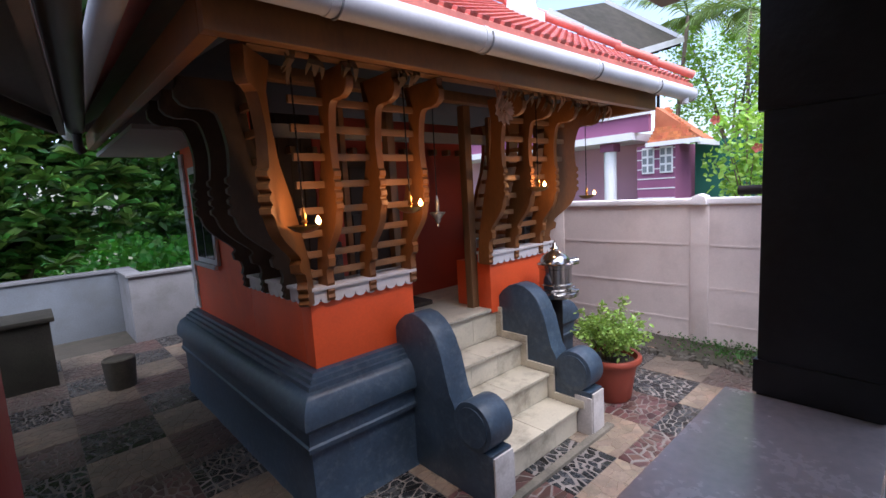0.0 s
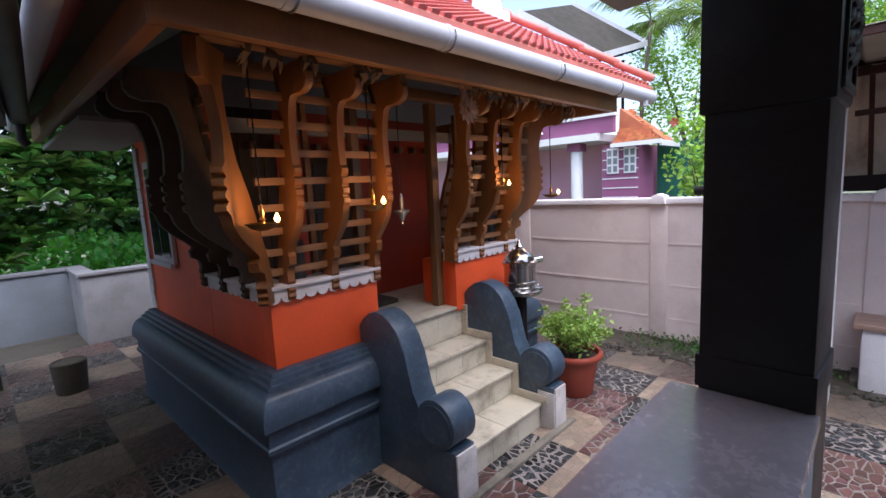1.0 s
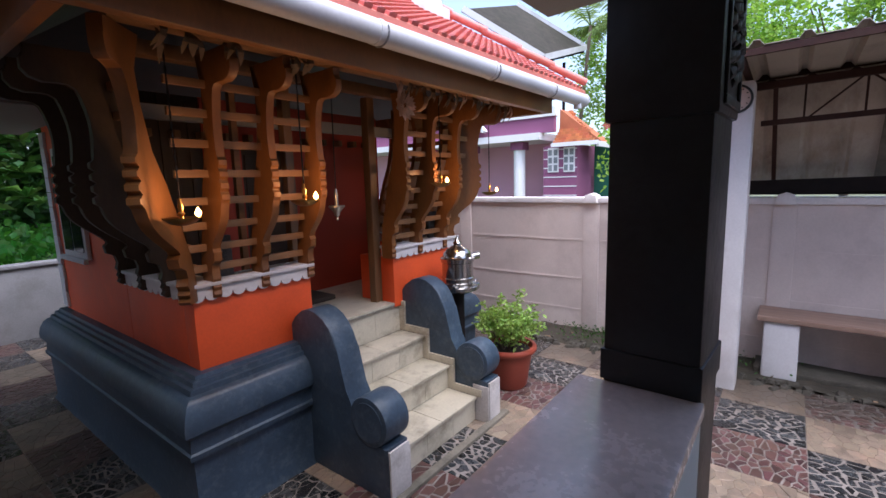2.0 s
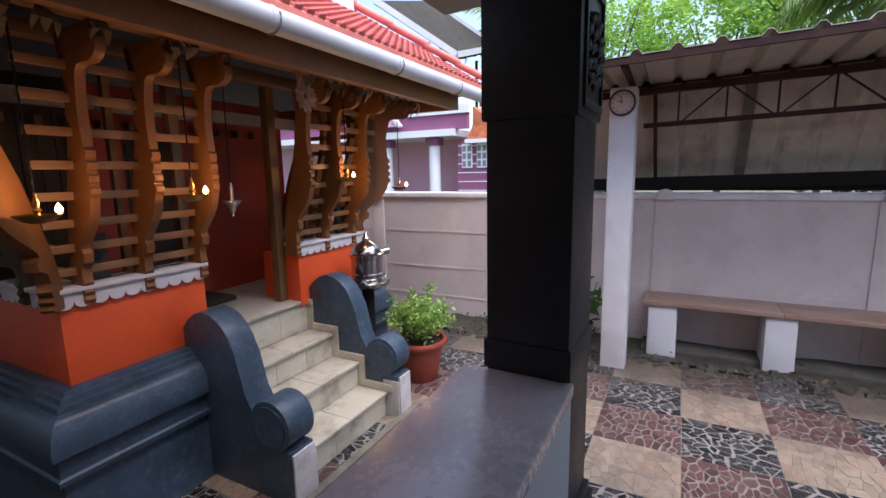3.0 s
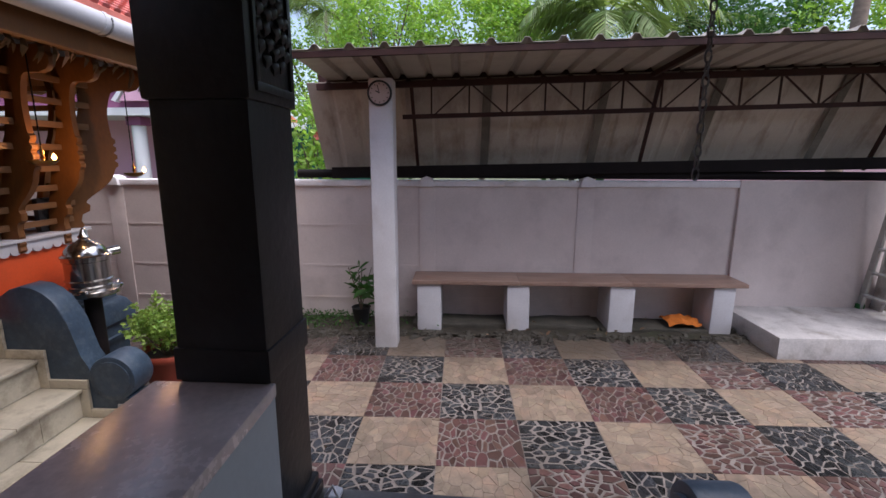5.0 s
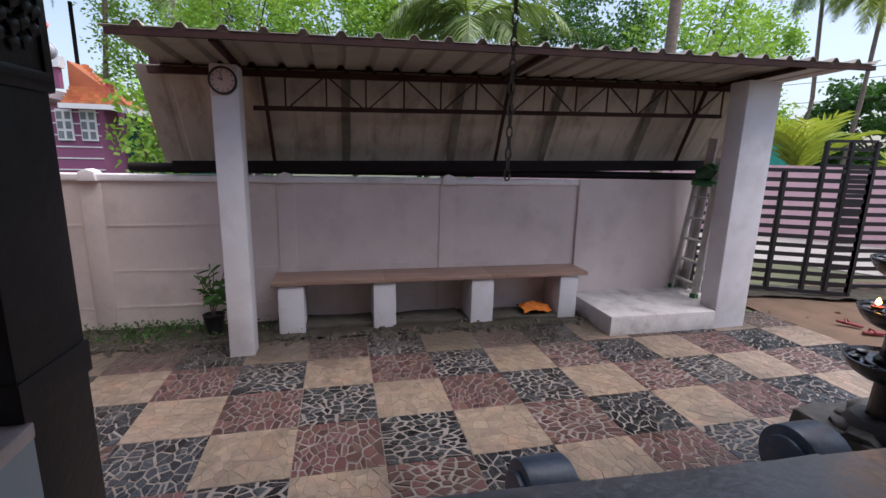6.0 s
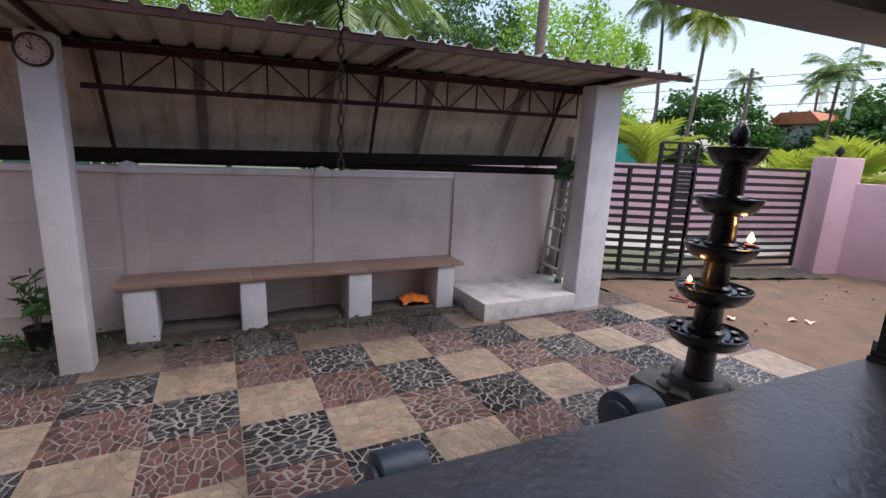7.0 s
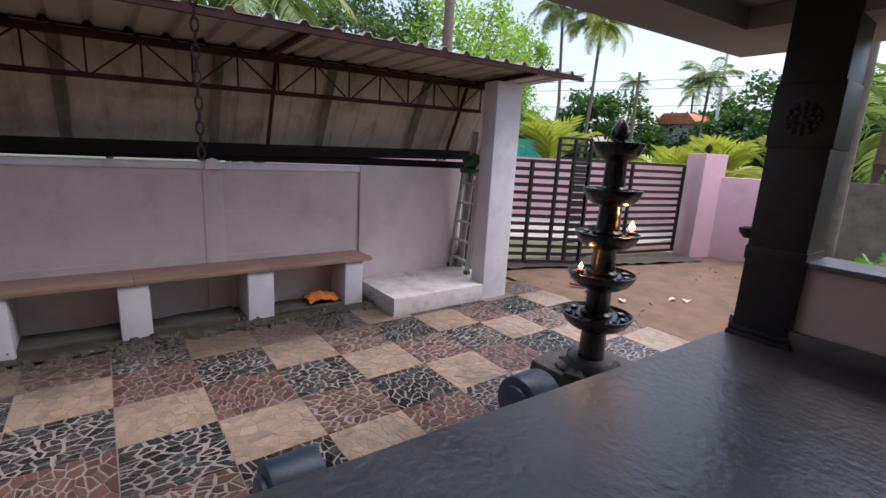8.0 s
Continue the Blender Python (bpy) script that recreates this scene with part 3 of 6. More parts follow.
lowwall(RX, SX1, SY0, SY0 + T)
lowwall(SX0, SX0 + T, SY0 + T + 0.002, 3.68)
lowwall(SX1 - T, SX1, SY0 + T + 0.002, 3.68)
lowwall(LX - 0.1, LX - 0.002, SY0 + T + 0.002, 3.15)
lowwall(RX + 0.002, RX + 0.1, SY0 + T + 0.002, 3.15)
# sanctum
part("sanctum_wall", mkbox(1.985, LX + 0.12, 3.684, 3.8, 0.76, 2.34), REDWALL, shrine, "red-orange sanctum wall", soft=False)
# dark boards stand in for the unlit interior behind the left slats
for k in range(5):
    xa = SX0 + T + 0.002 + k * 0.0885
    part("shade_board", mkbox(xa, xa + 0.086, 3.69 + 0.004 * (k % 2), 3.8, 0.76, 2.34, 0.004), DARKWOOD, shrine, "dark board standing in for the unlit interior")
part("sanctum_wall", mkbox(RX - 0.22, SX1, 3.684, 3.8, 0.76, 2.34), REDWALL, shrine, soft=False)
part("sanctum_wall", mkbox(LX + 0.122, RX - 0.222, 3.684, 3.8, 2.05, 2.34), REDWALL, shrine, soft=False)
part("sanctum_wall", mkbox(SX0, SX0 + T, 3.684, SY1, 0.76, 2.34), ORANGE, shrine, "orange side wall of the sanctum", soft=False)
part("sanctum_wall", mkbox(SX1 - T, SX1, 3.802, SY1, 0.76, 2.34), ORANGE, shrine, soft=False)
part("sanctum_wall", mkbox(SX0 + T + 0.002, SX1 - T - 0.002, SY1 - T, SY1, 0.76, 2.34), ORANGE, shrine, soft=False)
door = part("sanctum_door", mkbox(LX + 0.124, RX - 0.224, 3.74, 3.78, 0.79, 2.05, 0.004), DARKWOOD, shrine, "dark wooden sanctum door")
for k in range(3):
    part("door_panel", mkbox(LX + 0.17, RX - 0.27, 3.728, 3.742, 0.87 + k * 0.39, 1.18 + k * 0.39, 0.006), DARKWOOD, door)
part("doormat", mkbox(LX + 0.1, RX - 0.15, 3.3, 3.62, 0.79, 0.83, 0.012), SOIL, shrine, "black folded floor mat")
# corner trim and window of the side wall
bm = bmesh.new()
for k in range(12):
    prism(bm, [(4.98 + 0.02 * (k % 2), 0.8 + k * 0.115), (5.10, 0.8 + k * 0.115), (5.10, 0.91 + k * 0.115), (4.98 + 0.02 * ((k + 1) % 2), 0.91 + k * 0.115)], "x", SX0 - 0.02, SX0 - 0.002)
part("corner_trim", bm, WHITE, shrine, "notched white corner trim", soft=False)
win = part("window", mkbox(SX0 - 0.03, SX0 - 0.002, 4.27, 4.80, 1.24, 2.04, 0.005), WHITE, shrine, "white framed side window")
part("shutter", mkbox(SX0 - 0.036, SX0 - 0.0305, 4.32, 4.52, 1.29, 1.98), GLASS, win)
part("shutter", mkbox(SX0 - 0.036, SX0 - 0.0305, 4.55, 4.75, 1.29, 1.98), GLASS, win)
part("sill", mkbox(SX0 - 0.06, SX0 - 0.032, 4.25, 4.82, 1.215, 1.25, 0.005), WHITE, win)

# scalloped white ledge
def scallops(axis, a0, a1, face, out, z):
    """A ledge board with rounded drops below it along one wall."""
    lip = bmesh.new()
    k = max(2, round((a1 - a0) / 0.076))
    w = (a1 - a0) / k
    pts = [(a0, z + 0.045), (a0, z)]
    for i in range(k):
        for j in range(1, 7):
            t = math.pi * j / 6
            pts.append((a0 + w * (i + 0.5 - 0.5 * math.cos(t)), z - 0.032 * math.sin(t)))
    pts += [(a1, z + 0.045)]
    prism(lip, pts, "y" if axis == "x" else "x", face, face + out)
    return lip


part("ledge_trim", scallops("x", SX0 - 0.02, LX, SY0 - 0.022, 0.02, 1.17), WHITE, shrine, "white scalloped ledge trim", soft=False)
part("ledge_trim", scallops("x", RX, SX1 + 0.02, SY0 - 0.022, 0.02, 1.17), WHITE, shrine, soft=False)
part("ledge_trim", scallops("y", SY0 - 0.02, 3.68, SX0 - 0.022, 0.02, 1.17), WHITE, shrine, soft=False)
part("ledge_trim", scallops("y", SY0 - 0.02, 3.68, SX1 + 0.002, 0.02, 1.17), WHITE, shrine, soft=False)
part("ledge", mkbox(SX0 - 0.04, LX + 0.01, SY0 - 0.04, SY0 + T + 0.02, 1.216, 1.236, 0.004), WHITE, shrine)
part("ledge", mkbox(RX - 0.01, SX1 + 0.04, SY0 - 0.04, SY0 + T + 0.02, 1.216, 1.236, 0.004), WHITE, shrine)
part("ledge", mkbox(SX0 - 0.04, SX0 + T + 0.02, SY0 + T + 0.022, 3.68, 1.216, 1.236, 0.004), WHITE, shrine)
part("ledge", mkbox(SX1 - T - 0.02, SX1 + 0.04, SY0 + T + 0.022, 3.68, 1.216, 1.236, 0.004), WHITE, shrine)
part("ledge_core", mkbox(SX0, LX, SY0, SY0 + T, 1.152, 1.214), WHITE, shrine)
part("ledge_core", mkbox(RX, SX1, SY0, SY0 + T, 1.152, 1.214), WHITE, shrine)
part("ledge_core", mkbox(SX0, SX0 + T, SY0 + T + 0.002, 3.68, 1.152, 1.214), WHITE, shrine)
part("ledge_core", mkbox(SX1 - T, SX1, SY0 + T + 0.002, 3.68, 1.152, 1.214), WHITE, shrine)

# carved brackets: (how far out, height) of the outer edge from the foot up, then the inner edge down
edge = [(0.0, 1.15), (0.018, 1.15), (0.03, 1.168), (0.018, 1.185), (0.03, 1.205), (0.018, 1.225), (0.032, 1.25), (0.02, 1.285), (0.028, 1.33), (0.06, 1.348), (0.066, 1.392), (0.048, 1.41)]
for i in range(9):
    t = i / 8
    edge.append((0.055 + 0.128 * math.sin(t * math.pi / 2), 1.43 + 0.21 * t))
for i in range(4):
    z = 1.65 + i * 0.055
    edge += [(0.187, z), (0.202, z + 0.012), (0.202, z + 0.036), (0.187, z + 0.048)]
for i in range(8):
    t = i / 7
    edge.append((0.188 - 0.014 * math.sin(t * math.pi) + 0.02 * t, 1.885 + 0.295 * t))
edge += [(0.228, 2.198), (0.26, 2.198), (0.315, 2.195), (0.36, 2.212), (0.384, 2.243), (0.384, 2.285), (0.362, 2.31), (0.372, 2.345)]
inner = [(0.07, 2.345), (0.105, 2.2), (0.095, 2.06), (0.07, 1.88), (0.02, 1.74), (-0.012, 1.62), (-0.045, 1.48), (-0.07, 1.38), (-0.085, 1.24), (-0.085, 1.15)]


def bracket(cx, cy, ang, scale=1.0, thick=0.042, slim=0.0, curl=1.0, material=None):
    """A carved board standing on the ledge at (cx, cy) and reaching out along the heading ang."""
    bm = bmesh.new()
    # local y is outwards; the scroll at the top keeps its size
    outer = [(u * scale if u < 0.23 else 0.23 * scale + (u - 0.23) * curl, v) for u, v in edge]
    prism(bm, outer + [(u * scale + slim, v) for u, v in inner], "x", -thick / 2, thick / 2, 0.004)
    m = Matrix.Translation((cx, cy, 0)) @ Matrix.Rotation(ang, 4, "Z")
    bmesh.ops.transform(bm, matrix=m, verts=bm.verts)
    return part("bracket", bm, material or OCHRE, shrine, "dark brown carved bracket" if material else "ochre painted carved bracket")


S = math.pi  # outwards along -y
for x in (1.535, 1.815, 2.125, 2.875, 3.19, 3.52):
    bracket(x, SY0 - 0.015, S)
bracket(SX0 - 0.03, SY0 - 0.03, S - math.pi / 4, 2.0, 0.055, 0.12, 0.35)
bracket(SX1 - 0.02, SY0 + 0.02, S + math.pi / 4, 1.45, 0.055, -0.03)
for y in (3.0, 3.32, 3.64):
    bracket(SX0 - 0.015, y, math.pi / 2, 1.4, material=DARKBRACKET)
    bracket(SX1 + 0.015, y, -math.pi / 2, 1.4)
# slats between them, following the inner edge
def inset(z):
    return float(np.interp(z, [1.24, 1.38, 1.48, 1.6, 1.75, 1.9, 2.05, 2.2], [-0.04, -0.025, -0.005, 0.025, 0.07, 0.105, 0.125, 0.135]))


for z in (1.305, 1.415, 1.53, 1.655, 1.79, 1.93, 2.07, 2.205):
    o = inset(z)
    for x0, x1 in ((SX0 - 0.02 - 0.5 * o, LX - 0.01), (RX - 0.04, SX1 + 0.3 * o)):
        part("slat", mkbox(x0, x1, SY0 - 0.015 - o - 0.012, SY0 - 0.015 - o + 0.012, z - 0.019, z + 0.019, 0.003), SLAT, shrine)
    part("slat", mkbox(SX0 - 0.003 - 1.4 * o, SX0 + 0.021 - 1.4 * o, SY0 + 0.05, 3.66, z - 0.019, z + 0.019, 0.003), SLAT, shrine)
    part("slat", mkbox(SX1 - 0.021 + 1.4 * o, SX1 + 0.003 + 1.4 * o, SY0 + 0.05, 3.66, z - 0.019, z + 0.019, 0.003), SLAT, shrine)
# posts of the doorway, wall plate and rafters
part("door_post", mkbox(2.83, 2.90, 2.91, 2.98, 0.79, 2.345, 0.006), WOOD, shrine, "wooden doorway post")
part("door_post", mkbox(2.13, 2.19, 2.93, 2.99, 0.79, 2.345, 0.006), WOOD, shrine, "wooden doorway post")
for x in (1.96, 3.45):
    part("inner_stud", mkbox(x - 0.02, x + 0.02, 3.2, 3.24, 0.79, 2.345, 0.004), SLAT, shrine)
part("wall_plate", mkbox(SX0 - 0.35, SX1 + 0.35, 2.38, 2.46, 2.35, 2.40, 0.004), WOOD, shrine)
part("wall_plate", mkbox(SX0 - 0.1, SX1 + 0.1, 2.85, 2.93, 2.35, 2.42, 0.004), WOOD, shrine)
for i in range(14):
    x = 1.0 + i * 0.255
    bm = bmesh.new()
    prism(bm, [(2.12, 2.40), (3.7, 3.05), (3.7, 3.11), (2.12, 2.46)], "x", x - 0.02, x + 0.02)
    part("rafter", bm, WOOD, shrine, soft=False)
# notched beam ends on the sanctum wall
for i in range(12):
    part("rafter_end", mkbox(1.6 + i * 0.17, 1.64 + i * 0.17, 3.60, 3.684, 2.05, 2.10, 0.004), WOOD, shrine)
bm = bmesh.new()
box(bm, SX0 + 0.02, SX1 - 0.02, 3.3, 3.36, 2.12, 2.2)
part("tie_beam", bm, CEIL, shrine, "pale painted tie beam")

# ---- eaves, gutters and tiled hip roof
EX0, EX1, EY0, EY1, EZ, PITCH = 0.83, 4.27, 2.1, 5.76, 2.42, 0.665
part("fascia_beam", mkbox(EX0, EX1, EY0, EY0 + 0.06, 2.28, 2.42, 0.005), OCHRE, shrine, "ochre eave board")
part("fascia_beam", mkbox(EX0, EX0 + 0.06, EY0 + 0.062, EY1, 2.28, 2.42, 0.005), OCHRE, shrine, "ochre eave board")
part("fascia_beam", mkbox(EX1 - 0.06, EX1, EY0 + 0.062, EY1, 2.28, 2.42, 0.005), OCHRE, shrine, "ochre eave board")
part("eave_strip", mkbox(0.84, 4.52, 2.115, 2.14, 2.425, 2.50), DARKWOOD, shrine)
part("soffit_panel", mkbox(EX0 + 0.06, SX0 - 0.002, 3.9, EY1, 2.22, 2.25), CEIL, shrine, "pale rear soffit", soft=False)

RXA, RXB, RYA, RYB = 0.66, 4.70, 1.965, 5.90
mid = (RYB - RYA) / 2
BASE = EZ + 0.085
rz = BASE + mid * PITCH
ra, rb = (RXA + mid, (RYA + RYB) / 2, rz), (RXB - mid, (RYA + RYB) / 2, rz)
if ra[0] > rb[0]:
    ra = rb = ((RXA + RXB) / 2, (RYA + RYB) / 2, rz)
bm = bmesh.new()
c = [bm.verts.new(p) for p in ((RXA, RYA, BASE), (RXB, RYA, BASE), (RXB, RYB, BASE), (RXA, RYB, BASE))]
ru = [bm.verts.new(ra), bm.verts.new(rb)] if ra != rb else [bm.verts.new(ra)] * 2
def tri(*v):
    u = []
    for w in v:
        if w not in u:
            u.append(w)
    return bm.faces.new(u)
tri(c[0], c[1], ru[1], ru[0]); tri(c[1], c[2], ru[1]); tri(c[2], c[3], ru[0], ru[1]); tri(c[3], c[0], ru[0])
deck = list(bm.faces)
ext = bmesh.ops.extrude_face_region(bm, geom=deck)
bmesh.ops.translate(bm, vec=(0, 0, -0.04), verts=[v for v in ext["geom"] if isinstance(v, bmesh.types.BMVert)])
bmesh.ops.recalc_face_normals(bm, faces=bm.faces)
roof_bm = bm
under_bm = bmesh.new()
uc = [under_bm.verts.new(p) for p in ((RXA + 0.1, RYA + 0.09, BASE - 0.055), (RXB - 0.1, RYA + 0.09, BASE - 0.055), (RXB - 0.1, RYB - 0.09, BASE - 0.055), (RXA + 0.1, RYB - 0.09, BASE - 0.055))]
ut = under_bm.verts.new(((RXA + RXB) / 2, (RYA + RYB) / 2, rz - 0.11))
for i in range(4):
    under_bm.faces.new([uc[(i + 1) % 4], uc[i], ut])
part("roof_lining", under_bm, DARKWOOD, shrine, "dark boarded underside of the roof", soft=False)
bm = roof_bm
roof = part("roof", bm, TILE_RED, shrine, "red painted clay-tile hip roof", soft=False)
for p in ((RXA, RYA), (RXB, RYA), (RXB, RYB), (RXA, RYB)):
    top = ra if p[0] == RXA else rb
    q0, q1 = Vector((*p, BASE + 0.06)), Vector(top) + Vector((0, 0, 0.05))
    d = q1 - q0
    for i in range(9):
        a, b = q0 + d * (i / 9), q0 + d * ((i + 1.12) / 9)
        part("hip_tile", tube(bmesh.new(), [a + Vector((0, 0, 0.016)), b], 0.034, 10, 0.03), TILE_RED, roof)
# gablet foot in white plaster
gx, gy, gz = 3.45, 2.92, 3.09
bm = bmesh.new()
box(bm, gx - 0.18, gx + 0.14, gy - 0.24, gy - 0.02, gz - 0.12, gz + 0.0, 0.02)
prism(bm, [(gx - 0.14, gz), (gx + 0.1, gz), (gx + 0.06, gz + 0.12), (gx - 0.06, gz + 0.24), (gx - 0.12, gz + 0.12)], "y", gy - 0.2, gy - 0.06, 0.01)
part("gablet_foot", bm, WHITE, roof, "white plaster gablet foot")

gut = thing("rain_gutter", (2.6, 2.0, 2.4), "grey-white plastic rain gutter along the shrine eave", "gutter")
part("channel", tube(bmesh.new(), [(0.70, 2.005, 2.432), (2.7, 2.005, 2.432), (4.74, 2.005, 2.432)], 0.06, 20), GUTTER, gut)
part("channel", half_gutter(bmesh.new(), (0.635, 2.07, 2.47), (0.745, 6.2, 2.47), 0.055), GUTTER, gut)
part("end_cap", tube(bmesh.new(), [(4.741, 2.005, 2.432), (4.756, 2.005, 2.432)], 0.064, 20), GUTTER, gut)
part("spout", tube(bmesh.new(), [(4.6, 2.0, 2.40), (4.6, 2.0, 2.34)], 0.035, 12), GUTTER, gut)
for x in (1.25, 2.06, 3.1, 4.0):
    bm = bmesh.new()
    tube(bm, [(x + 0.012, 2.005 - 0.0645 * math.cos(a), 2.432 - 0.0645 * math.sin(a)) for a in [-0.4 + 2.4 * i / 10 for i in range(11)]], 0.0045, 6)
    part("bracket_wire", bm, STEELGREY, gut)
    part("joint_ring", tube(bmesh.new(), [(x - 0.03, 2.005, 2.432), (x, 2.005, 2.432)], 0.0635, 20), GUTTER, gut)

# ---- steps with scrolled cheeks
steps = thing("stone_steps", (2.56, 2.4, 0.0), "cream marble steps with blue-grey scrolled cheeks up to the shrine", "steps")
ST0, ST1 = 2.16, 2.975
noses = [2.09, 2.325, 2.56]
for i, y in enumerate(noses):
    z = 0.185 * (i + 1)
    tr = part("step", mkbox(ST0, ST1, y + 0.02, 2.80, z - 0.185 + (0.001 if i else -0.03), z - 0.022), MARBLE, steps, "cream marble riser")
    for j in range(3):
        a, b = ST0 + (ST1 - ST0) * j / 3, ST0 + (ST1 - ST0) * (j + 1) / 3
        part("riser_slab", mkbox(a + 0.0015, b - 0.0015, y + 0.012, y + 0.02, z - 0.18, z - 0.023), MARBLE, tr)
    for j, (a, b) in enumerate(((ST0, 2.56), (2.56, ST1))):
        part("tread_slab", mkbox(a + 0.0015, b - 0.0015, y - 0.008, min(y + 0.26, 2.80), z - 0.021, z, 0.005), MARBLE, tr)
tr = part("step", mkbox(ST0, ST1, 2.812, 2.95, 0.5, 0.766), MARBLE, steps)
for j in range(3):
    a, b = ST0 + (ST1 - ST0) * j / 3, ST0 + (ST1 - ST0) * (j + 1) / 3
    part("riser_slab", mkbox(a + 0.0015, b - 0.0015, 2.803, 2.811, 0.556, 0.766), MARBLE, tr)
part("tread_slab", mkbox(ST0, ST1, 2.785, 2.95, 0.767, 0.794, 0.005), MARBLE, tr)
part("base_kerb", mkbox(1.95, 3.2, 1.945, 2.0, -0.03, 0.024, 0.008), CONCRETE, steps, "grey cement kerb")


def cheek(x0, x1, rr_, inner_side):
    arch = [(2.80, 0.865), (2.745, 0.93), (2.68, 0.975), (2.61, 0.995), (2.54, 0.985), (2.48, 0.955), (2.43, 0.91), (2.39, 0.85), (2.36, 0.77), (2.335, 0.67), (2.31, 0.57), (2.285, 0.50), (2.25, 0.44), (2.25, 0.315), (1.998, 0.315), (1.998, 0.0)]
    body = bmesh.new()
    prism(body, [(2.80, 0.0)] + arch, "x", x0, x1, 0.012)
    ch = part("cheek", body, BLUEGREY, steps, "blue-grey scrolled cheek wall")
    roll = bmesh.new()
    prism(roll, [(2.13 + rr_ * math.cos(a), 0.435 + rr_ * math.sin(a)) for a in [2 * math.pi * i / 32 for i in range(32)]], "x", x0 - 0.012, x1 + 0.012, 0.012)
    part("roll", roll, BLUEGREY, ch)
    for xx, s in ((x0 - 0.012, -1), (x1 + 0.012, 1)):
        eye = bmesh.new()
        prism(eye, [(2.13 + (rr_ - 0.03) * math.cos(a), 0.435 + (rr_ - 0.03) * math.sin(a)) for a in [2 * math.pi * i / 28 for i in range(28)]], "x", min(xx, xx + s * 0.006), max(xx, xx + s * 0.006))
        part("roll_face", eye, BLUEGREY, ch)
    part("front_plate", mkbox(x0 + 0.004, x1 - 0.004, 1.984, 1.997, -0.03, 0.30, 0.003), DIRTYWHITE, ch, "white painted front plate")
    xs = (x1, x1 + 0.01) if inner_side > 0 else (x0 - 0.01, x0)
    part("side_plate", mkbox(xs[0], xs[1], 1.99, 2.12, -0.03, 0.27, 0.002), DIRTYWHITE, ch, "white painted side plate")


cheek(1.98, 2.14, 0.142, 1)
cheek(2.988, 3.135, 0.14, -1)
# stepped cream skirting beside the steps: a band along every tread and up every riser
for i, y in enumerate(noses + [2.795]):
    z = min(0.185 * (i + 1), 0.794)
    nxt = (noses + [2.795, 2.93])[i + 1]
    bm = bmesh.new()
    prism(bm, [(y - 0.045, z + 0.002), (nxt - 0.046, z + 0.002), (nxt - 0.046, z + 0.055), (y - 0.045, z + 0.055)], "x", ST1 - 0.008, ST1 + 0.012, 0.003)
    part("side_skirting", bm, MARBLE, steps, "cream marble skirting")
    if i < 3:
        part("side_skirting", mkbox(ST1 - 0.008, ST1 + 0.012, nxt - 0.045, nxt + 0.012, z + 0.002, z + 0.184, 0.003), MARBLE, steps)

# ---------------------------------------------------------------- shed along the wall
def tilt(y):
    return (1.33 - y) * 0.026


shed = thing("lean_to_shed", (4.7, -1.7, 0.0), "open lean-to with grey metal sheets on maroon steel trusses", "shed")
post = part("post", mkbox(4.50, 4.70, 0.645, 0.85, -0.03, 2.38, 0.02), WHITE, shed, "whitewashed concrete post")
postb = part("post", mkbox(4.40, 4.63, -4.34, -3.95, -0.03, 2.52, 0.02), WHITE, shed, "broad whitewashed concrete post")


def corrugated(x0, z0, x1, z1, ya, yb, thick=0.004, rib=0.034):
    """A ribbed sheet from the line (x0, z0) to (x1, z1), ribs running across y."""
    bm = bmesh.new()
    ys, y, k = [], ya, 0
    while y > yb:
        ys += [(y, 0), (y - 0.17, 0), (y - 0.195, rib), (y - 0.225, rib)]
        y -= 0.25
    rows = []
    dx, dz = x1 - x0, z1 - z0
    ln = math.hypot(dx, dz)
    nx, nz = -dz / ln, dx / ln
    if nz < 0:
        nx, nz = -nx, -nz
    for s in (0, 1):
        for o in (0, thick):
            rows.append([bm.verts.new((x0 + dx * s + nx * (h + o), yy, z0 + dz * s + nz * (h + o) + tilt(yy))) for yy, h in ys])
    a, b, c_, d = rows
    for i in range(len(ys) - 1):
        bm.faces.new([a[i], a[i + 1], c_[i + 1], c_[i]])
        bm.faces.new([b[i], d[i], d[i + 1], b[i + 1]])
        bm.faces.new([a[i], b[i], b[i + 1], a[i + 1]])
        bm.faces.new([c_[i], c_[i + 1], d[i + 1], d[i]])
    bmesh.ops.recalc_face_normals(bm, faces=bm.faces)
    return bm


part("roof_sheet", corrugated(3.96, 2.475, 5.02, 2.435, 1.33, -4.9), SHEET, shed, "ribbed grey metal roof sheet", soft=False)
part("back_sheet", corrugated(5.0, 2.42, 5.52, 1.60, 1.53, -4.75, rib=0.011), BACKSHEET, shed, "ribbed metal back sheet, rust stained", soft=False)


def beam(p0, p1, w, h, material, name, parent, label=""):
    p0, p1 = Vector(p0), Vector(p1)
    d = p1 - p0
    m = Matrix.Translation((p0 + p1) / 2) @ d.to_track_quat("Y", "Z").to_matrix().to_4x4()
    bm = mkbox(-w / 2, w / 2, -d.length / 2, d.length / 2, -h / 2, h / 2)
    bmesh.ops.transform(bm, matrix=m, verts=bm.verts)
    return part(name, bm, material, parent, label, soft=False)


def sy(x, y, z):
    return (x, y, z + tilt(y))


YA, YB = 1.3, -4.86
beam(sy(3.985, YA, 2.445), sy(3.985, YB, 2.445), 0.035, 0.04, STEEL, "front_purlin", shed)
beam(sy(4.97, 1.42, 2.375), sy(4.97, -4.6, 2.375), 0.045, 0.055, STEEL, "top_chord", shed)
beam(sy(4.97, 0.62, 2.085), sy(4.97, -4.2, 2.085), 0.04, 0.04, STEEL, "bottom_chord", shed)
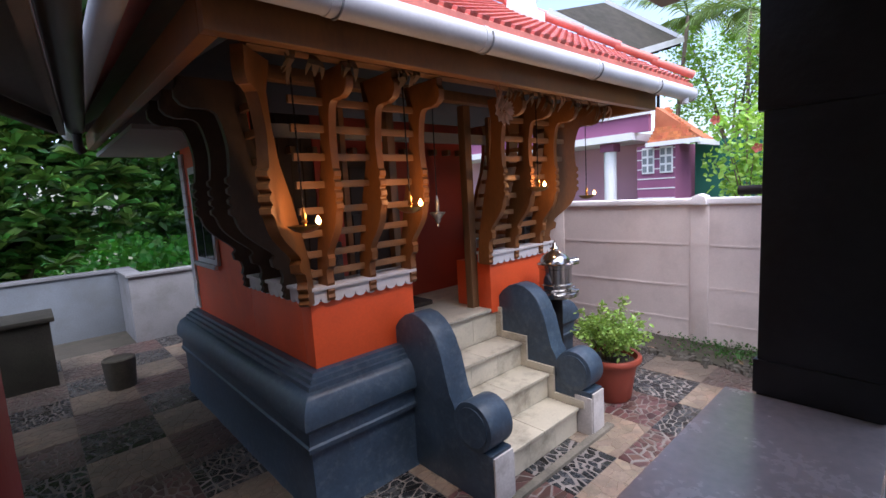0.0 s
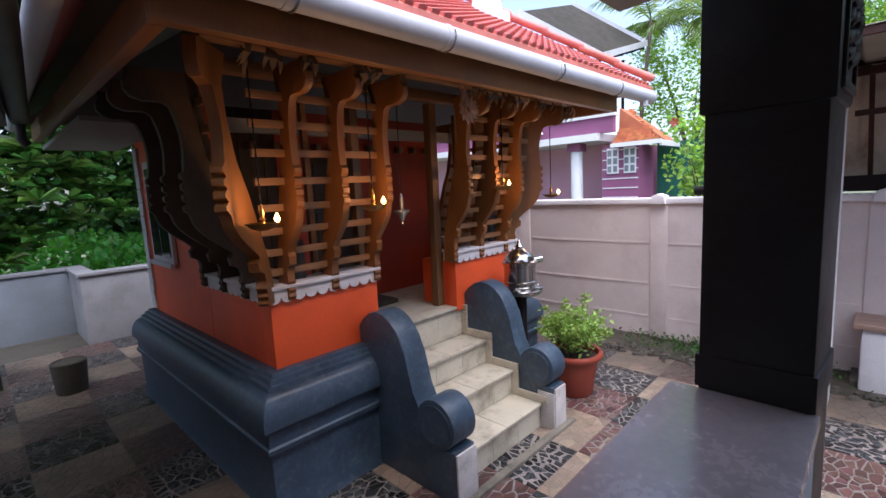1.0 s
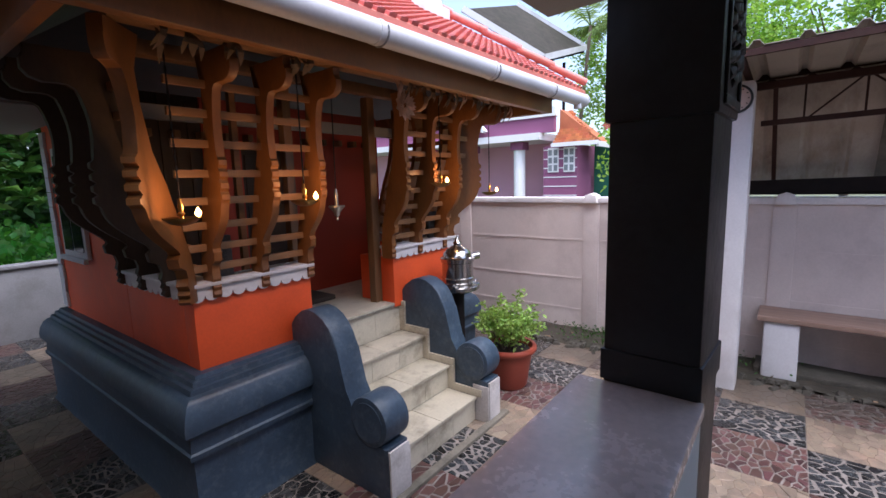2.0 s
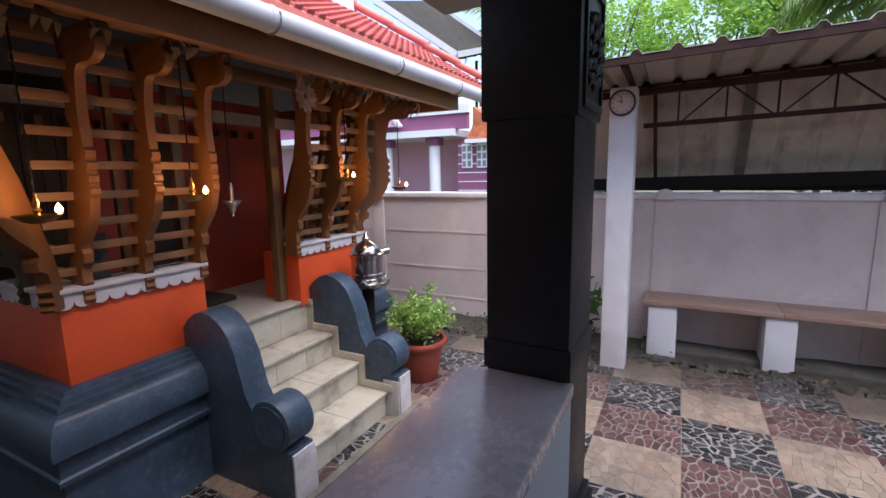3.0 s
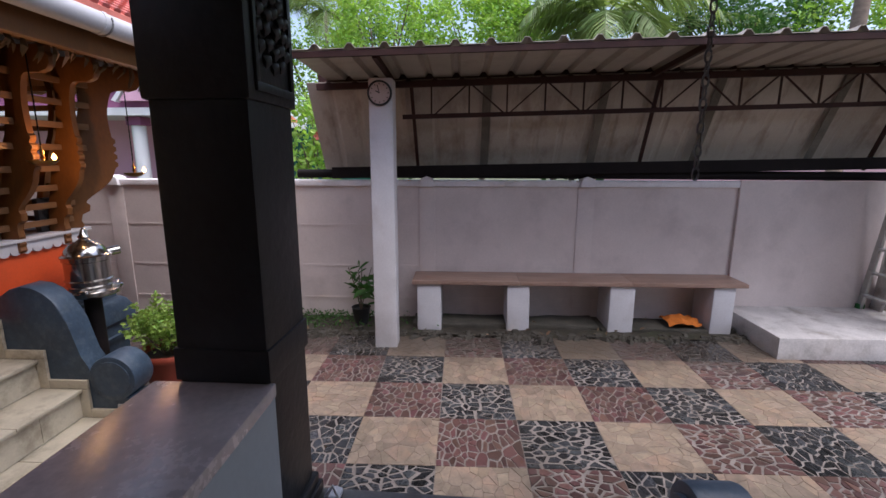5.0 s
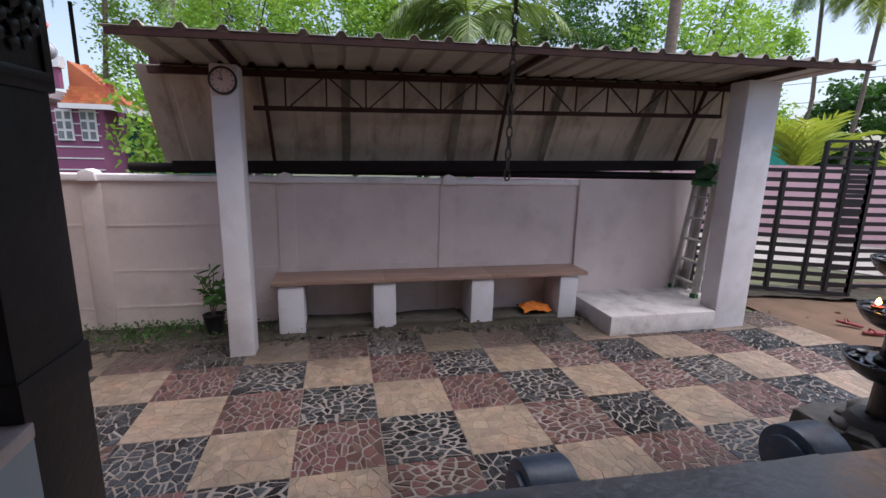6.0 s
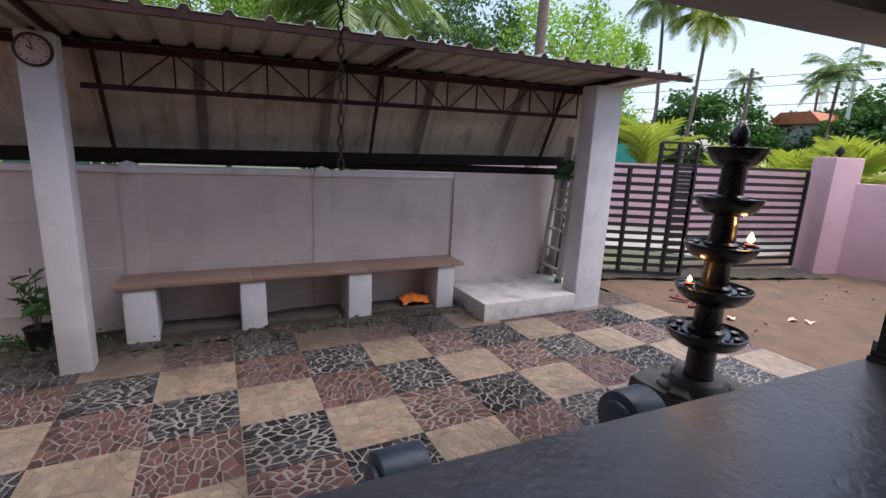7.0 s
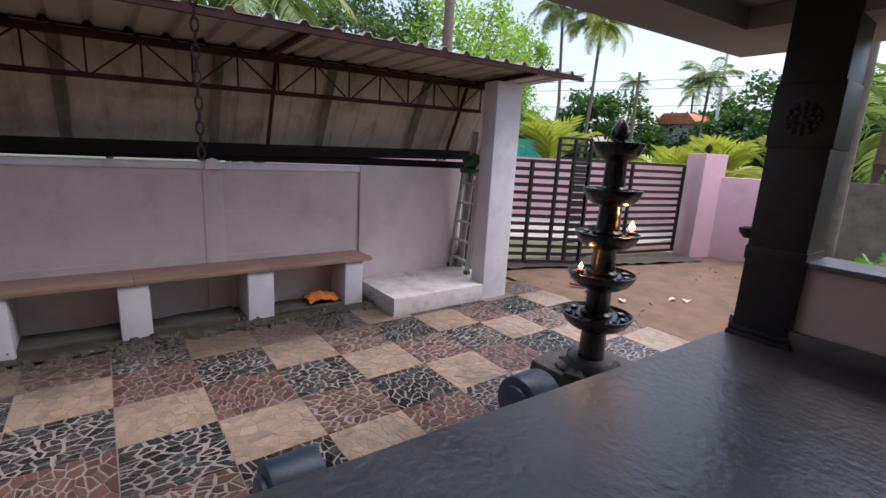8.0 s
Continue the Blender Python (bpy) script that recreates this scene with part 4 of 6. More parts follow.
beam(sy(5.30, 1.40, 1.575), sy(5.30, -4.6, 1.545), 0.05, 0.115, DARKSTEEL, "wall_beam", shed)
beam(sy(5.02, 1.42, 2.44), sy(5.02, -4.6, 2.44), 0.02, 0.12, STEEL, "flashing", shed)
n_web = 13
for i in range(n_web + 1):
    y = 0.35 - i * (4.55 / n_web)
    beam(sy(4.97, y, 2.10), sy(4.97, y, 2.35), 0.014, 0.014, STEEL, "web_bar", shed)
    if i < n_web:
        y2 = y - 4.55 / n_web
        za, zb = (2.35, 2.10) if i % 2 else (2.10, 2.35)
        beam(sy(4.972, y - 0.03, za), sy(4.972, y2 + 0.03, zb), 0.013, 0.013, STEEL, "web_brace", shed)
for y in (0.54, -1.74, -4.0):
    beam(sy(4.985, y, 2.38), (5.42, y - 0.02, 1.62), 0.03, 0.03, STEEL, "strut", shed)
for y in (0.70, -1.66, -4.1):
    beam(sy(4.0, y, 2.435), sy(4.95, y, 2.395), 0.035, 0.045, STEEL, "rafter", shed)
for y in (-0.17, -1.27, -2.31, -3.45):
    beam(sy(5.015, y, 2.36), (5.45, y, 1.66), 0.08, 0.004, CONCRETE, "lap_strip", shed, "dull grey lap strip")
pipe = bmesh.new()
tube(pipe, [(5.36, 1.78, 1.565), (5.36, -1.0, 1.565), (5.36, -4.6, 1.555)], 0.045, 14)
solo("drain_pipe", pipe, DARKSTEEL, "black plastic drain pipe along the wall top", "pipe")

clock = thing("wall_clock", (4.49, 0.745, 2.255), "round black-rimmed wall clock on the white post", "clock")
bm = bmesh.new()
prism(bm, [(0.752 + 0.088 * math.cos(a), 2.255 + 0.088 * math.sin(a)) for a in [2 * math.pi * i / 32 for i in range(32)]], "x", 4.482, 4.499)
part("face", bm, CLOCKF, clock, "pinkish white dial")
bm = bmesh.new()
for i in range(32):
    a, b = 2 * math.pi * i / 32, 2 * math.pi * (i + 1) / 32
    q = [bm.verts.new((x, 0.752 + r * math.cos(t), 2.255 + r * math.sin(t))) for t in (a, b) for x, r in ((4.499, 0.104), (4.474, 0.102), (4.472, 0.09), (4.484, 0.086))]
    for j in range(3):
        bm.faces.new([q[j], q[j + 1], q[j + 5], q[j + 4]])
bmesh.ops.remove_doubles(bm, verts=bm.verts, dist=1e-5)
part("rim", bm, BLACK, clock, "black rim")
beam((4.479, 0.752, 2.255), (4.479, 0.784, 2.272), 0.004, 0.008, BLACK, "hour_hand", clock)
beam((4.478, 0.752, 2.255), (4.478, 0.769, 2.318), 0.003, 0.006, BLACK, "minute_hand", clock)
for i in range(12):
    a = math.pi * i / 6
    beam((4.480, 0.752 + 0.068 * math.cos(a), 2.255 + 0.068 * math.sin(a)), (4.480, 0.752 + 0.079 * math.cos(a), 2.255 + 0.079 * math.sin(a)), 0.003, 0.007, BLACK, "hour_mark", clock)

# bench
bench = thing("bench", (5.1, -1.09, 0.0), "long pink granite bench on four whitewashed masonry legs", "bench")
for i, (a, b) in enumerate(((0.545, -0.52), (-0.522, -1.62), (-1.622, -2.725))):
    part("seat_slab", mkbox(4.905, 5.30, b, a, 0.495, 0.535, 0.006), BENCHTOP, bench, "pink-brown granite seat slab")
for a, b in ((0.50, 0.255), (-0.40, -0.63), (-1.41, -1.66), (-2.41, -2.63)):
    bm = mkbox(4.93, 5.305, b, a, -0.03, 0.494, 0.025)
    for v in bm.verts:
        v.co.x += 0.01 * noise.noise(v.co * 6)
        v.co.y += 0.012 * noise.noise(v.co * 5 + Vector((4, 2, 1)))
    part("leg", bm, WHITE, bench, "whitewashed masonry leg")
rs_ = random.Random(17)
y_ = 0.56
while y_ > -2.66:
    ln = rs_.uniform(0.75, 1.25)
    bm = mkbox(4.975 + rs_.uniform(-0.03, 0.03), 5.29, max(-2.7, y_ - ln), y_ - 0.012, -0.02, rs_.uniform(0.045, 0.062), 0.012)
    bmesh.ops.subdivide_edges(bm, edges=list(bm.edges), cuts=3, use_grid_fill=True)
    for v in bm.verts:
        v.co += Vector((0.03, 0.012, 0.01)) * noise.noise(v.co * 7)
    solo("concrete_slab", bm, OLDSTONE, "rough mossy concrete slab under the bench", "slab", "slabs under the bench")
    y_ -= ln
cl = bmesh.new()
res = bmesh.ops.create_grid(cl, x_segments=16, y_segments=16, size=0.14)
for v in cl.verts:
    r = v.co.length
    v.co = Vector((5.1 + v.co.x * 0.9, -2.2 + v.co.y * 1.15, 0.085 + 0.07 * max(0, 1 - r / 0.2) + 0.035 * noise.noise(v.co * 16)))
bmesh.ops.solidify(cl, geom=list(cl.faces), thickness=0.006)
solo("cloth", cl, CLOTH, "crumpled orange cloth on the soil under the bench", "cloth")

pf = bmesh.new()
prism(pf, [(4.39, -2.715), (5.30, -2.715), (5.30, -4.3), (4.64, -4.3), (4.64, -3.94), (4.39, -3.94)], "z", -0.03, 0.2, 0.015)
solo("plinth_slab", pf, DIRTYWHITE, "low whitewashed masonry platform beside the bench", "platform")

# ladder on the platform
ladder = thing("step_ladder", (5.03, -4.15, 0.2), "folded grey aluminium step ladder with green plastic feet", "ladder")
rails = (((5.26, -4.10, 0.2), (5.08, -4.10, 1.5)), ((4.83, -4.05, 0.2), (4.77, -4.08, 1.5)), ((5.27, -4.25, 0.2), (5.1, -4.17, 1.5)), ((4.80, -4.25, 0.2), (4.78, -4.16, 1.5)))
for p, q in rails:
    beam(p, q, 0.03, 0.055, ALU, "rail", ladder)
    part("foot", mkbox(p[0] - 0.028, p[0] + 0.028, p[1] - 0.035, p[1] + 0.035, 0.2, 0.25, 0.006), GREENP, ladder, "green plastic foot")
for i in range(5):
    t = 0.12 + i * 0.19
    a = Vector(rails[0][0]).lerp(Vector(rails[0][1]), t)
    b = Vector(rails[1][0]).lerp(Vector(rails[1][1]), t)
    beam(a, b, 0.06, 0.02, ALU, "tread", ladder)
part("top_cap", mkbox(4.76, 5.12, -4.19, -4.06, 1.47, 1.535, 0.02), GREENP, ladder, "green plastic top cap")
bag = bmesh.new()
bmesh.ops.create_icosphere(bag, subdivisions=3, radius=0.12)
for v in bag.verts:
    v.co = Vector((4.97 + v.co.x * 1.1, -4.13 + v.co.y * 0.7, 1.625 + v.co.z * 0.75)) + v.normal * 0.05 * noise.noise(v.co * 11)
solo("plastic_bag", bag, GREENBAG, "crumpled dark green plastic bag on the ladder top", "bag")
for x_, y_, lean, top, w_ in ((5.20, -4.22, 0.17, 2.0, 0.13), (5.05, -4.285, 0.06, 1.78, 0.1)):
    bm = mkbox(-w_ / 2, w_ / 2, -0.012, 0.012, 0, top - 0.2, 0.003)
    bmesh.ops.transform(bm, matrix=Matrix.Translation((x_, y_, 0.202)) @ Matrix.Rotation(-lean / (top - 0.2), 4, "Y"), verts=bm.verts)
    solo("plank", bm, DIRTYWHITE, "dirty white plank leaning behind the ladder", "plank", "leaning planks")

# small plant in a black pot
def leaf_mesh(name, pts, size, material, up=0.3, seed=1, width=0.42, droop=0.0, heading=None):
    """Many folded kite leaves, one at each point."""
    rng = np.random.default_rng(seed)
    P = np.asarray(pts, float)
    n = len(P)
    d = rng.normal(size=(n, 3))
    d[:, 2] = d[:, 2] * 0.6 + up
    d /= np.linalg.norm(d, axis=1)[:, None]
    s = np.cross(d, rng.normal(size=(n, 3)))
    if heading is not None:
        d = np.asarray(heading, float)
        d /= np.linalg.norm(d, axis=1)[:, None]
        s = np.cross(d, np.array([0, 0, 1.0]) + 0.25 * rng.normal(size=(n, 3)))
    s /= np.linalg.norm(s, axis=1)[:, None] + 1e-9
    nn = np.cross(s, d)
    L = size * rng.uniform(0.65, 1.3, n)[:, None]
    W = L * width
    v = np.empty((n, 6, 3))
    v[:, 0] = P
    v[:, 1] = P + d * L * 0.35 + s * W * 0.5 + nn * W * 0.12
    v[:, 2] = P + d * L * 0.75 + s * W * 0.35 + nn * W * 0.08
    v[:, 3] = P + d * L - np.array([0, 0, 1]) * L * (0.12 + droop)
    v[:, 4] = P + d * L * 0.75 - s * W * 0.35 + nn * W * 0.08
    v[:, 5] = P + d * L * 0.35 - s * W * 0.5 + nn * W * 0.12
    base = (np.arange(n) * 6)[:, None]
    f = np.concatenate([base + np.array([0, 1, 2, 3]), base + np.array([0, 3, 4, 5])])
    return raw(name, v.reshape(-1, 3).tolist(), f.tolist(), material)


def crown_points(center, radii, n, seed, clumps=26, spread=0.34):
    """Points gathered in clumps inside an uneven ellipsoid."""
    rng = np.random.default_rng(seed)
    c = rng.normal(size=(clumps, 3))
    c /= np.linalg.norm(c, axis=1)[:, None]
    c *= rng.uniform(0.35, 1.0, clumps)[:, None] ** 0.6
    k = rng.integers(0, clumps, n)
    o = np.clip(rng.normal(size=(n, 3)), -1.7, 1.7) * spread * rng.uniform(0.5, 1.1, clumps)[k][:, None]
    return (c[k] + o) * np.array(radii) + np.array(center), c * np.array(radii) + np.array(center)


def leaf_part(me, parent, name="crown", label=""):
    ob = new(name, me)
    if label:
        ob["label"] = label
    return under(ob, parent)


def broad_tree(base, center, radii, n, size, material, seed, label, trunk=0.14, clumps=26, width=0.42, up=0.3, spread=0.34):
    t = thing("tree", base, label, "tree", "trees round the yard")
    pts, cl_ = crown_points(center, radii, n, seed, clumps, spread)
    b, c_ = Vector(base), Vector(center)
    fork = b.lerp(c_, 0.55) + Vector((0.1, 0.05, 0))
    part("trunk", tube(bmesh.new(), [b, b.lerp(fork, 0.5) + Vector((0.06, -0.05, 0)), fork], trunk, 9, trunk * 0.65), BARK, t)
    for q in cl_[:: max(1, len(cl_) // 8)]:
        q = Vector(q)
        m_ = fork.lerp(q, 0.5) + Vector((0, 0, 0.12))
        part("limb", tube(bmesh.new(), [fork, m_, q], trunk * 0.4, 7, trunk * 0.1), BARK, t)
    leaf_part(leaf_mesh("crown", pts, size, material, seed=seed, width=width, up=up), t)
    return t


sp = thing("potted_plant", (5.08, 1.1, 0.02), "small leafy plant in a black pot beside the white post", "plant")
part("pot", lathe(bmesh.new(), [(0.0, 0.02), (0.07, 0.02), (0.095, 0.19), (0.102, 0.2), (0.09, 0.2), (0.085, 0.17), (0, 0.17)], 5.08, 1.1, 20), BLACK, sp)
for k in range(4):
    a = k * 1.6
    part("stem", tube(bmesh.new(), [(5.08, 1.1, 0.15), (5.08 + 0.04 * math.cos(a), 1.1 + 0.05 * math.sin(a), 0.4), (5.08 + 0.1 * math.cos(a), 1.1 + 0.12 * math.sin(a), 0.62)], 0.007, 6, 0.004), BARK, sp)
pts, _ = crown_points((5.08, 1.1, 0.47), (0.14, 0.16, 0.2), 70, 5, 10)
leaf_part(leaf_mesh("foliage", pts, 0.14, LEAF_C, seed=5, width=0.3), sp, "foliage")

# terracotta pot with shrub
pp = thing("potted_shrub", (3.63, 2.19, 0.0), "bushy green shrub in a terracotta-coloured plastic pot", "plant")
part("pot", lathe(bmesh.new(), [(0, 0.0), (0.135, 0.0), (0.15, 0.02), (0.192, 0.29), (0.196, 0.305), (0.222, 0.308), (0.232, 0.325), (0.232, 0.345), (0.224, 0.357), (0.2, 0.355), (0.188, 0.31), (0, 0.31)], 3.63, 2.19, 36), TERRA, pp, "terracotta-coloured pot")
part("soil", lathe(bmesh.new(), [(0.0, 0.325), (0.179, 0.315)], 3.63, 2.19, 24), SOIL, pp)
rp = random.Random(81)
sprig = []
for k in range(34):
    a, out, top = k * 2.4, 0.30 * math.sqrt((k + 0.5) / 34), rp.uniform(0.54, 0.86)
    top -= 0.55 * out * rp.uniform(0.3, 1.0)
    p0 = Vector((3.63 + 0.05 * math.cos(a), 2.19 + 0.05 * math.sin(a), 0.31))
    p2 = Vector((3.62 + out * math.cos(a), 2.19 + out * math.sin(a), top))
    p1 = p0.lerp(p2, 0.55) + Vector((0, 0, 0.06))
    if k % 3 == 0:
        part("stem", tube(bmesh.new(), [p0, p1, p2], 0.006, 6, 0.002), BARK, pp)
    for j in range(74):
        t = 0.3 + 0.7 * j / 73
        q = p0.lerp(p1, t / 0.55) if t < 0.55 else p1.lerp(p2, (t - 0.55) / 0.45)
        sp_ = 0.045 * (1.15 - t)
        sprig.append(tuple(q + Vector((rp.gauss(0, 1), rp.gauss(0, 1), rp.gauss(0, 0.8))) * (sp_ + 0.008)))
leaf_part(leaf_mesh("foliage", sprig, 0.037, LEAF_POT, seed=8, width=0.5, up=0.45), pp, "foliage")

# stainless lamp casing on a post
urn = thing("steel_lamp_case", (3.375, 2.515, 0.0), "polished stainless steel domed case on a dark post", "lamp case")
UX, UY = 3.375, 2.515
part("stand", tube(bmesh.new(), [(UX, UY, -0.02), (UX, UY, 0.845)], 0.05, 14), DARKSTEEL, urn, "dark green-black post")
part("tray", lathe(bmesh.new(), [(0, 0.843), (0.165, 0.843), (0.178, 0.854), (0.178, 0.877), (0.168, 0.882), (0.13, 0.873), (0, 0.873)], UX, UY, 36), CHROME, urn)
part("body", lathe(bmesh.new(), [(0, 0.876), (0.142, 0.876), (0.142, 0.905), (0.126, 0.91), (0.126, 0.938), (0.134, 0.944), (0.126, 0.95), (0.126, 1.065), (0.134, 1.071), (0.134, 1.09), (0.124, 1.096)], UX, UY, 40), CHROME, urn)
part("lid", lathe(bmesh.new(), [(0.14, 1.092), (0.14, 1.102), (0.122, 1.112), (0.114, 1.14), (0.085, 1.172), (0.042, 1.195), (0.026, 1.21), (0.034, 1.222), (0.02, 1.238), (0.013, 1.262), (0, 1.286)], UX, UY, 40), CHROME, urn)
part("spout", tube(bmesh.new(), [(UX + 0.08, UY - 0.06, 1.1), (UX + 0.15, UY - 0.11, 1.11)], 0.03, 12), CHROME, urn)
for a in (-0.4, -1.2, 3.6):
    part("oil_cup", lathe(bmesh.new(), [(0, 0.878), (0.022, 0.878), (0.03, 0.895), (0.026, 0.897), (0.0, 0.885)], UX + 0.155 * math.cos(a), UY + 0.155 * math.sin(a), 12), CHROME, urn)


# hanging oil lamps
def flame_mesh(bm, x, y, z, h=0.038):
    return lathe(bm, [(0, z), (h * 0.22, z + h * 0.18), (h * 0.3, z + h * 0.38), (h * 0.2, z + h * 0.65), (h * 0.07, z + h * 0.88), (0, z + h)], x, y, 12)


def flame_light(x, y, z, watts):
    ob = new("flame_light", bpy.data.lights.new("flame_light", "POINT"))
    ob.data.energy, ob.data.color, ob.data.shadow_soft_size = watts, (1.0, 0.52, 0.2), 0.02
    ob.location = (x, y, z)


def hanging_lamp(fx, fy, fz, ztop, off=(-0.065, 0.01)):
    """A brass saucer lamp with its flame at (fx, fy, fz), hung on a chain."""
    cx, cy = fx + off[0], fy + off[1]
    z0 = fz - 0.055
    lp = thing("hanging_lamp", (cx, cy, z0), "brass hanging oil lamp with a lit wick, on a thin chain", "oil lamp", "hanging oil lamps")
    part("saucer", lathe(bmesh.new(), [(0, z0), (0.02, z0), (0.05, z0 + 0.01), (0.072, z0 + 0.028), (0.076, z0 + 0.034), (0.068, z0 + 0.032), (0.04, z0 + 0.018), (0, z0 + 0.014)], cx, cy, 24), BRASS, lp)
    part("stem", lathe(bmesh.new(), [(0.012, z0 + 0.014), (0.008, z0 + 0.04), (0.016, z0 + 0.05), (0.008, z0 + 0.06), (0.012, z0 + 0.08), (0.005, z0 + 0.1), (0.005, z0 + 0.115), (0, z0 + 0.12)], cx, cy, 12), BRASS, lp)
    ch = bmesh.new()
    k = int((ztop - z0 - 0.115) / 0.022)
    for i in range(k):
        zz = z0 + 0.12 + i * 0.022
        w = 0.004 if i % 2 else 0.0015
        box(ch, cx - w, cx + w, cy - (0.0055 - w), cy + (0.0055 - w), zz, zz + 0.0225)
    part("chain", ch, DARKSTEEL, lp, soft=False)
    part("flame", flame_mesh(bmesh.new(), fx, fy, fz - 0.024, 0.046), FLAME, lp, "small yellow flame")
    flame_light(fx + 0.01, fy - 0.03, fz + 0.02, 0.85)


hanging_lamp(1.335, 2.43, 1.62, 2.33)
hanging_lamp(1.96, 2.43, 1.665, 2.33)
hanging_lamp(3.215, 2.48, 1.73, 2.33)
hanging_lamp(4.15, 2.60, 1.63, 2.33, (-0.03, 0.06))
sl = thing("hanging_lamp", (2.28, 2.65, 1.5), "unlit tarnished silver hanging lamp on a thin rod", "oil lamp", "hanging oil lamps")
part("bowl", lathe(bmesh.new(), [(0, 1.49), (0.008, 1.5), (0.004, 1.515), (0.016, 1.525), (0.02, 1.545), (0.036, 1.565), (0.05, 1.58), (0.05, 1.588), (0.012, 1.59), (0.012, 1.66), (0.006, 1.69), (0, 1.7)], 2.28, 2.65, 20), SILVER, sl)
part("rod", tube(bmesh.new(), [(2.28, 2.65, 1.69), (2.29, 2.65, 2.36)], 0.0035, 6), DARKSTEEL, sl)

# relief plaques standing on the ledge, dry garland and paper flower under the eave
for x, y in ((1.625, 2.86), (3.5, 2.87)):
    pq = bmesh.new()
    box(pq, x - 0.055, x + 0.06, y - 0.015, y + 0.02, 1.236, 1.46, 0.006)
    medallion(pq, (x, y - 0.015, 1.36), (0, -1, 0), 0.035)
    solo("relief_plaque", pq, POSTER, "dark grey carved stone plaque on the ledge", "plaque", "relief plaques")
fl = bmesh.new()
FX, FY, FZ = 2.665, 2.40, 2.205
for ring, (cnt, r0, r1, lift) in enumerate(((11, 0.015, 0.1, 0.0), (10, 0.012, 0.075, 0.02), (7, 0.008, 0.045, 0.036))):
    for i in range(cnt):
        a = 2 * math.pi * (i + 0.5 * ring) / cnt
        u, w = Vector((math.cos(a), 0, math.sin(a))), Vector((-math.sin(a), 0, math.cos(a)))
        o = Vector((FX, FY - lift, FZ))
        n_ = Vector((0, -1, 0))
        q = [o + u * r0, o + u * (r1 * 0.6) + w * r1 * 0.24 + n_ * 0.01, o + u * r1 + n_ * 0.022, o + u * (r1 * 0.6) - w * r1 * 0.24 + n_ * 0.01]
        fl.faces.new([fl.verts.new(p) for p in q])
bmesh.ops.solidify(fl, geom=list(fl.faces), thickness=0.002)
solo("paper_flower", fl, PETAL, "dried pale lotus flower hung under the eave", "flower", soft=False)
rng = random.Random(4)
for k, (x, big) in enumerate(((1.24, 1), (1.36, 0.7), (1.52, 0.7), (1.86, 1), (1.92, 0.8), (2.6, 0.9), (2.66, 0.8), (2.78, 0.7), (2.92, 1), (3.0, 0.8), (3.12, 0.9), (3.26, 1), (3.34, 0.7), (3.5, 1), (3.62, 0.8), (3.8, 1.2), (3.9, 1.3), (3.98, 1.0))):
    bm = bmesh.new()
    for j in range(3):
        px, py = x + rng.uniform(-0.03, 0.03), 2.38 + rng.uniform(-0.05, 0.04)
        ln = rng.uniform(0.07, 0.15) * big
        tw = rng.uniform(-0.04, 0.04)
        w = rng.uniform(0.012, 0.022)
        rows_ = []
        for s in range(5):
            t = s / 4
            cxx, cyy, zz = px + tw * t * t + 0.012 * math.sin(3 * t + j), py - 0.02 * math.sin(4 * t), 2.35 - ln * t
            ww = w * math.sin(math.pi * (0.15 + 0.8 * t))
            rows_.append((bm.verts.new((cxx - ww, cyy, zz)), bm.verts.new((cxx + ww, cyy + 0.006, zz))))
        for a, b in zip(rows_, rows_[1:]):
            bm.faces.new([a[0], a[1], b[1], b[0]])
    bmesh.ops.solidify(bm, geom=list(bm.faces), thickness=0.0015)
    solo("dry_garland", bm, PETAL if k % 6 == 5 else DRYLEAF, "withered leaf garland hanging under the eave", "garland", "dry garlands", soft=False)

# ---------------------------------------------------------------- stone lamp tower
VLX, VLY = 2.34, -3.19
vl = thing("stone_lamp_tower", (VLX, VLY, 0.0), "tiered black oiled stone lamp with two burning wicks", "lamp")
bm = mkbox(VLX - 0.29, VLX + 0.34, VLY - 0.42, VLY + 0.27, -0.02, 0.2, 0.015)
bmesh.ops.subdivide_edges(bm, edges=list(bm.edges), cuts=3, use_grid_fill=True)
for v in bm.verts:
    v.co += Vector((1, 1, 1)) * 0.014 * noise.noise(v.co * 11)
part("base_block", bm, STONEBASE, vl, "worn stone base block")
part("base_ring", lathe(bmesh.new(), [(0.2, 0.19), (0.2, 0.25), (0.17, 0.29), (0.1, 0.3)], VLX, VLY, 8), STONEBASE, vl)
for k in range(9):
    a = k * 0.7 + 0.3
    rk = bmesh.new()
    bmesh.ops.create_icosphere(rk, subdivisions=2, radius=0.05 + 0.02 * (k % 3))
    for v in rk.verts:
        v.co = Vector((VLX + 0.21 * math.cos(a), VLY - 0.05 + 0.24 * math.sin(a), 0.2)) + Vector((v.co.x, v.co.y, v.co.z * 0.7)) * (1 + 0.5 * noise.noise(v.co * 14 + Vector((k, 0, 0))))
    part("base_rubble", rk, STONEBASE, vl)
tiers = [(0.635, 0.252), (0.94, 0.235), (1.228, 0.219), (1.532, 0.197), (1.84, 0.17)]
zprev = 0.26
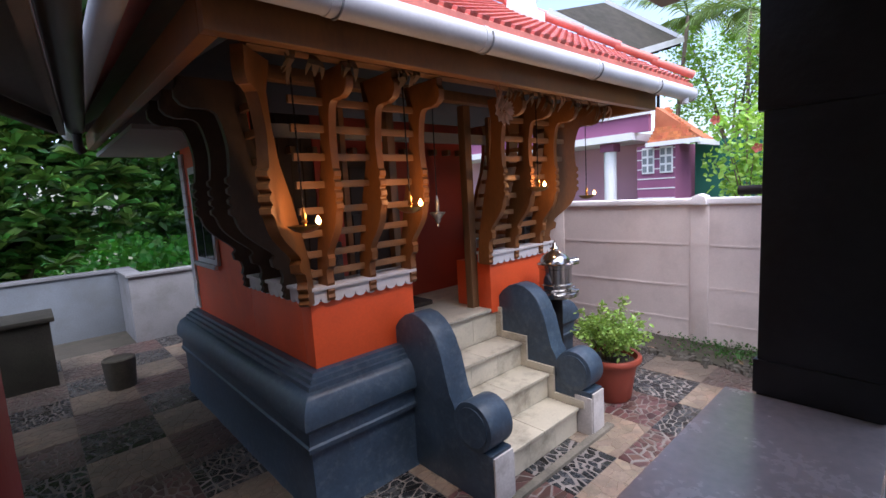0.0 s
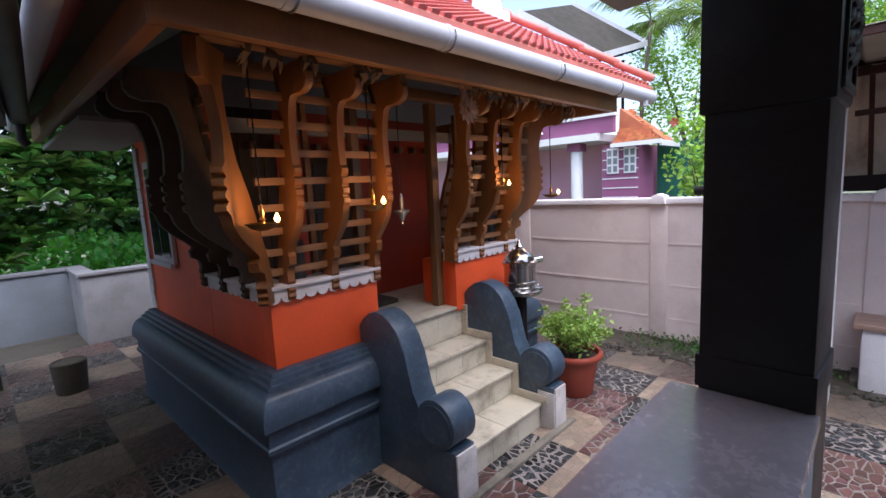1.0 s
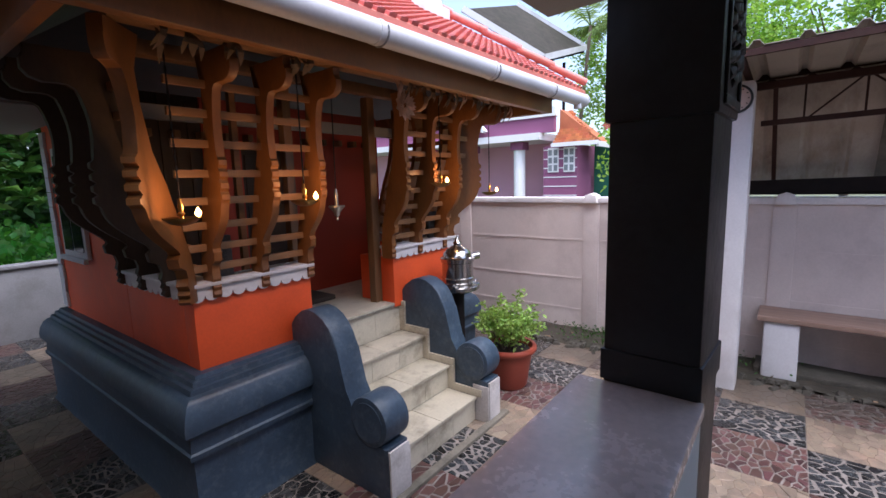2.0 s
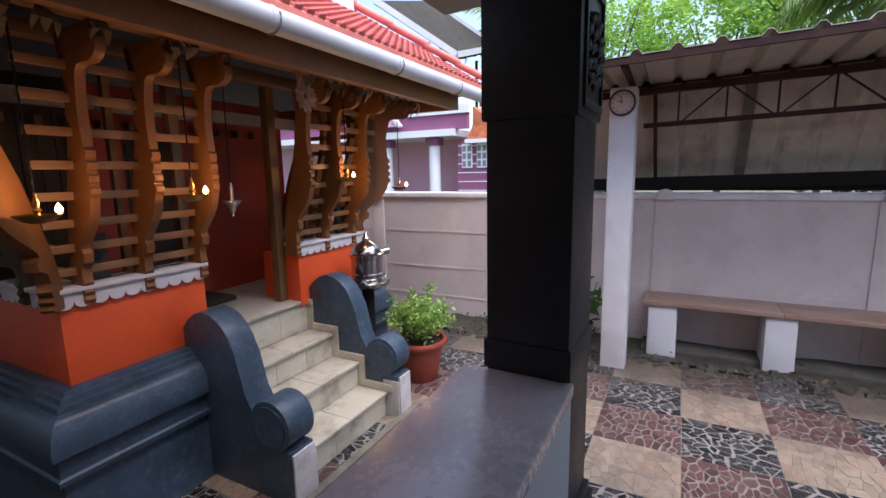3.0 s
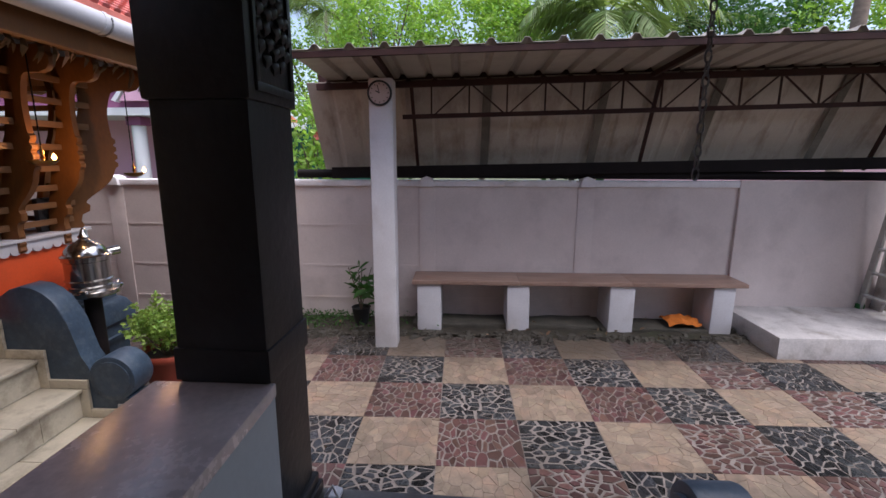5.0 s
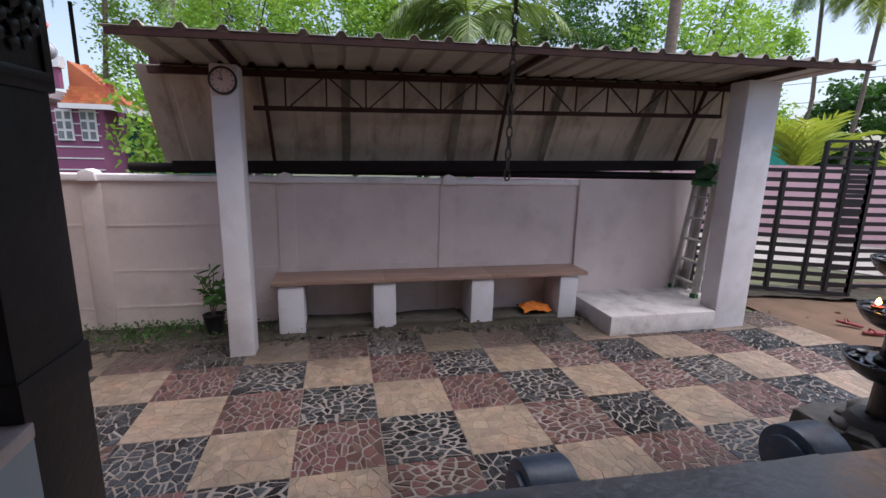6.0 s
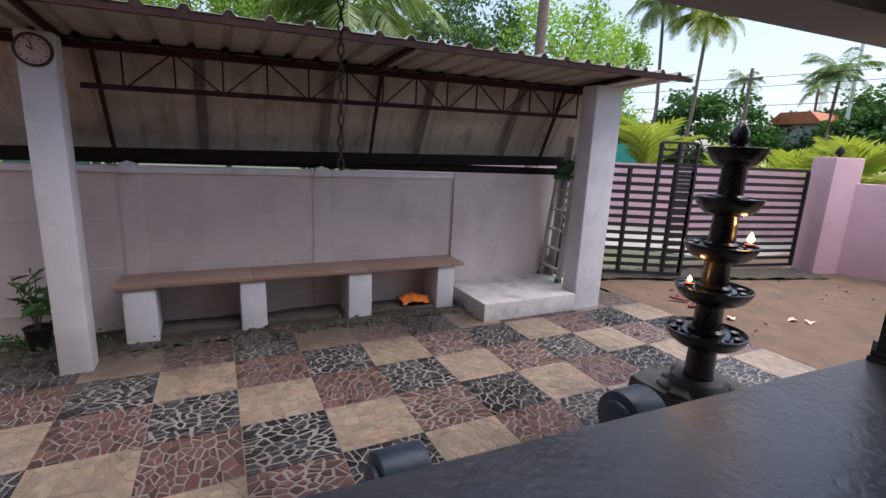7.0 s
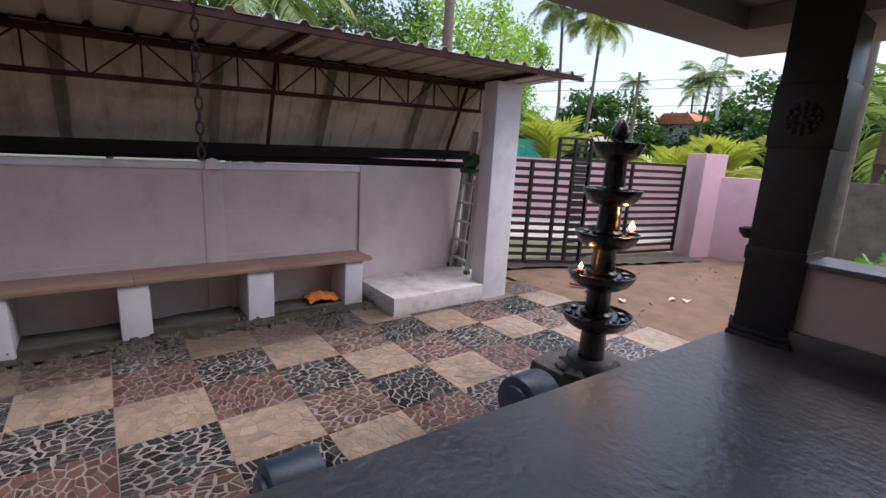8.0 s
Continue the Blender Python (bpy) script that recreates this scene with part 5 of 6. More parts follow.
for i, (z, r) in enumerate(tiers):
    rs_ = 0.092 - i * 0.0045
    part("shaft", lathe(bmesh.new(), [(0, zprev), (rs_ * 1.3, zprev), (rs_ * 1.3, zprev + 0.02), (rs_ * 1.02, zprev + 0.035), (rs_ * 0.95, z - 0.12), (rs_ * 1.08, z - 0.1), (0, z - 0.095)], VLX, VLY, 10), STONEBLK, vl)
    bowl = part("bowl", lathe(bmesh.new(), [(0, z - 0.112), (rs_ * 1.1, z - 0.112), (r * 0.66, z - 0.098), (r * 0.84, z - 0.068), (r * 0.95, z - 0.03), (r, z - 0.004), (r, z + 0.006), (r * 0.96, z + 0.008), (r * 0.9, z - 0.016), (r * 0.62, z - 0.02), (r * 0.58, z - 0.008), (rs_, z - 0.008)], VLX, VLY, 36, 0.012), STONEBLK, vl)
    for k in range(9):
        a = 2 * math.pi * k / 9
        c_ = bmesh.new()
        lathe(c_, [(0.026, z - 0.018), (0.032, z - 0.006), (0.03, z - 0.002), (0.02, z - 0.008), (0, z - 0.012)], VLX + r * 0.77 * math.cos(a), VLY + r * 0.77 * math.sin(a), 10)
        part("wick_cup", c_, STONEBLK, bowl)
    zprev = z - 0.01
part("finial", lathe(bmesh.new(), [(0.06, 1.825), (0.062, 1.85), (0.05, 1.858), (0.048, 1.868), (0.058, 1.885), (0.06, 1.91), (0.05, 1.945), (0.03, 1.98), (0.01, 2.005), (0, 2.015)], VLX, VLY, 12), STONEBLK, vl)
for dx, dy, z in ((-0.15, -0.05, 1.262), (0.06, 0.17, 0.972)):
    x, y = VLX + dx, VLY + dy
    part("flame", flame_mesh(bmesh.new(), x, y, z, 0.075 if z > 1 else 0.05), FLAME, vl, "small yellow flame")
    part("oil_cup", lathe(bmesh.new(), [(0, z - 0.025), (0.02, z - 0.025), (0.032, z - 0.003), (0.026, z - 0.002), (0, z - 0.012)], x, y, 12), TERRA, vl)
    flame_light(x + (0.02 if z > 1 else -0.02), y, z + 0.1, 0.35)

# veranda steps' scrolls
for y in (-0.86, -2.16):
    vs = thing("scroll_cheek", (1.9, y, 0.0), "blue-grey painted scrolled cheek of the veranda steps", "step cheek", "veranda step cheeks")
    bm = bmesh.new()
    prism(bm, [(1.58, -0.03), (1.58, 0.54), (1.76, 0.56), (1.80, 0.53), (1.85, 0.46), (1.93, 0.4), (1.98, 0.3), (1.98, -0.03)], "y", y - 0.08, y + 0.08, 0.012)
    part("cheek_wall", bm, BLUEGREY, vs)
    bm = bmesh.new()
    prism(bm, [(2.01 + 0.155 * math.cos(a), 0.415 + 0.155 * math.sin(a)) for a in [2 * math.pi * i / 32 for i in range(32)]], "y", y - 0.1, y + 0.1, 0.014)
    part("roll", bm, BLUEGREY, vs)
    bm = bmesh.new()
    prism(bm, [(2.01 + 0.11 * math.cos(a), 0.415 + 0.11 * math.sin(a)) for a in [2 * math.pi * i / 24 for i in range(24)]], "y", y + 0.1, y + 0.125, 0.006)
    part("roll_boss", bm, BLUEGREY, vs)
    part("pedestal", mkbox(1.985, 2.16, y - 0.085, y + 0.085, -0.03, 0.27, 0.008), BLUEGREY, vs)
vst = thing("veranda_steps", (1.9, -1.5, 0.0), "dark oxide steps down from the veranda", "steps")
for i in range(3):
    part("step", mkbox(1.57, 2.22 - i * 0.165, -2.055, -0.965, -0.02 + i * 0.185, 0.165 + i * 0.185, 0.006), BLACKFLOOR, vst)

# chain hanging from the veranda soffit
chn = thing("hanging_chain", (1.87, -0.582, 1.67), "rusty steel chain hanging from the veranda soffit", "chain")
z, i = 1.67, 0
link = None
while z < 2.59:
    bm = bmesh.new()
    loop = [(0.0085 * math.cos(a), 0.018 * math.sin(a)) for a in [2 * math.pi * k / 10 for k in range(11)]]
    if i % 2:
        tube(bm, [(1.87 + u, -0.582, z + 0.015 + w) for u, w in loop], 0.0031, 6, caps=False)
    else:
        tube(bm, [(1.87, -0.582 + u, z + 0.015 + w) for u, w in loop], 0.0031, 6, caps=False)
    part("link", bm, STEELGREY, chn)
    z += 0.031
    i += 1
part("hook", tube(bmesh.new(), [(1.87, -0.582, z - 0.01), (1.87, -0.582, 2.622)], 0.005, 8), DARKSTEEL, chn)
sd = bmesh.new()
prism(sd, [(-0.05 + 0.0, -0.018), (0.05, -0.022), (0.06, 0.0), (0.05, 0.022), (-0.05, 0.018), (-0.06, 0.0)], "z", 0.742, 0.757, 0.004)
bmesh.ops.translate(sd, vec=(1.69, 0.44, 0), verts=sd.verts)
tube(sd, [(1.70, 0.42, 0.755), (1.71, 0.44, 0.785), (1.70, 0.46, 0.755)], 0.006, 6)
solo("sandal", sd, WHITEP, "single white sandal on the veranda floor edge", "sandal")

for x, y, rz_ in ((4.18, -5.53, 20), (3.92, -5.50, 75)):
    sl_ = bmesh.new()
    prism(sl_, [(0.12 * math.cos(a) * (1 + 0.1 * math.cos(a)), 0.045 * math.sin(a) * (1 + 0.15 * math.cos(2 * a))) for a in [2 * math.pi * i / 18 for i in range(18)]], "z", 0.005, 0.027, 0.004)
    tube(sl_, [(0.03, -0.042, 0.024), (0.045, -0.02, 0.055), (0.06, 0, 0.062), (0.045, 0.02, 0.055), (0.03, 0.042, 0.024)], 0.008, 6)
    bmesh.ops.transform(sl_, matrix=pose(x, y, 0.02, 0, 0, rz_), verts=sl_.verts)
    solo("slipper", sl_, MAROON, "dark maroon rubber slipper on the bare earth", "slipper", "slippers")
for x, y, rz_ in ((3.2, -6.18, 10), (3.08, -6.3, 70), (3.5, -5.5, 30)):
    ps = bmesh.new()
    bmesh.ops.create_grid(ps, x_segments=6, y_segments=5, size=0.04)
    for v in ps.verts:
        v.co.z = 0.03 + 0.03 * noise.noise(v.co * 18 + Vector((x, y, 0)))
    bmesh.ops.solidify(ps, geom=list(ps.faces), thickness=0.002)
    bmesh.ops.transform(ps, matrix=pose(x, y, 0, 0, 0, rz_), verts=ps.verts)
    solo("paper_scrap", ps, PETAL, "crumpled pale paper scrap on the earth", "litter", "paper scraps")

# ---------------------------------------------------------------- left yard things
tank = thing("stone_trough", (0.19, 6.65, 0.0), "weathered concrete wash block, darkened for the yard shade", "trough")
bm = mkbox(-0.35, 0.38, 6.42, 6.95, -0.03, 0.66, 0.015)
part("body", bm, DIMCONC, tank)
part("slab", mkbox(-0.38, 0.42, 6.39, 6.98, 0.661, 0.71, 0.012), DIMCONC, tank)
bk = thing("stone_stump", (0.83, 5.83, 0.0), "short round weathered stone stump on the paving", "stump")
part("body", lathe(bmesh.new(), [(0, -0.01), (0.12, -0.01), (0.135, 0.2), (0.14, 0.29), (0.125, 0.3), (0.11, 0.285), (0, 0.28)], 0.83, 5.83, 22), OLDSTONE, bk)
mp_ = thing("painted_pier", (-0.05, 1.45, 0.0), "maroon painted low pier of the house", "pier")
part("body", mkbox(-0.5, 0.262, 1.2, 1.6, -0.03, 1.62, 0.03), MAROON, mp_)

# ---------------------------------------------------------------- gate, road, street wall
def gate_leaf(p0, p1, z1, label, tall=None):
    gl = thing("gate_leaf", (p0[0], p0[1], 0.05), label, "gate", "gate leaves")
    d = Vector((p1[0] - p0[0], p1[1] - p0[1], 0))
    at = lambda s, z: (p0[0] + d.x * s, p0[1] + d.y * s, z)
    for s in (0.0, 0.5, 1.0):
        beam(at(s, 0.06), at(s, z1), 0.05, 0.05, GATEM, "stile", gl)
    for z in (0.08, z1):
        beam(at(0, z), at(1, z), 0.045, 0.05, GATEM, "rail", gl)
    k = 13
    for i in range(1, k):
        z = 0.08 + (z1 - 0.08) * i / k
        beam(at(0, z), at(1, z), 0.018, 0.055, GATEM, "slat", gl)
    if tall:
        s0, s1, zt = tall
        for s in (s0, (s0 + s1) / 2, s1):
            beam(at(s, z1), at(s, zt), 0.045, 0.045, GATEM, "upper_stile", gl)
            beam(at(s, 0.1), at(s, z1), 0.045, 0.05, GATEM, "stile", gl)
        for i in range(4):
            z = zt - i * 0.1
            beam(at(s0, z), at(s1, z), 0.03, 0.035, GATEM, "upper_slat", gl)
    return gl


gate_leaf((5.85, -4.9), (4.98, -6.55), 1.66, "dark steel slatted gate leaf with a raised grille", (0.72, 1.0, 2.03))
gate_leaf((5.4, -6.7), (4.86, -9.36), 1.71, "dark steel slatted gate leaf standing ajar")
gp = thing("gate_pier", (4.6, -9.62, 0.0), "pink painted masonry gate pier", "pier")
bm = mkbox(-0.24, 0.24, -0.24, 0.24, -0.05, 1.96, 0.015)
bmesh.ops.transform(bm, matrix=pose(4.62, -9.68, 0, 0, 0, -25), verts=bm.verts)
part("body", bm, PINKW, gp)
part("lamp_stub", lathe(bmesh.new(), [(0.03, 1.955), (0.03, 2.0), (0.07, 2.03), (0.05, 2.1), (0.0, 2.16)], 4.62, -9.68, 10), DARKSTEEL, gp)
sw = solo("wall_street", mkbox(-2.5, 0, -0.09, 0.09, -0.05, 1.55, 0.01), PINKW, "pink painted street wall beside the gate", "wall", kind="structure")
sw.matrix_world = pose(4.4, -9.8, 0, 0, 0, 30)
gw = solo("wall_side", mkbox(-0.08, 0.08, -9, 0, -0.05, 1.62), CONCRETE, "grey weathered neighbour wall", "wall", kind="structure")
gw.matrix_world = pose(2.35, -8.6, 0, 0, 0, -62)
for k in range(6):
    po = solo("wall_post", mkbox(0.082, 0.16, -0.9 - k * 1.15, -0.78 - k * 1.15, -0.05, 1.6, 0.01), CONCRETE, "grey concrete post of the neighbour wall", "post", "posts of the neighbour wall")
    po.matrix_world = pose(2.35, -8.6, 0, 0, 0, -62)
mound = bmesh.new()
bmesh.ops.create_icosphere(mound, subdivisions=4, radius=1.0)
for v in mound.verts:
    d = v.co.copy()
    v.co = Vector((1.1 + d.x * 0.95, -7.35 + d.y * 0.75, max(-0.03, d.z * 0.85))) + d * 0.16 * noise.noise(d * 4)
solo("debris_mound", mound, DIRT, "mound of earth and rubble beside the veranda", "mound")
mp2 = np.random.default_rng(44).normal(size=(700, 3))
mp2 /= np.linalg.norm(mp2, axis=1)[:, None]
mp2[:, 2] = np.abs(mp2[:, 2])
MOUND_WEEDS = mp2 * np.array([0.98, 0.78, 0.88]) + np.array([1.1, -7.35, 0.02])
pole = bmesh.new()
tube(pole, [(2.06, -7.6, 0), (2.075, -7.6, 0.9), (2.12, -7.6, 3.6)], 0.06, 12)
solo("leaning_pole", pole, CONCRETE, "grey leaning pole behind the veranda", "pole")
sill = solo("gate_threshold", rough_sheet(-2.3, 2.3, -0.3, 0.3, 0.035, 60, 10, 0.035, 0.5), MOSS, "mossy concrete threshold under the gate", "threshold", kind="structure")
sill.matrix_world = pose(5.08, -7.0, 0, 0, 0, -107)
rd = solo("road", mkbox(-14, 22, -1.9, 1.9, -0.028, -0.012), ROADM, "pale worn road outside the gate", "road", kind="structure", soft=False)
rd.matrix_world = pose(7.6, -9.8, 0, 0, 0, 39.9)
fw = solo("wall_opposite", mkbox(-6, 10, -0.1, 0.1, -0.05, 1.7), PINKW, "pink compound wall across the road", "wall", kind="structure", soft=False)
fw.matrix_world = pose(8.8, -11.3, 0, 0, 0, 39.9)
th = thing("tarp_hut", (18, -17, 0), "low hut under a pale grey sheet roof", "hut")
bm = bmesh.new()
prism(bm, [(-20.5, 2.6), (-17.5, 4.0), (-14.0, 3.4), (-14.0, 3.3), (-17.5, 3.9), (-20.5, 2.5)], "x", 16.5, 20.0)
part("roof", bm, TARP, th)
part("wall", mkbox(16.8, 19.7, -20.2, -14.3, 0, 2.55), TEAL, th, "teal sheet wall")

# ---------------------------------------------------------------- neighbouring purple house
hs_ = thing("purple_house", (13, 8, 0), "purple and mauve painted neighbour house with white trim", "house")
HX = 12.0
part("porch_wall", mkbox(HX + 1.2, HX + 1.4, 5.8, 14, -0.05, 2.72), PINKH, hs_, "mauve porch wall", soft=False)
part("striped_wall", mkbox(HX, HX + 3, 4.85, 5.78, -0.05, 2.55), PURPLE, hs_, "purple wall with white lines", soft=False)
for k in range(7):
    part("white_line", mkbox(HX - 0.012, HX, 4.85, 5.78, 1.0 + k * 0.24, 1.025 + k * 0.24), WHITEP, hs_)
for y0, y1 in ((5.34, 5.64), (4.9, 5.2)):
    w = part("window", mkbox(HX - 0.04, HX - 0.013, y0, y1, 1.86, 2.5), WHITEP, hs_, "white framed window")
    for k in range(2):
        ym = y0 + 0.03 + k * (y1 - y0) / 2
        for r_ in range(3):
            part("pane", mkbox(HX - 0.05, HX - 0.041, ym, ym + (y1 - y0) / 2 - 0.05, 1.9 + r_ * 0.2, 2.05 + r_ * 0.2), PALEGLASS, w)
part("porch_slab", mkbox(HX - 0.35, HX + 2, 5.75, 14, 2.72, 2.9), WHITEP, hs_, "white porch slab", soft=False)
part("parapet", mkbox(HX - 0.2, HX - 0.05, 5.4, 14, 2.9, 3.3), PURPLE, hs_, "purple parapet band", soft=False)
part("parapet_cap", mkbox(HX - 0.25, HX, 5.35, 14, 3.3, 3.52), WHITEP, hs_, soft=False)
bm = bmesh.new()
prism(bm, [(7.5, 3.05), (8.22, 3.05), (7.86, 3.52)], "x", HX - 0.42, HX - 0.3)
gab = part("gable", bm, PINKH, hs_, "mauve porch gable", soft=False)
for ya, yb in ((7.44, 7.86), (8.28, 7.86)):
    bm = bmesh.new()
    prism(bm, [(ya, 3.02), (yb, 3.56), (yb, 3.66), (ya - 0.1 * (1 if ya < yb else -1), 3.06)], "x", HX - 0.46, HX - 0.29)
    part("rake_board", bm, WHITEP, gab, soft=False)
for y in (6.5, 8.1, 9.7):
    part("column", tube(bmesh.new(), [(HX, y, -0.05), (HX, y, 2.5)], 0.16, 18), WHITEP, hs_, "white round column")
    part("column_head", mkbox(HX - 0.19, HX + 0.19, y - 0.19, y + 0.19, 2.5, 2.71, 0.02), PURPLE, hs_, "purple column head")
part("upper_wall", mkbox(HX + 1.0, HX + 1.2, 7.2, 14, 2.9, 5.6), PINKH, hs_, "mauve upper wall", soft=False)
bm = bmesh.new()
for i in range(12):
    z0 = 2.62 + i * 0.078
    x0_ = HX - 0.25 + i * 0.09
    k = 0
    while True:
        ya = 5.40 - k * 0.105
        if ya - 0.105 < 4.28 + i * 0.09:
            break
        box(bm, x0_, x0_ + 0.13, ya - 0.1, ya, z0 - 0.02, z0 + 0.045)
        k += 1
prism(bm, [(5.42, 2.58), (4.26, 2.58), (5.40, 3.5)], "x", HX - 0.12 + 0.3, HX + 0.9)
part("side_roof", bm, ORANGETILE, hs_, "orange clay-tile side roof", soft=False)
part("eave_board", mkbox(HX - 0.34, HX - 0.3, 4.2, 5.42, 2.5, 2.6), WHITEP, hs_)
part("side_eave", mkbox(HX - 0.3, HX + 3, 4.2, 4.26, 2.45, 2.58), WHITEP, hs_)
cn = thing("terrace_canopy", (12.5, 7, 2.9), "grey sheet canopy on steel trusses over the terrace", "canopy")
CA, CB, CC, CD = Vector((12.19, 5.88, 4.88)), Vector((15.4, 5.94, 5.79)), Vector((14.5, 7.9, 7.28)), Vector((11.15, 7.73, 6.25))
bm = bmesh.new()
bm.faces.new([bm.verts.new(p) for p in (CA, CB, CC, CD)])
bmesh.ops.solidify(bm, geom=list(bm.faces), thickness=0.05)
part("roof_sheet", bm, OLDSTONE, cn, "dull grey sheet roof", soft=False)
for p, q in ((CA, CB), (CB, CC), (CD, CA)):
    beam(p, q, 0.1, 0.16, GUTTER, "verge", cn)
for s_ in (0.2, 0.45, 0.7, 0.95):
    beam(CA.lerp(CB, s_) - Vector((0, 0, 0.12)), CD.lerp(CC, s_) - Vector((0, 0, 0.12)), 0.05, 0.07, DARKSTEEL, "rafter", cn)
    beam(CA.lerp(CB, s_) - Vector((0, 0, 0.12)), CA.lerp(CB, s_) - Vector((0, -1.2, 0.12)), 0.05, 0.05, DARKSTEEL, "tie", cn)
for y, x in ((6.4, 12.3), (7.6, 12.0), (6.4, 14.8)):
    beam((x, y, 2.9), (x, y, 5.3), 0.07, 0.07, DARKSTEEL, "post", cn)
solo("green_net", mkbox(13.0, 13.03, 2.2, 4.75, 1.0, 2.6), NET, "green shade net fence beside the house", "net", soft=False)

# ---------------------------------------------------------------- plants
# the first two trees are unseen, placed overhead only for their shade
broad_tree((-1.8, 10.2, 0), (0.2, 8.6, 5.9), (3.6, 2.8, 1.5), 6000, 0.34, LEAF_C, 27, "tall dark tree added overhead to shade the rear yard", 0.2, 60, 0.5, 0.1, 0.22)
broad_tree((4.2, 11.4, 0), (3.2, 10.4, 4.9), (2.4, 2.2, 1.4), 3600, 0.34, LEAF_C, 29, "second tall tree added overhead to shade the rear yard", 0.2, 50, 0.5, 0.1, 0.22)
broad_tree((-1.0, 9.6, 0), (-0.3, 9.4, 1.15), (1.0, 0.6, 0.9), 1800, 0.2, LEAF_A, 22, "low dark glossy shrub behind the wall", 0.06, 40, 0.42, 0.2, 0.24)
fr = broad_tree((-0.2, 9.3, 0), (0.6, 9.2, 2.05), (1.2, 0.8, 0.85), 500, 0.2, LEAF_A, 21, "frangipani tree with large glossy leaves behind the wall", 0.1, 70, 0.46, 0.35, 0.13)
rf_ = np.random.default_rng(12)
tips, _ = crown_points((0.45, 9.0, 2.1), (1.5, 0.95, 1.05), 250, 77, 60, 0.2)
az = np.tile(np.arange(11) * 2.4, 250) + np.repeat(rf_.uniform(0, 6.3, 250), 11)
el = rf_.uniform(-0.05, 0.75, 250 * 11)
head = np.stack([np.cos(az) * np.cos(el), np.sin(az) * np.cos(el), np.sin(el)], 1)
leaf_part(leaf_mesh("rosette_leaves", np.repeat(tips, 11, axis=0), 0.27, LEAF_A, seed=23, width=0.36, droop=0.08, heading=head), fr, "rosette_leaves", "large glossy leaves in rosettes")
rng2 = np.random.default_rng(7)
n = 34000
gx, gyy = rng2.uniform(-7, 9, n), rng2.uniform(8.7, 17, n)
gz = 0.15 + 0.11 * (gyy - 8.7) + 0.25 * np.sin(gx * 1.3) * np.cos(gyy * 0.9) + rng2.uniform(0, 0.5, n)
ob = new("ground_creeper", leaf_mesh("ground_creeper", np.stack([gx, gyy, gz], 1), 0.15, LEAF_D, seed=3, width=0.7, up=0.6))
tagged(ob, "dense bright green creepers covering the ground", "creepers", kind="stuff")
broad_tree((2.6, 13.5, 0), (3.2, 13.9, 3.3), (1.9, 1.2, 2.6), 7500, 0.2, LEAF_C, 31, "creeper-covered dark green tree", 0.18, 40, 0.7)
broad_tree((-2.5, 14.5, 0), (-2.0, 14.0, 3.6), (3.4, 1.5, 2.8), 8000, 0.24, LEAF_C, 32, "dense dark green tree", 0.2, 40, 0.5)
broad_tree((6.8, 14.5, 0), (6.6, 14.5, 3.4), (2.6, 1.6, 2.8), 6000, 0.24, LEAF_C, 33, "dense dark green tree", 0.2, 40, 0.5)
hib = broad_tree((7.0, 2.1, 0), (7.0, 2.08, 1.98), (0.5, 0.42, 0.66), 1300, 0.085, LEAF_B, 41, "hibiscus bush with a few pink flowers behind the wall", 0.03, 30, 0.55, 0.3, 0.24)
for k, q in enumerate(((6.4, 2.3, 2.36), (6.5, 1.9, 2.0))):
    bm = bmesh.new()
    for i in range(5):
        a = 2 * math.pi * i / 5
        o = Vector(q)
        u, w = Vector((-0.3, math.cos(a), math.sin(a))), Vector((0, -math.sin(a), math.cos(a)))
        bm.faces.new([bm.verts.new(o), bm.verts.new(o + u * 0.04 + w * 0.025), bm.verts.new(o + u * 0.06), bm.verts.new(o + u * 0.04 - w * 0.025)])
    bmesh.ops.solidify(bm, geom=list(bm.faces), thickness=0.003)
    part("flower", bm, PINKPETAL, hib, "pink flower", soft=False)
for k, (c_, r_, n_, s_, m_) in enumerate((
    ((14.4, 2.4, 5.0), (1.9, 1.6, 2.2), 2400, 0.24, LEAF_B),
    ((15.2, -0.6, 5.2), (2.2, 1.9, 2.0), 3000, 0.26, LEAF_B),
    ((15.0, -7.8, 5.2), (2.4, 2.2, 2.2), 2600, 0.28, LEAF_C),
    ((12.3, -9.6, 4.6), (1.9, 2.0, 2.3), 1700, 0.26, LEAF_B),
    ((13.6, -12.9, 4.2), (1.7, 1.5, 2.2), 2200, 0.26, LEAF_B),
    ((17.5, 5.2, 4.2), (2.2, 2.2, 3.0), 2200, 0.26, LEAF_B),
    ((17.0, 2.6, 4.0), (2.0, 1.8, 3.2), 1800, 0.26, LEAF_C),
    ((18.5, -3.5, 5.0), (2.5, 2.4, 2.6), 2600, 0.3, LEAF_C))):
    broad_tree((c_[0] + 0.2, c_[1], 0), c_, r_, int(n_ * 3.4), s_ * 0.5, m_, 50 + k, "leafy green tree beyond the boundary wall", 0.13, 64, 0.5, 0.2, 0.15)


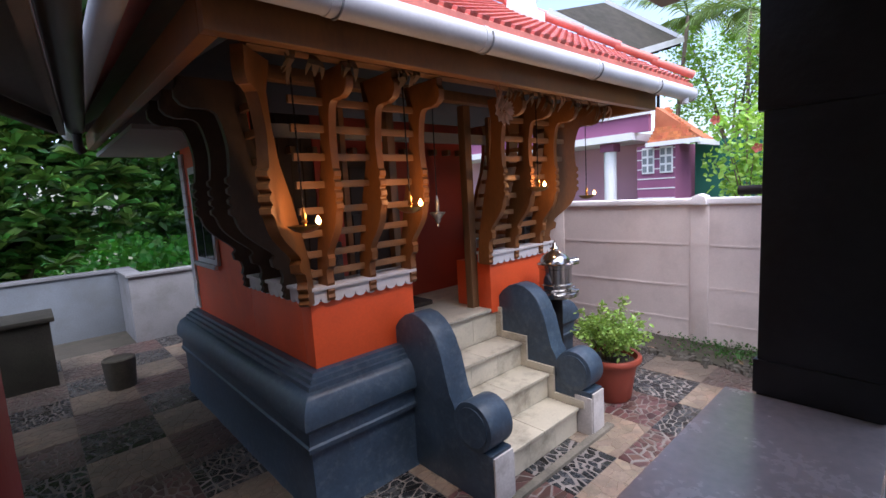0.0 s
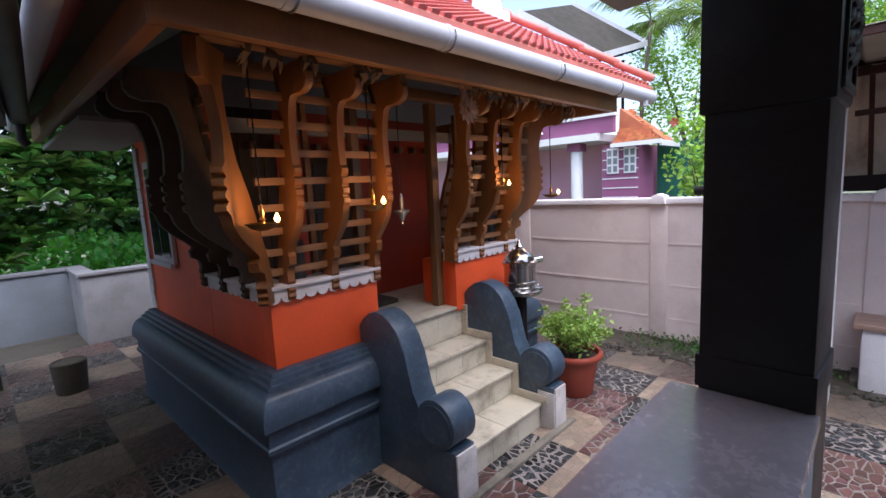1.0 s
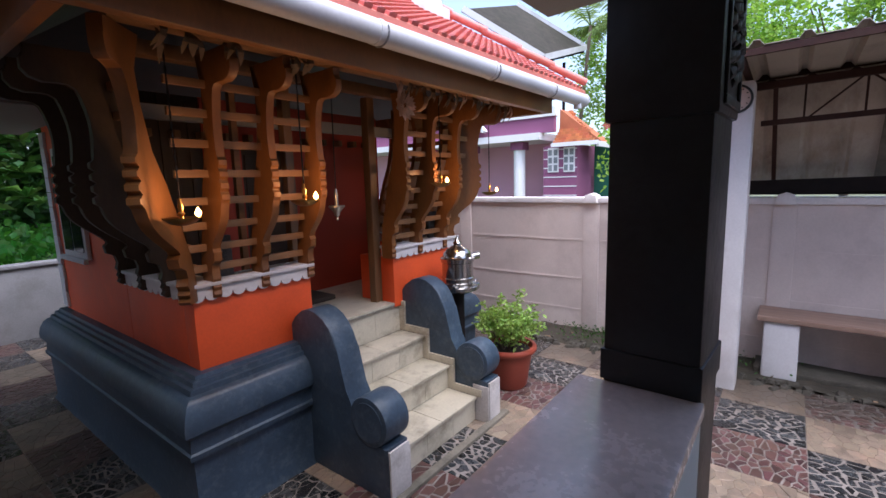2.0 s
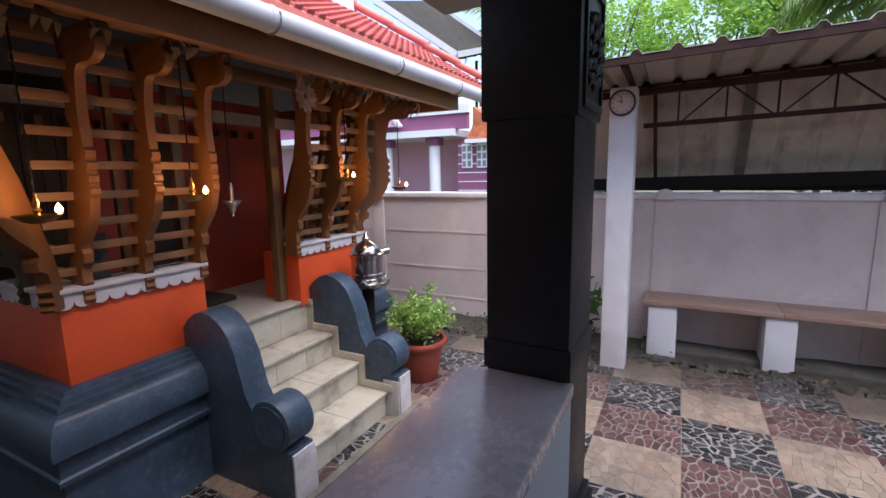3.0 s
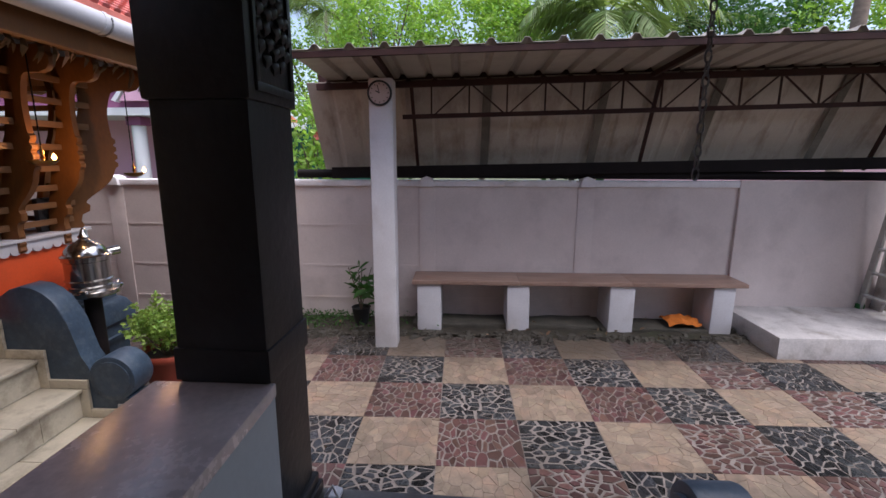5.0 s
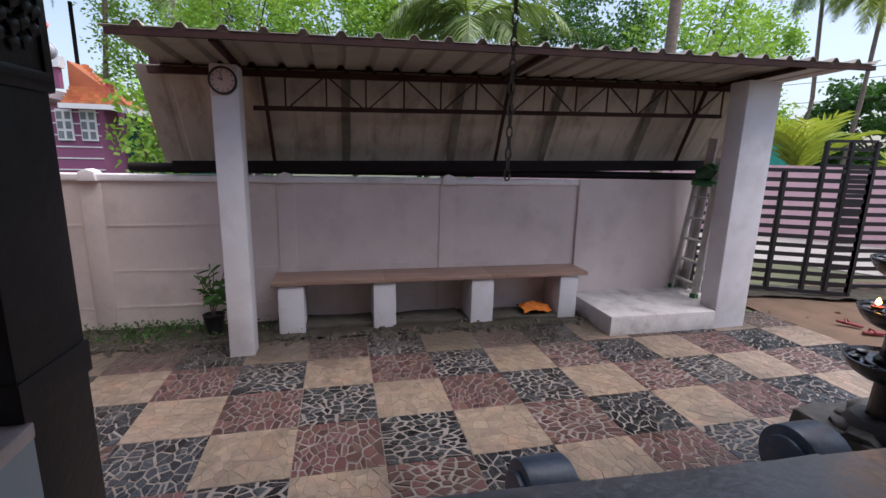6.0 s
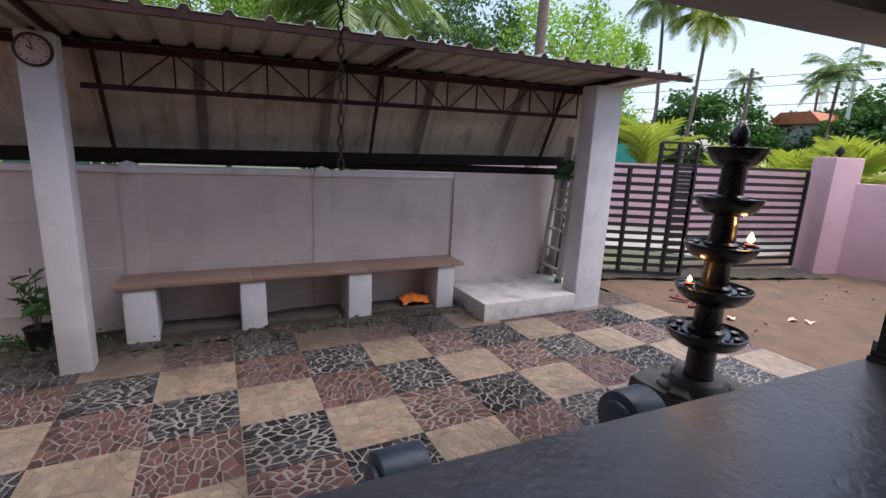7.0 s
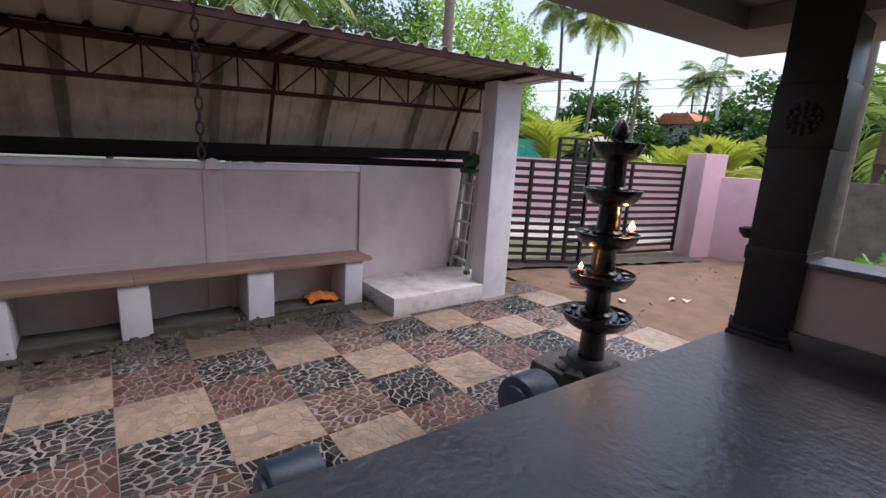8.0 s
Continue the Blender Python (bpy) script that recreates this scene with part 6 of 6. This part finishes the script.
def palm(base, top, nf, length, material, seed, label, trunk=0.12, droop=1.0, leaflets=26, name="palm_tree", wide=0.016, lift=0.0, leaf=0.27):
    r_ = random.Random(seed)
    t = thing(name, base, label, "palm", "palms")
    b, tp = Vector(base), Vector(top)
    mid_ = b.lerp(tp, 0.5) + Vector((r_.uniform(-0.3, 0.3), r_.uniform(-0.3, 0.3), 0)) * (0.1 * (tp.z - b.z))
    part("trunk", tube(bmesh.new(), [b, b.lerp(mid_, 0.5), mid_, mid_.lerp(tp, 0.5), tp], trunk, 10, trunk * 0.7), BARKP, t)
    for i in range(nf):
        az = 2 * math.pi * i / nf * 2.4 + r_.uniform(-0.2, 0.2)
        el = min(1.4, r_.uniform(-0.35, 1.2) + lift)
        ln = length * r_.uniform(0.8, 1.1)
        h = Vector((math.cos(az), math.sin(az), 0))
        side = Vector((-h.y, h.x, 0))
        spine = []
        p, e = tp.copy(), el
        for s in range(12):
            spine.append(p.copy())
            p = p + (h * math.cos(e) + Vector((0, 0, math.sin(e)))) * (ln / 11)
            e -= droop * (0.06 + 0.16 * s / 11)
        bm = tube(bmesh.new(), spine, 0.022 * length / 2.5, 5, 0.005)
        for s in range(leaflets):
            f = 0.12 + 0.88 * s / leaflets
            k0 = min(10, int(f * 11))
            o = spine[k0].lerp(spine[k0 + 1], f * 11 - k0)
            d = (spine[k0 + 1] - spine[k0]).normalized()
            ll = length * leaf * math.sin(math.pi * (0.15 + 0.8 * f)) * r_.uniform(0.85, 1.1)
            for sg in (-1, 1):
                q = d * (1.1 if leaf > 0.4 else 0.5) + side * sg * 0.8 + Vector((0, 0, -0.25 * droop * r_.uniform(0.3, 1.6)))
                q.normalize()
                w = d * wide * length / 1.8
                m1 = o + q * ll * 0.5
                e1 = o + q * ll + Vector((0, 0, -0.22 * ll * droop))
                vv = [bm.verts.new(x_) for x_ in (o - w, o + w, m1 + w, e1, m1 - w)]
                bm.faces.new(vv)
        part("frond", bm, material, t, soft=False)
    return t


palm((13.6, -3.6, 0), (13.4, -3.6, 5.3), 20, 3.0, LEAF_PALM, 1, "coconut palm with drooping fronds behind the shed", 0.15, 1.2, 34)
palm((15.5, -6.0, 0), (15.4, -6.1, 5.0), 14, 2.6, LEAF_PALM, 2, "coconut palm behind the shed", 0.13, 1.2, 26)
palm((15.6, -20.2, 0), (15.3, -20.5, 8.3), 26, 2.1, LEAF_YEL, 3, "tall coconut palm with yellowing fronds against the sky", 0.1, 1.35, 30)
palm((17.0, -19.6, 0), (16.9, -19.4, 9.0), 24, 2.0, LEAF_PALM, 4, "tall coconut palm against the sky", 0.1, 1.35, 30)
palm((12.6, -26.6, 0), (12.6, -26.6, 6.2), 26, 1.9, LEAF_PALM, 5, "coconut palm in the distance", 0.1, 1.2, 22)
palm((21, -33, 0), (21, -33, 7.5), 18, 1.7, LEAF_PALM, 6, "small distant coconut palm", 0.1, 1.2, 18)
palm((17, -34, 0), (17, -34, 6.6), 18, 1.6, LEAF_PALM, 7, "small distant coconut palm", 0.1, 1.2, 18)
palm((16.0, 6.2, 0), (16.0, 6.0, 6.6), 14, 2.2, LEAF_PALM, 8, "slender palm behind the purple house", 0.08, 1.0, 22)
palm((15.7, 4.4, 0), (15.7, 4.3, 6.2), 14, 2.0, LEAF_PALM, 9, "slender palm behind the purple house", 0.07, 1.0, 22)
palm((2.6, -12.2, 0), (2.6, -12.2, 2.6), 12, 2.2, LEAF_PALM, 19, "pale palm beyond the street wall", 0.14, 1.3, 22)
pt_ = thing("palm_tree", (10.6, -7.8, 0), "bare reddish palm trunk rising behind the shed", "palm", "palms")
tk = bmesh.new()
tube(tk, [(10.6, -7.8, 0), (10.55, -7.75, 4), (10.4, -7.7, 9)], 0.15, 10, 0.12)
part("trunk", tk, BARKP, pt_)
for k, (x, y, z, l_) in enumerate(((10.9, -12.5, 1.6, 2.6), (9.2, -13.9, 1.2, 2.0), (7.9, -14.6, 1.2, 2.4), (6.4, -14.4, 1.3, 2.4), (5.4, -12.3, 1.5, 1.8), (4.2, -12.5, 1.5, 1.7))):
    palm((x, y, 0), (x, y, z - 0.2), 13, l_ * 0.72, LEAF_YEL, 60 + k, "yellow-green areca palm beyond the gate", 0.05, 0.6, 9, "areca_palm", 0.062, 0.8, 0.55)
for k, (x, y, rx_, ry_, z) in enumerate(((24, -24, 4, 4, 2.4), (20, -29, 4, 4, 3.6), (15, -34, 4, 3.5, 3.5), (9.5, -32, 4, 3.5, 4.2), (5.0, -27, 3, 3, 3.4), (1.5, -22, 3, 3, 3.0), (23, -15, 3, 4, 3.0), (-4, -20, 4, 4, 3.2), (26, -6, 4, 5, 3.6))):
    broad_tree((x, y, 0), (x, y, z), (rx_, ry_, z * 0.75), 11000, 0.3, LEAF_C, 80 + k, "distant dense green tree", 0.2, 60, 0.6, 0.2, 0.13)
fh = thing("distant_house", (16.5, -32.5, 0), "distant house with an orange tiled roof", "house")
part("wall", mkbox(15.4, 17.6, -33.5, -31.5, 0, 4.345), WHITEP, fh)
bm = bmesh.new()
prism(bm, [(15.0, 4.35), (18.0, 4.35), (17.3, 5.05), (15.7, 5.05)], "y", -34, -31)
part("roof", bm, ORANGETILE, fh)
up = thing("utility_pole", (13.7, -21.7, 0), "wooden utility pole with thin wires", "pole")
part("pole", tube(bmesh.new(), [(13.7, -21.7, 0), (13.7, -21.7, 6.0)], 0.1, 8, 0.07), BARKP, up)
part("crossarm", mkbox(13.2, 14.2, -21.75, -21.65, 5.5, 5.6), BARKP, up)
for k, (z, e) in enumerate(((5.6, 0.6), (5.2, 0.1), (4.4, -0.2))):
    part("wire", tube(bmesh.new(), [(33, -12, z + 0.4), (22, -17.5, z - 0.1 + e * 0.1), (13.7, -21.7, z), (2, -27, z + 0.3), (-8, -32, z + 0.2)], 0.012, 5), DARKSTEEL, up)
mast = bmesh.new()
tube(mast, [(13.9, -31, 0), (13.9, -31, 16)], 0.12, 6, 0.05)
solo("radio_mast", mast, WHITEP, "thin pale lattice mast in the distance", "mast")

# ---------------------------------------------------------------- roof tiles of the shrine
def nose_mesh(name, material):
    v = [(-0.036, 0, 0.0), (0.036, 0, 0.0), (0.036, 0, 0.022), (-0.036, 0, 0.022), (-0.03, 0.135, 0.0), (0.03, 0.135, 0.0), (0.03, 0.135, 0.006), (-0.03, 0.135, 0.006), (0.0, -0.006, 0.028), (0.0, 0.13, 0.009)]
    f = [(0, 1, 2, 8, 3), (3, 8, 9, 7), (8, 2, 6, 9), (1, 5, 6, 2), (0, 3, 7, 4), (4, 7, 9, 6, 5)]
    return v, f


nv, nf_ = nose_mesh("roof_tile", TILE_RED)
nv = [(x * 0.72, y * 0.68, z * 0.9) for x, y, z in nv]
tile_me = raw("roof_tile", nv, nf_, TILE_RED)
ang = math.atan(PITCH)
cos_, sin_ = math.cos(ang), math.sin(ang)
rest_v, rest_f, made = [], [], 0
for face in ("front", "right", "left"):
    row = 0
    while True:
        s = 0.01 + row * 0.076
        inset_ = s * cos_
        if inset_ > mid - 0.1:
            break
        if face == "front":
            a0, a1 = RXA + inset_ + 0.07, RXB - inset_ - 0.07
        else:
            a0, a1 = RYA + inset_ + 0.07, RYB - inset_ - 0.07
        a = a0 + (0.041 if row % 2 else 0)
        z = BASE + s * sin_
        while a < a1:
            if face == "front":
                m = Matrix.Translation((a, RYA + inset_, z)) @ Matrix.Rotation(ang, 4, "X")
            elif face == "right":
                m = Matrix.Translation((RXB - inset_, a, z)) @ Matrix.Rotation(math.pi / 2, 4, "Z") @ Matrix.Rotation(ang, 4, "X")
            else:
                m = Matrix.Translation((RXA + inset_, a, z)) @ Matrix.Rotation(-math.pi / 2, 4, "Z") @ Matrix.Rotation(ang, 4, "X")
            if face == "front" and row < 9 and a > 1.7 and made < 300:
                piece("roof_tile", tile_me, roof, m)
                made += 1
            else:
                k = len(rest_v)
                rest_v += [tuple(m @ Vector(p)) for p in nv]
                rest_f += [tuple(i + k for i in f) for f in nf_]
            a += 0.082
        row += 1
ob = new("roof_tile_field", raw("roof_tile_field", rest_v, rest_f, TILE_REDJ))
tagged(under(ob, roof), kind="stuff")

# ---------------------------------------------------------------- crazy paving
GX0, GY0, PX, PY = 2.86, 0.2, 0.487, 0.518


def clip(poly, px, py, nx, ny):
    out = []
    k = len(poly)
    for i in range(k):
        a, b = poly[i], poly[(i + 1) % k]
        da, db = (a[0] - px) * nx + (a[1] - py) * ny, (b[0] - px) * nx + (b[1] - py) * ny
        if da <= 0:
            out.append(a)
        if (da < 0 < db) or (db < 0 < da):
            t = da / (da - db)
            out.append((a[0] + (b[0] - a[0]) * t, a[1] + (b[1] - a[1]) * t))
    return out


def crazy_cell(x0, x1, y0, y1, n, gap, rng):
    k_ = rng.choice((0.6, 0.72, 1.4, 1.6))
    return [[(x, y / k_) for x, y in c] for c in broken(x0, x1, y0 * k_, y1 * k_, n, gap, rng)]


def broken(x0, x1, y0, y1, n, gap, rng):
    """Splits a rectangle into irregular stones, each drawn in from its joints."""
    seeds, tries = [], 0
    while len(seeds) < n and tries < 900:
        tries += 1
        p = (rng.uniform(x0, x1), rng.uniform(y0, y1))
        if all((p[0] - q[0]) ** 2 + (p[1] - q[1]) ** 2 > 0.26 * (x1 - x0) * (y1 - y0) / n for q in seeds):
            seeds.append(p)
    cells = []
    e = 0.0025
    for i, p in enumerate(seeds):
        poly = [(x0 + e, y0 + e), (x1 - e, y0 + e), (x1 - e, y1 - e), (x0 + e, y1 - e)]
        near = sorted((q for j, q in enumerate(seeds) if j != i), key=lambda q: (p[0] - q[0]) ** 2 + (p[1] - q[1]) ** 2)[:14]
        for q in near:
            dx, dy = q[0] - p[0], q[1] - p[1]
            d = math.hypot(dx, dy)
            g_ = gap * rng.uniform(0.15, 0.8)
            poly = clip(poly, (p[0] + q[0]) / 2 - dx / d * g_, (p[1] + q[1]) / 2 - dy / d * g_, dx / d, dy / d)
            if len(poly) < 3:
                break
        if len(poly) >= 3:
            area = 0.5 * abs(sum(poly[k][0] * poly[(k + 1) % len(poly)][1] - poly[(k + 1) % len(poly)][0] * poly[k][1] for k in range(len(poly))))
            if area > 2.0e-4:
                cells.append(poly)
    return cells


def stone(poly, z0, z1, verts, faces):
    """A flat stone with a small chamfer."""
    k, b = len(poly), len(verts)
    cx, cy = sum(p[0] for p in poly) / k, sum(p[1] for p in poly) / k
    verts += [(x, y, z0) for x, y in poly]
    verts += [(x, y, z1 - 0.0015) for x, y in poly]
    verts += [(x + (cx - x) * 0.07, y + (cy - y) * 0.07, z1) for x, y in poly]
    for i in range(k):
        j = (i + 1) % k
        faces.append((b + i, b + j, b + k + j, b + k + i))
        faces.append((b + k + i, b + k + j, b + 2 * k + j, b + 2 * k + i))
    faces.append(tuple(b + 2 * k + i for i in range(k)))


prng = random.Random(12)
bed_v, bed_f = [], []
kinds = ("cream", "red", "black")
one = {"cream": ST_CREAM, "red": ST_RED, "black": ST_BLACK}
far = {"cream": ([], [], ST_CREAMJ), "red": ([], [], ST_REDJ), "black": ([], [], ST_BLACKJ)}
count = {"cream": 0, "red": 0, "black": 0}
for i in range(-14, 5):
    for j in range(-15, 11):
        # i counts rows away from the wall side, j columns towards the gate
        x0, y1 = GX0 + i * PX, GY0 - j * PY
        x1, y0 = x0 + PX, y1 - PY
        if x1 > 4.9 or y0 < -5.0 or y1 > 7.5 or x0 < -2.2:
            continue
        if x1 < 1.7 and y1 < 0.6 or x1 < 1.72 and y0 > -3.4 and y1 < 0.8:
            continue
        if x0 > 1.3 and x1 < 3.8 and y0 > 2.7 and y1 < 5.2:
            continue
        row = 2 - i
        kind_ = kinds[(j - row) % 3]
        if kind_ == "cream":
            cells = crazy_cell(x0, x1, y0, y1, 50, 0.003, prng)
        else:
            cells = crazy_cell(x0, x1, y0, y1, 72, 0.0135, prng)
        if kind_ == "cream":
            b0 = len(bed_v)
            bed_v += [(x0, y0, 0.0012), (x1, y0, 0.0012), (x1, y1, 0.0012), (x0, y1, 0.0012)]
            bed_f.append((b0, b0 + 1, b0 + 2, b0 + 3))
        near_ = -1.3 < (y0 + y1) / 2 < 0.3 and 2.8 < (x0 + x1) / 2 < 4.0
        for poly in cells:
            z1 = 0.003 + prng.uniform(-0.0015, 0.002)
            if near_ and count[kind_] < 100:
                count[kind_] += 1
                v_, f_ = [], []
                stone(poly, -0.02, z1, v_, f_)
                piece("paving_stone", raw("paving_stone", v_, f_, one[kind_]), court, Matrix.Identity(4))
            else:
                stone(poly, -0.02, z1, far[kind_][0], far[kind_][1])
for kind_, (v_, f_, m_) in far.items():
    ob = new(kind_ + "_paving", raw(kind_ + "_paving", v_, f_, m_))
    tagged(under(ob, court), kind="stuff")

tagged(under(new("cream_joint_mortar", raw("cream_joint_mortar", bed_v, bed_f, CREAMBED)), court), kind="stuff")

tagged(new("mound_weeds", leaf_mesh("mound_weeds", MOUND_WEEDS, 0.13, LEAF_D, seed=45, up=0.7, width=0.4)), "green weeds growing over the rubble mound", "weeds", kind="stuff")

# litter on the soil and the earth
rngl = np.random.default_rng(9)
lp = np.concatenate([np.stack([rngl.uniform(4.74, 5.3, 90), rngl.uniform(-2.7, 3.5, 90), rngl.uniform(0.03, 0.05, 90)], 1), np.stack([rngl.uniform(1.8, 5.4, 60), rngl.uniform(-9, -4.9, 60), rngl.uniform(0.0, 0.02, 60)], 1)])
ob = new("leaf_litter", leaf_mesh("leaf_litter", lp, 0.055, DRYLEAF, seed=9, up=0.0))
tagged(ob, "brown fallen leaves scattered on soil", "leaf litter", kind="stuff")
wp = np.stack([5.28 - 0.45 * rngl.uniform(0, 1, 900) ** 1.6, rngl.normal(1.55, 0.4, 900), rngl.uniform(0.02, 0.09, 900)], 1)
ob = new("weeds", leaf_mesh("weeds", wp, 0.035, LEAF_C, seed=10, up=0.8, width=0.4))
tagged(ob, "low green weeds at the wall foot", "weeds", kind="stuff")

# broken stones and clods where the soil meets the paving
rr_ = random.Random(31)
rv, rf = [], []
for _ in range(330):
    y_ = rr_.uniform(-2.7, 3.4)
    x_ = rr_.gauss(4.80, 0.045)
    if 0.56 < y_ < 0.86 and x_ < 4.78:
        continue
    sx, sy_, sz = rr_.uniform(0.012, 0.045), rr_.uniform(0.015, 0.06), rr_.uniform(0.008, 0.024)
    rot = rr_.uniform(0, 3.14)
    k0 = len(rv)
    for dx, dy, dz in [(a, b, c) for a in (-1, 1) for b in (-1, 1) for c in (-1, 1)]:
        t_ = 0.62 if dz > 0 else 1.0
        px_, py_ = dx * sx * t_ * rr_.uniform(0.7, 1.1), dy * sy_ * t_ * rr_.uniform(0.7, 1.1)
        rv.append((x_ + px_ * math.cos(rot) - py_ * math.sin(rot), y_ + px_ * math.sin(rot) + py_ * math.cos(rot), 0.004 + sz * (dz + 0.6) * rr_.uniform(0.8, 1.2)))
    rf += [tuple(k0 + i for i in f) for f in ((0, 1, 3, 2), (4, 6, 7, 5), (0, 4, 5, 1), (2, 3, 7, 6), (0, 2, 6, 4), (1, 5, 7, 3))]
ob = new("rubble", raw("rubble", rv, rf, OLDSTONE))
tagged(ob, "small broken stones and clods edging the soil strip", "rubble", kind="stuff")
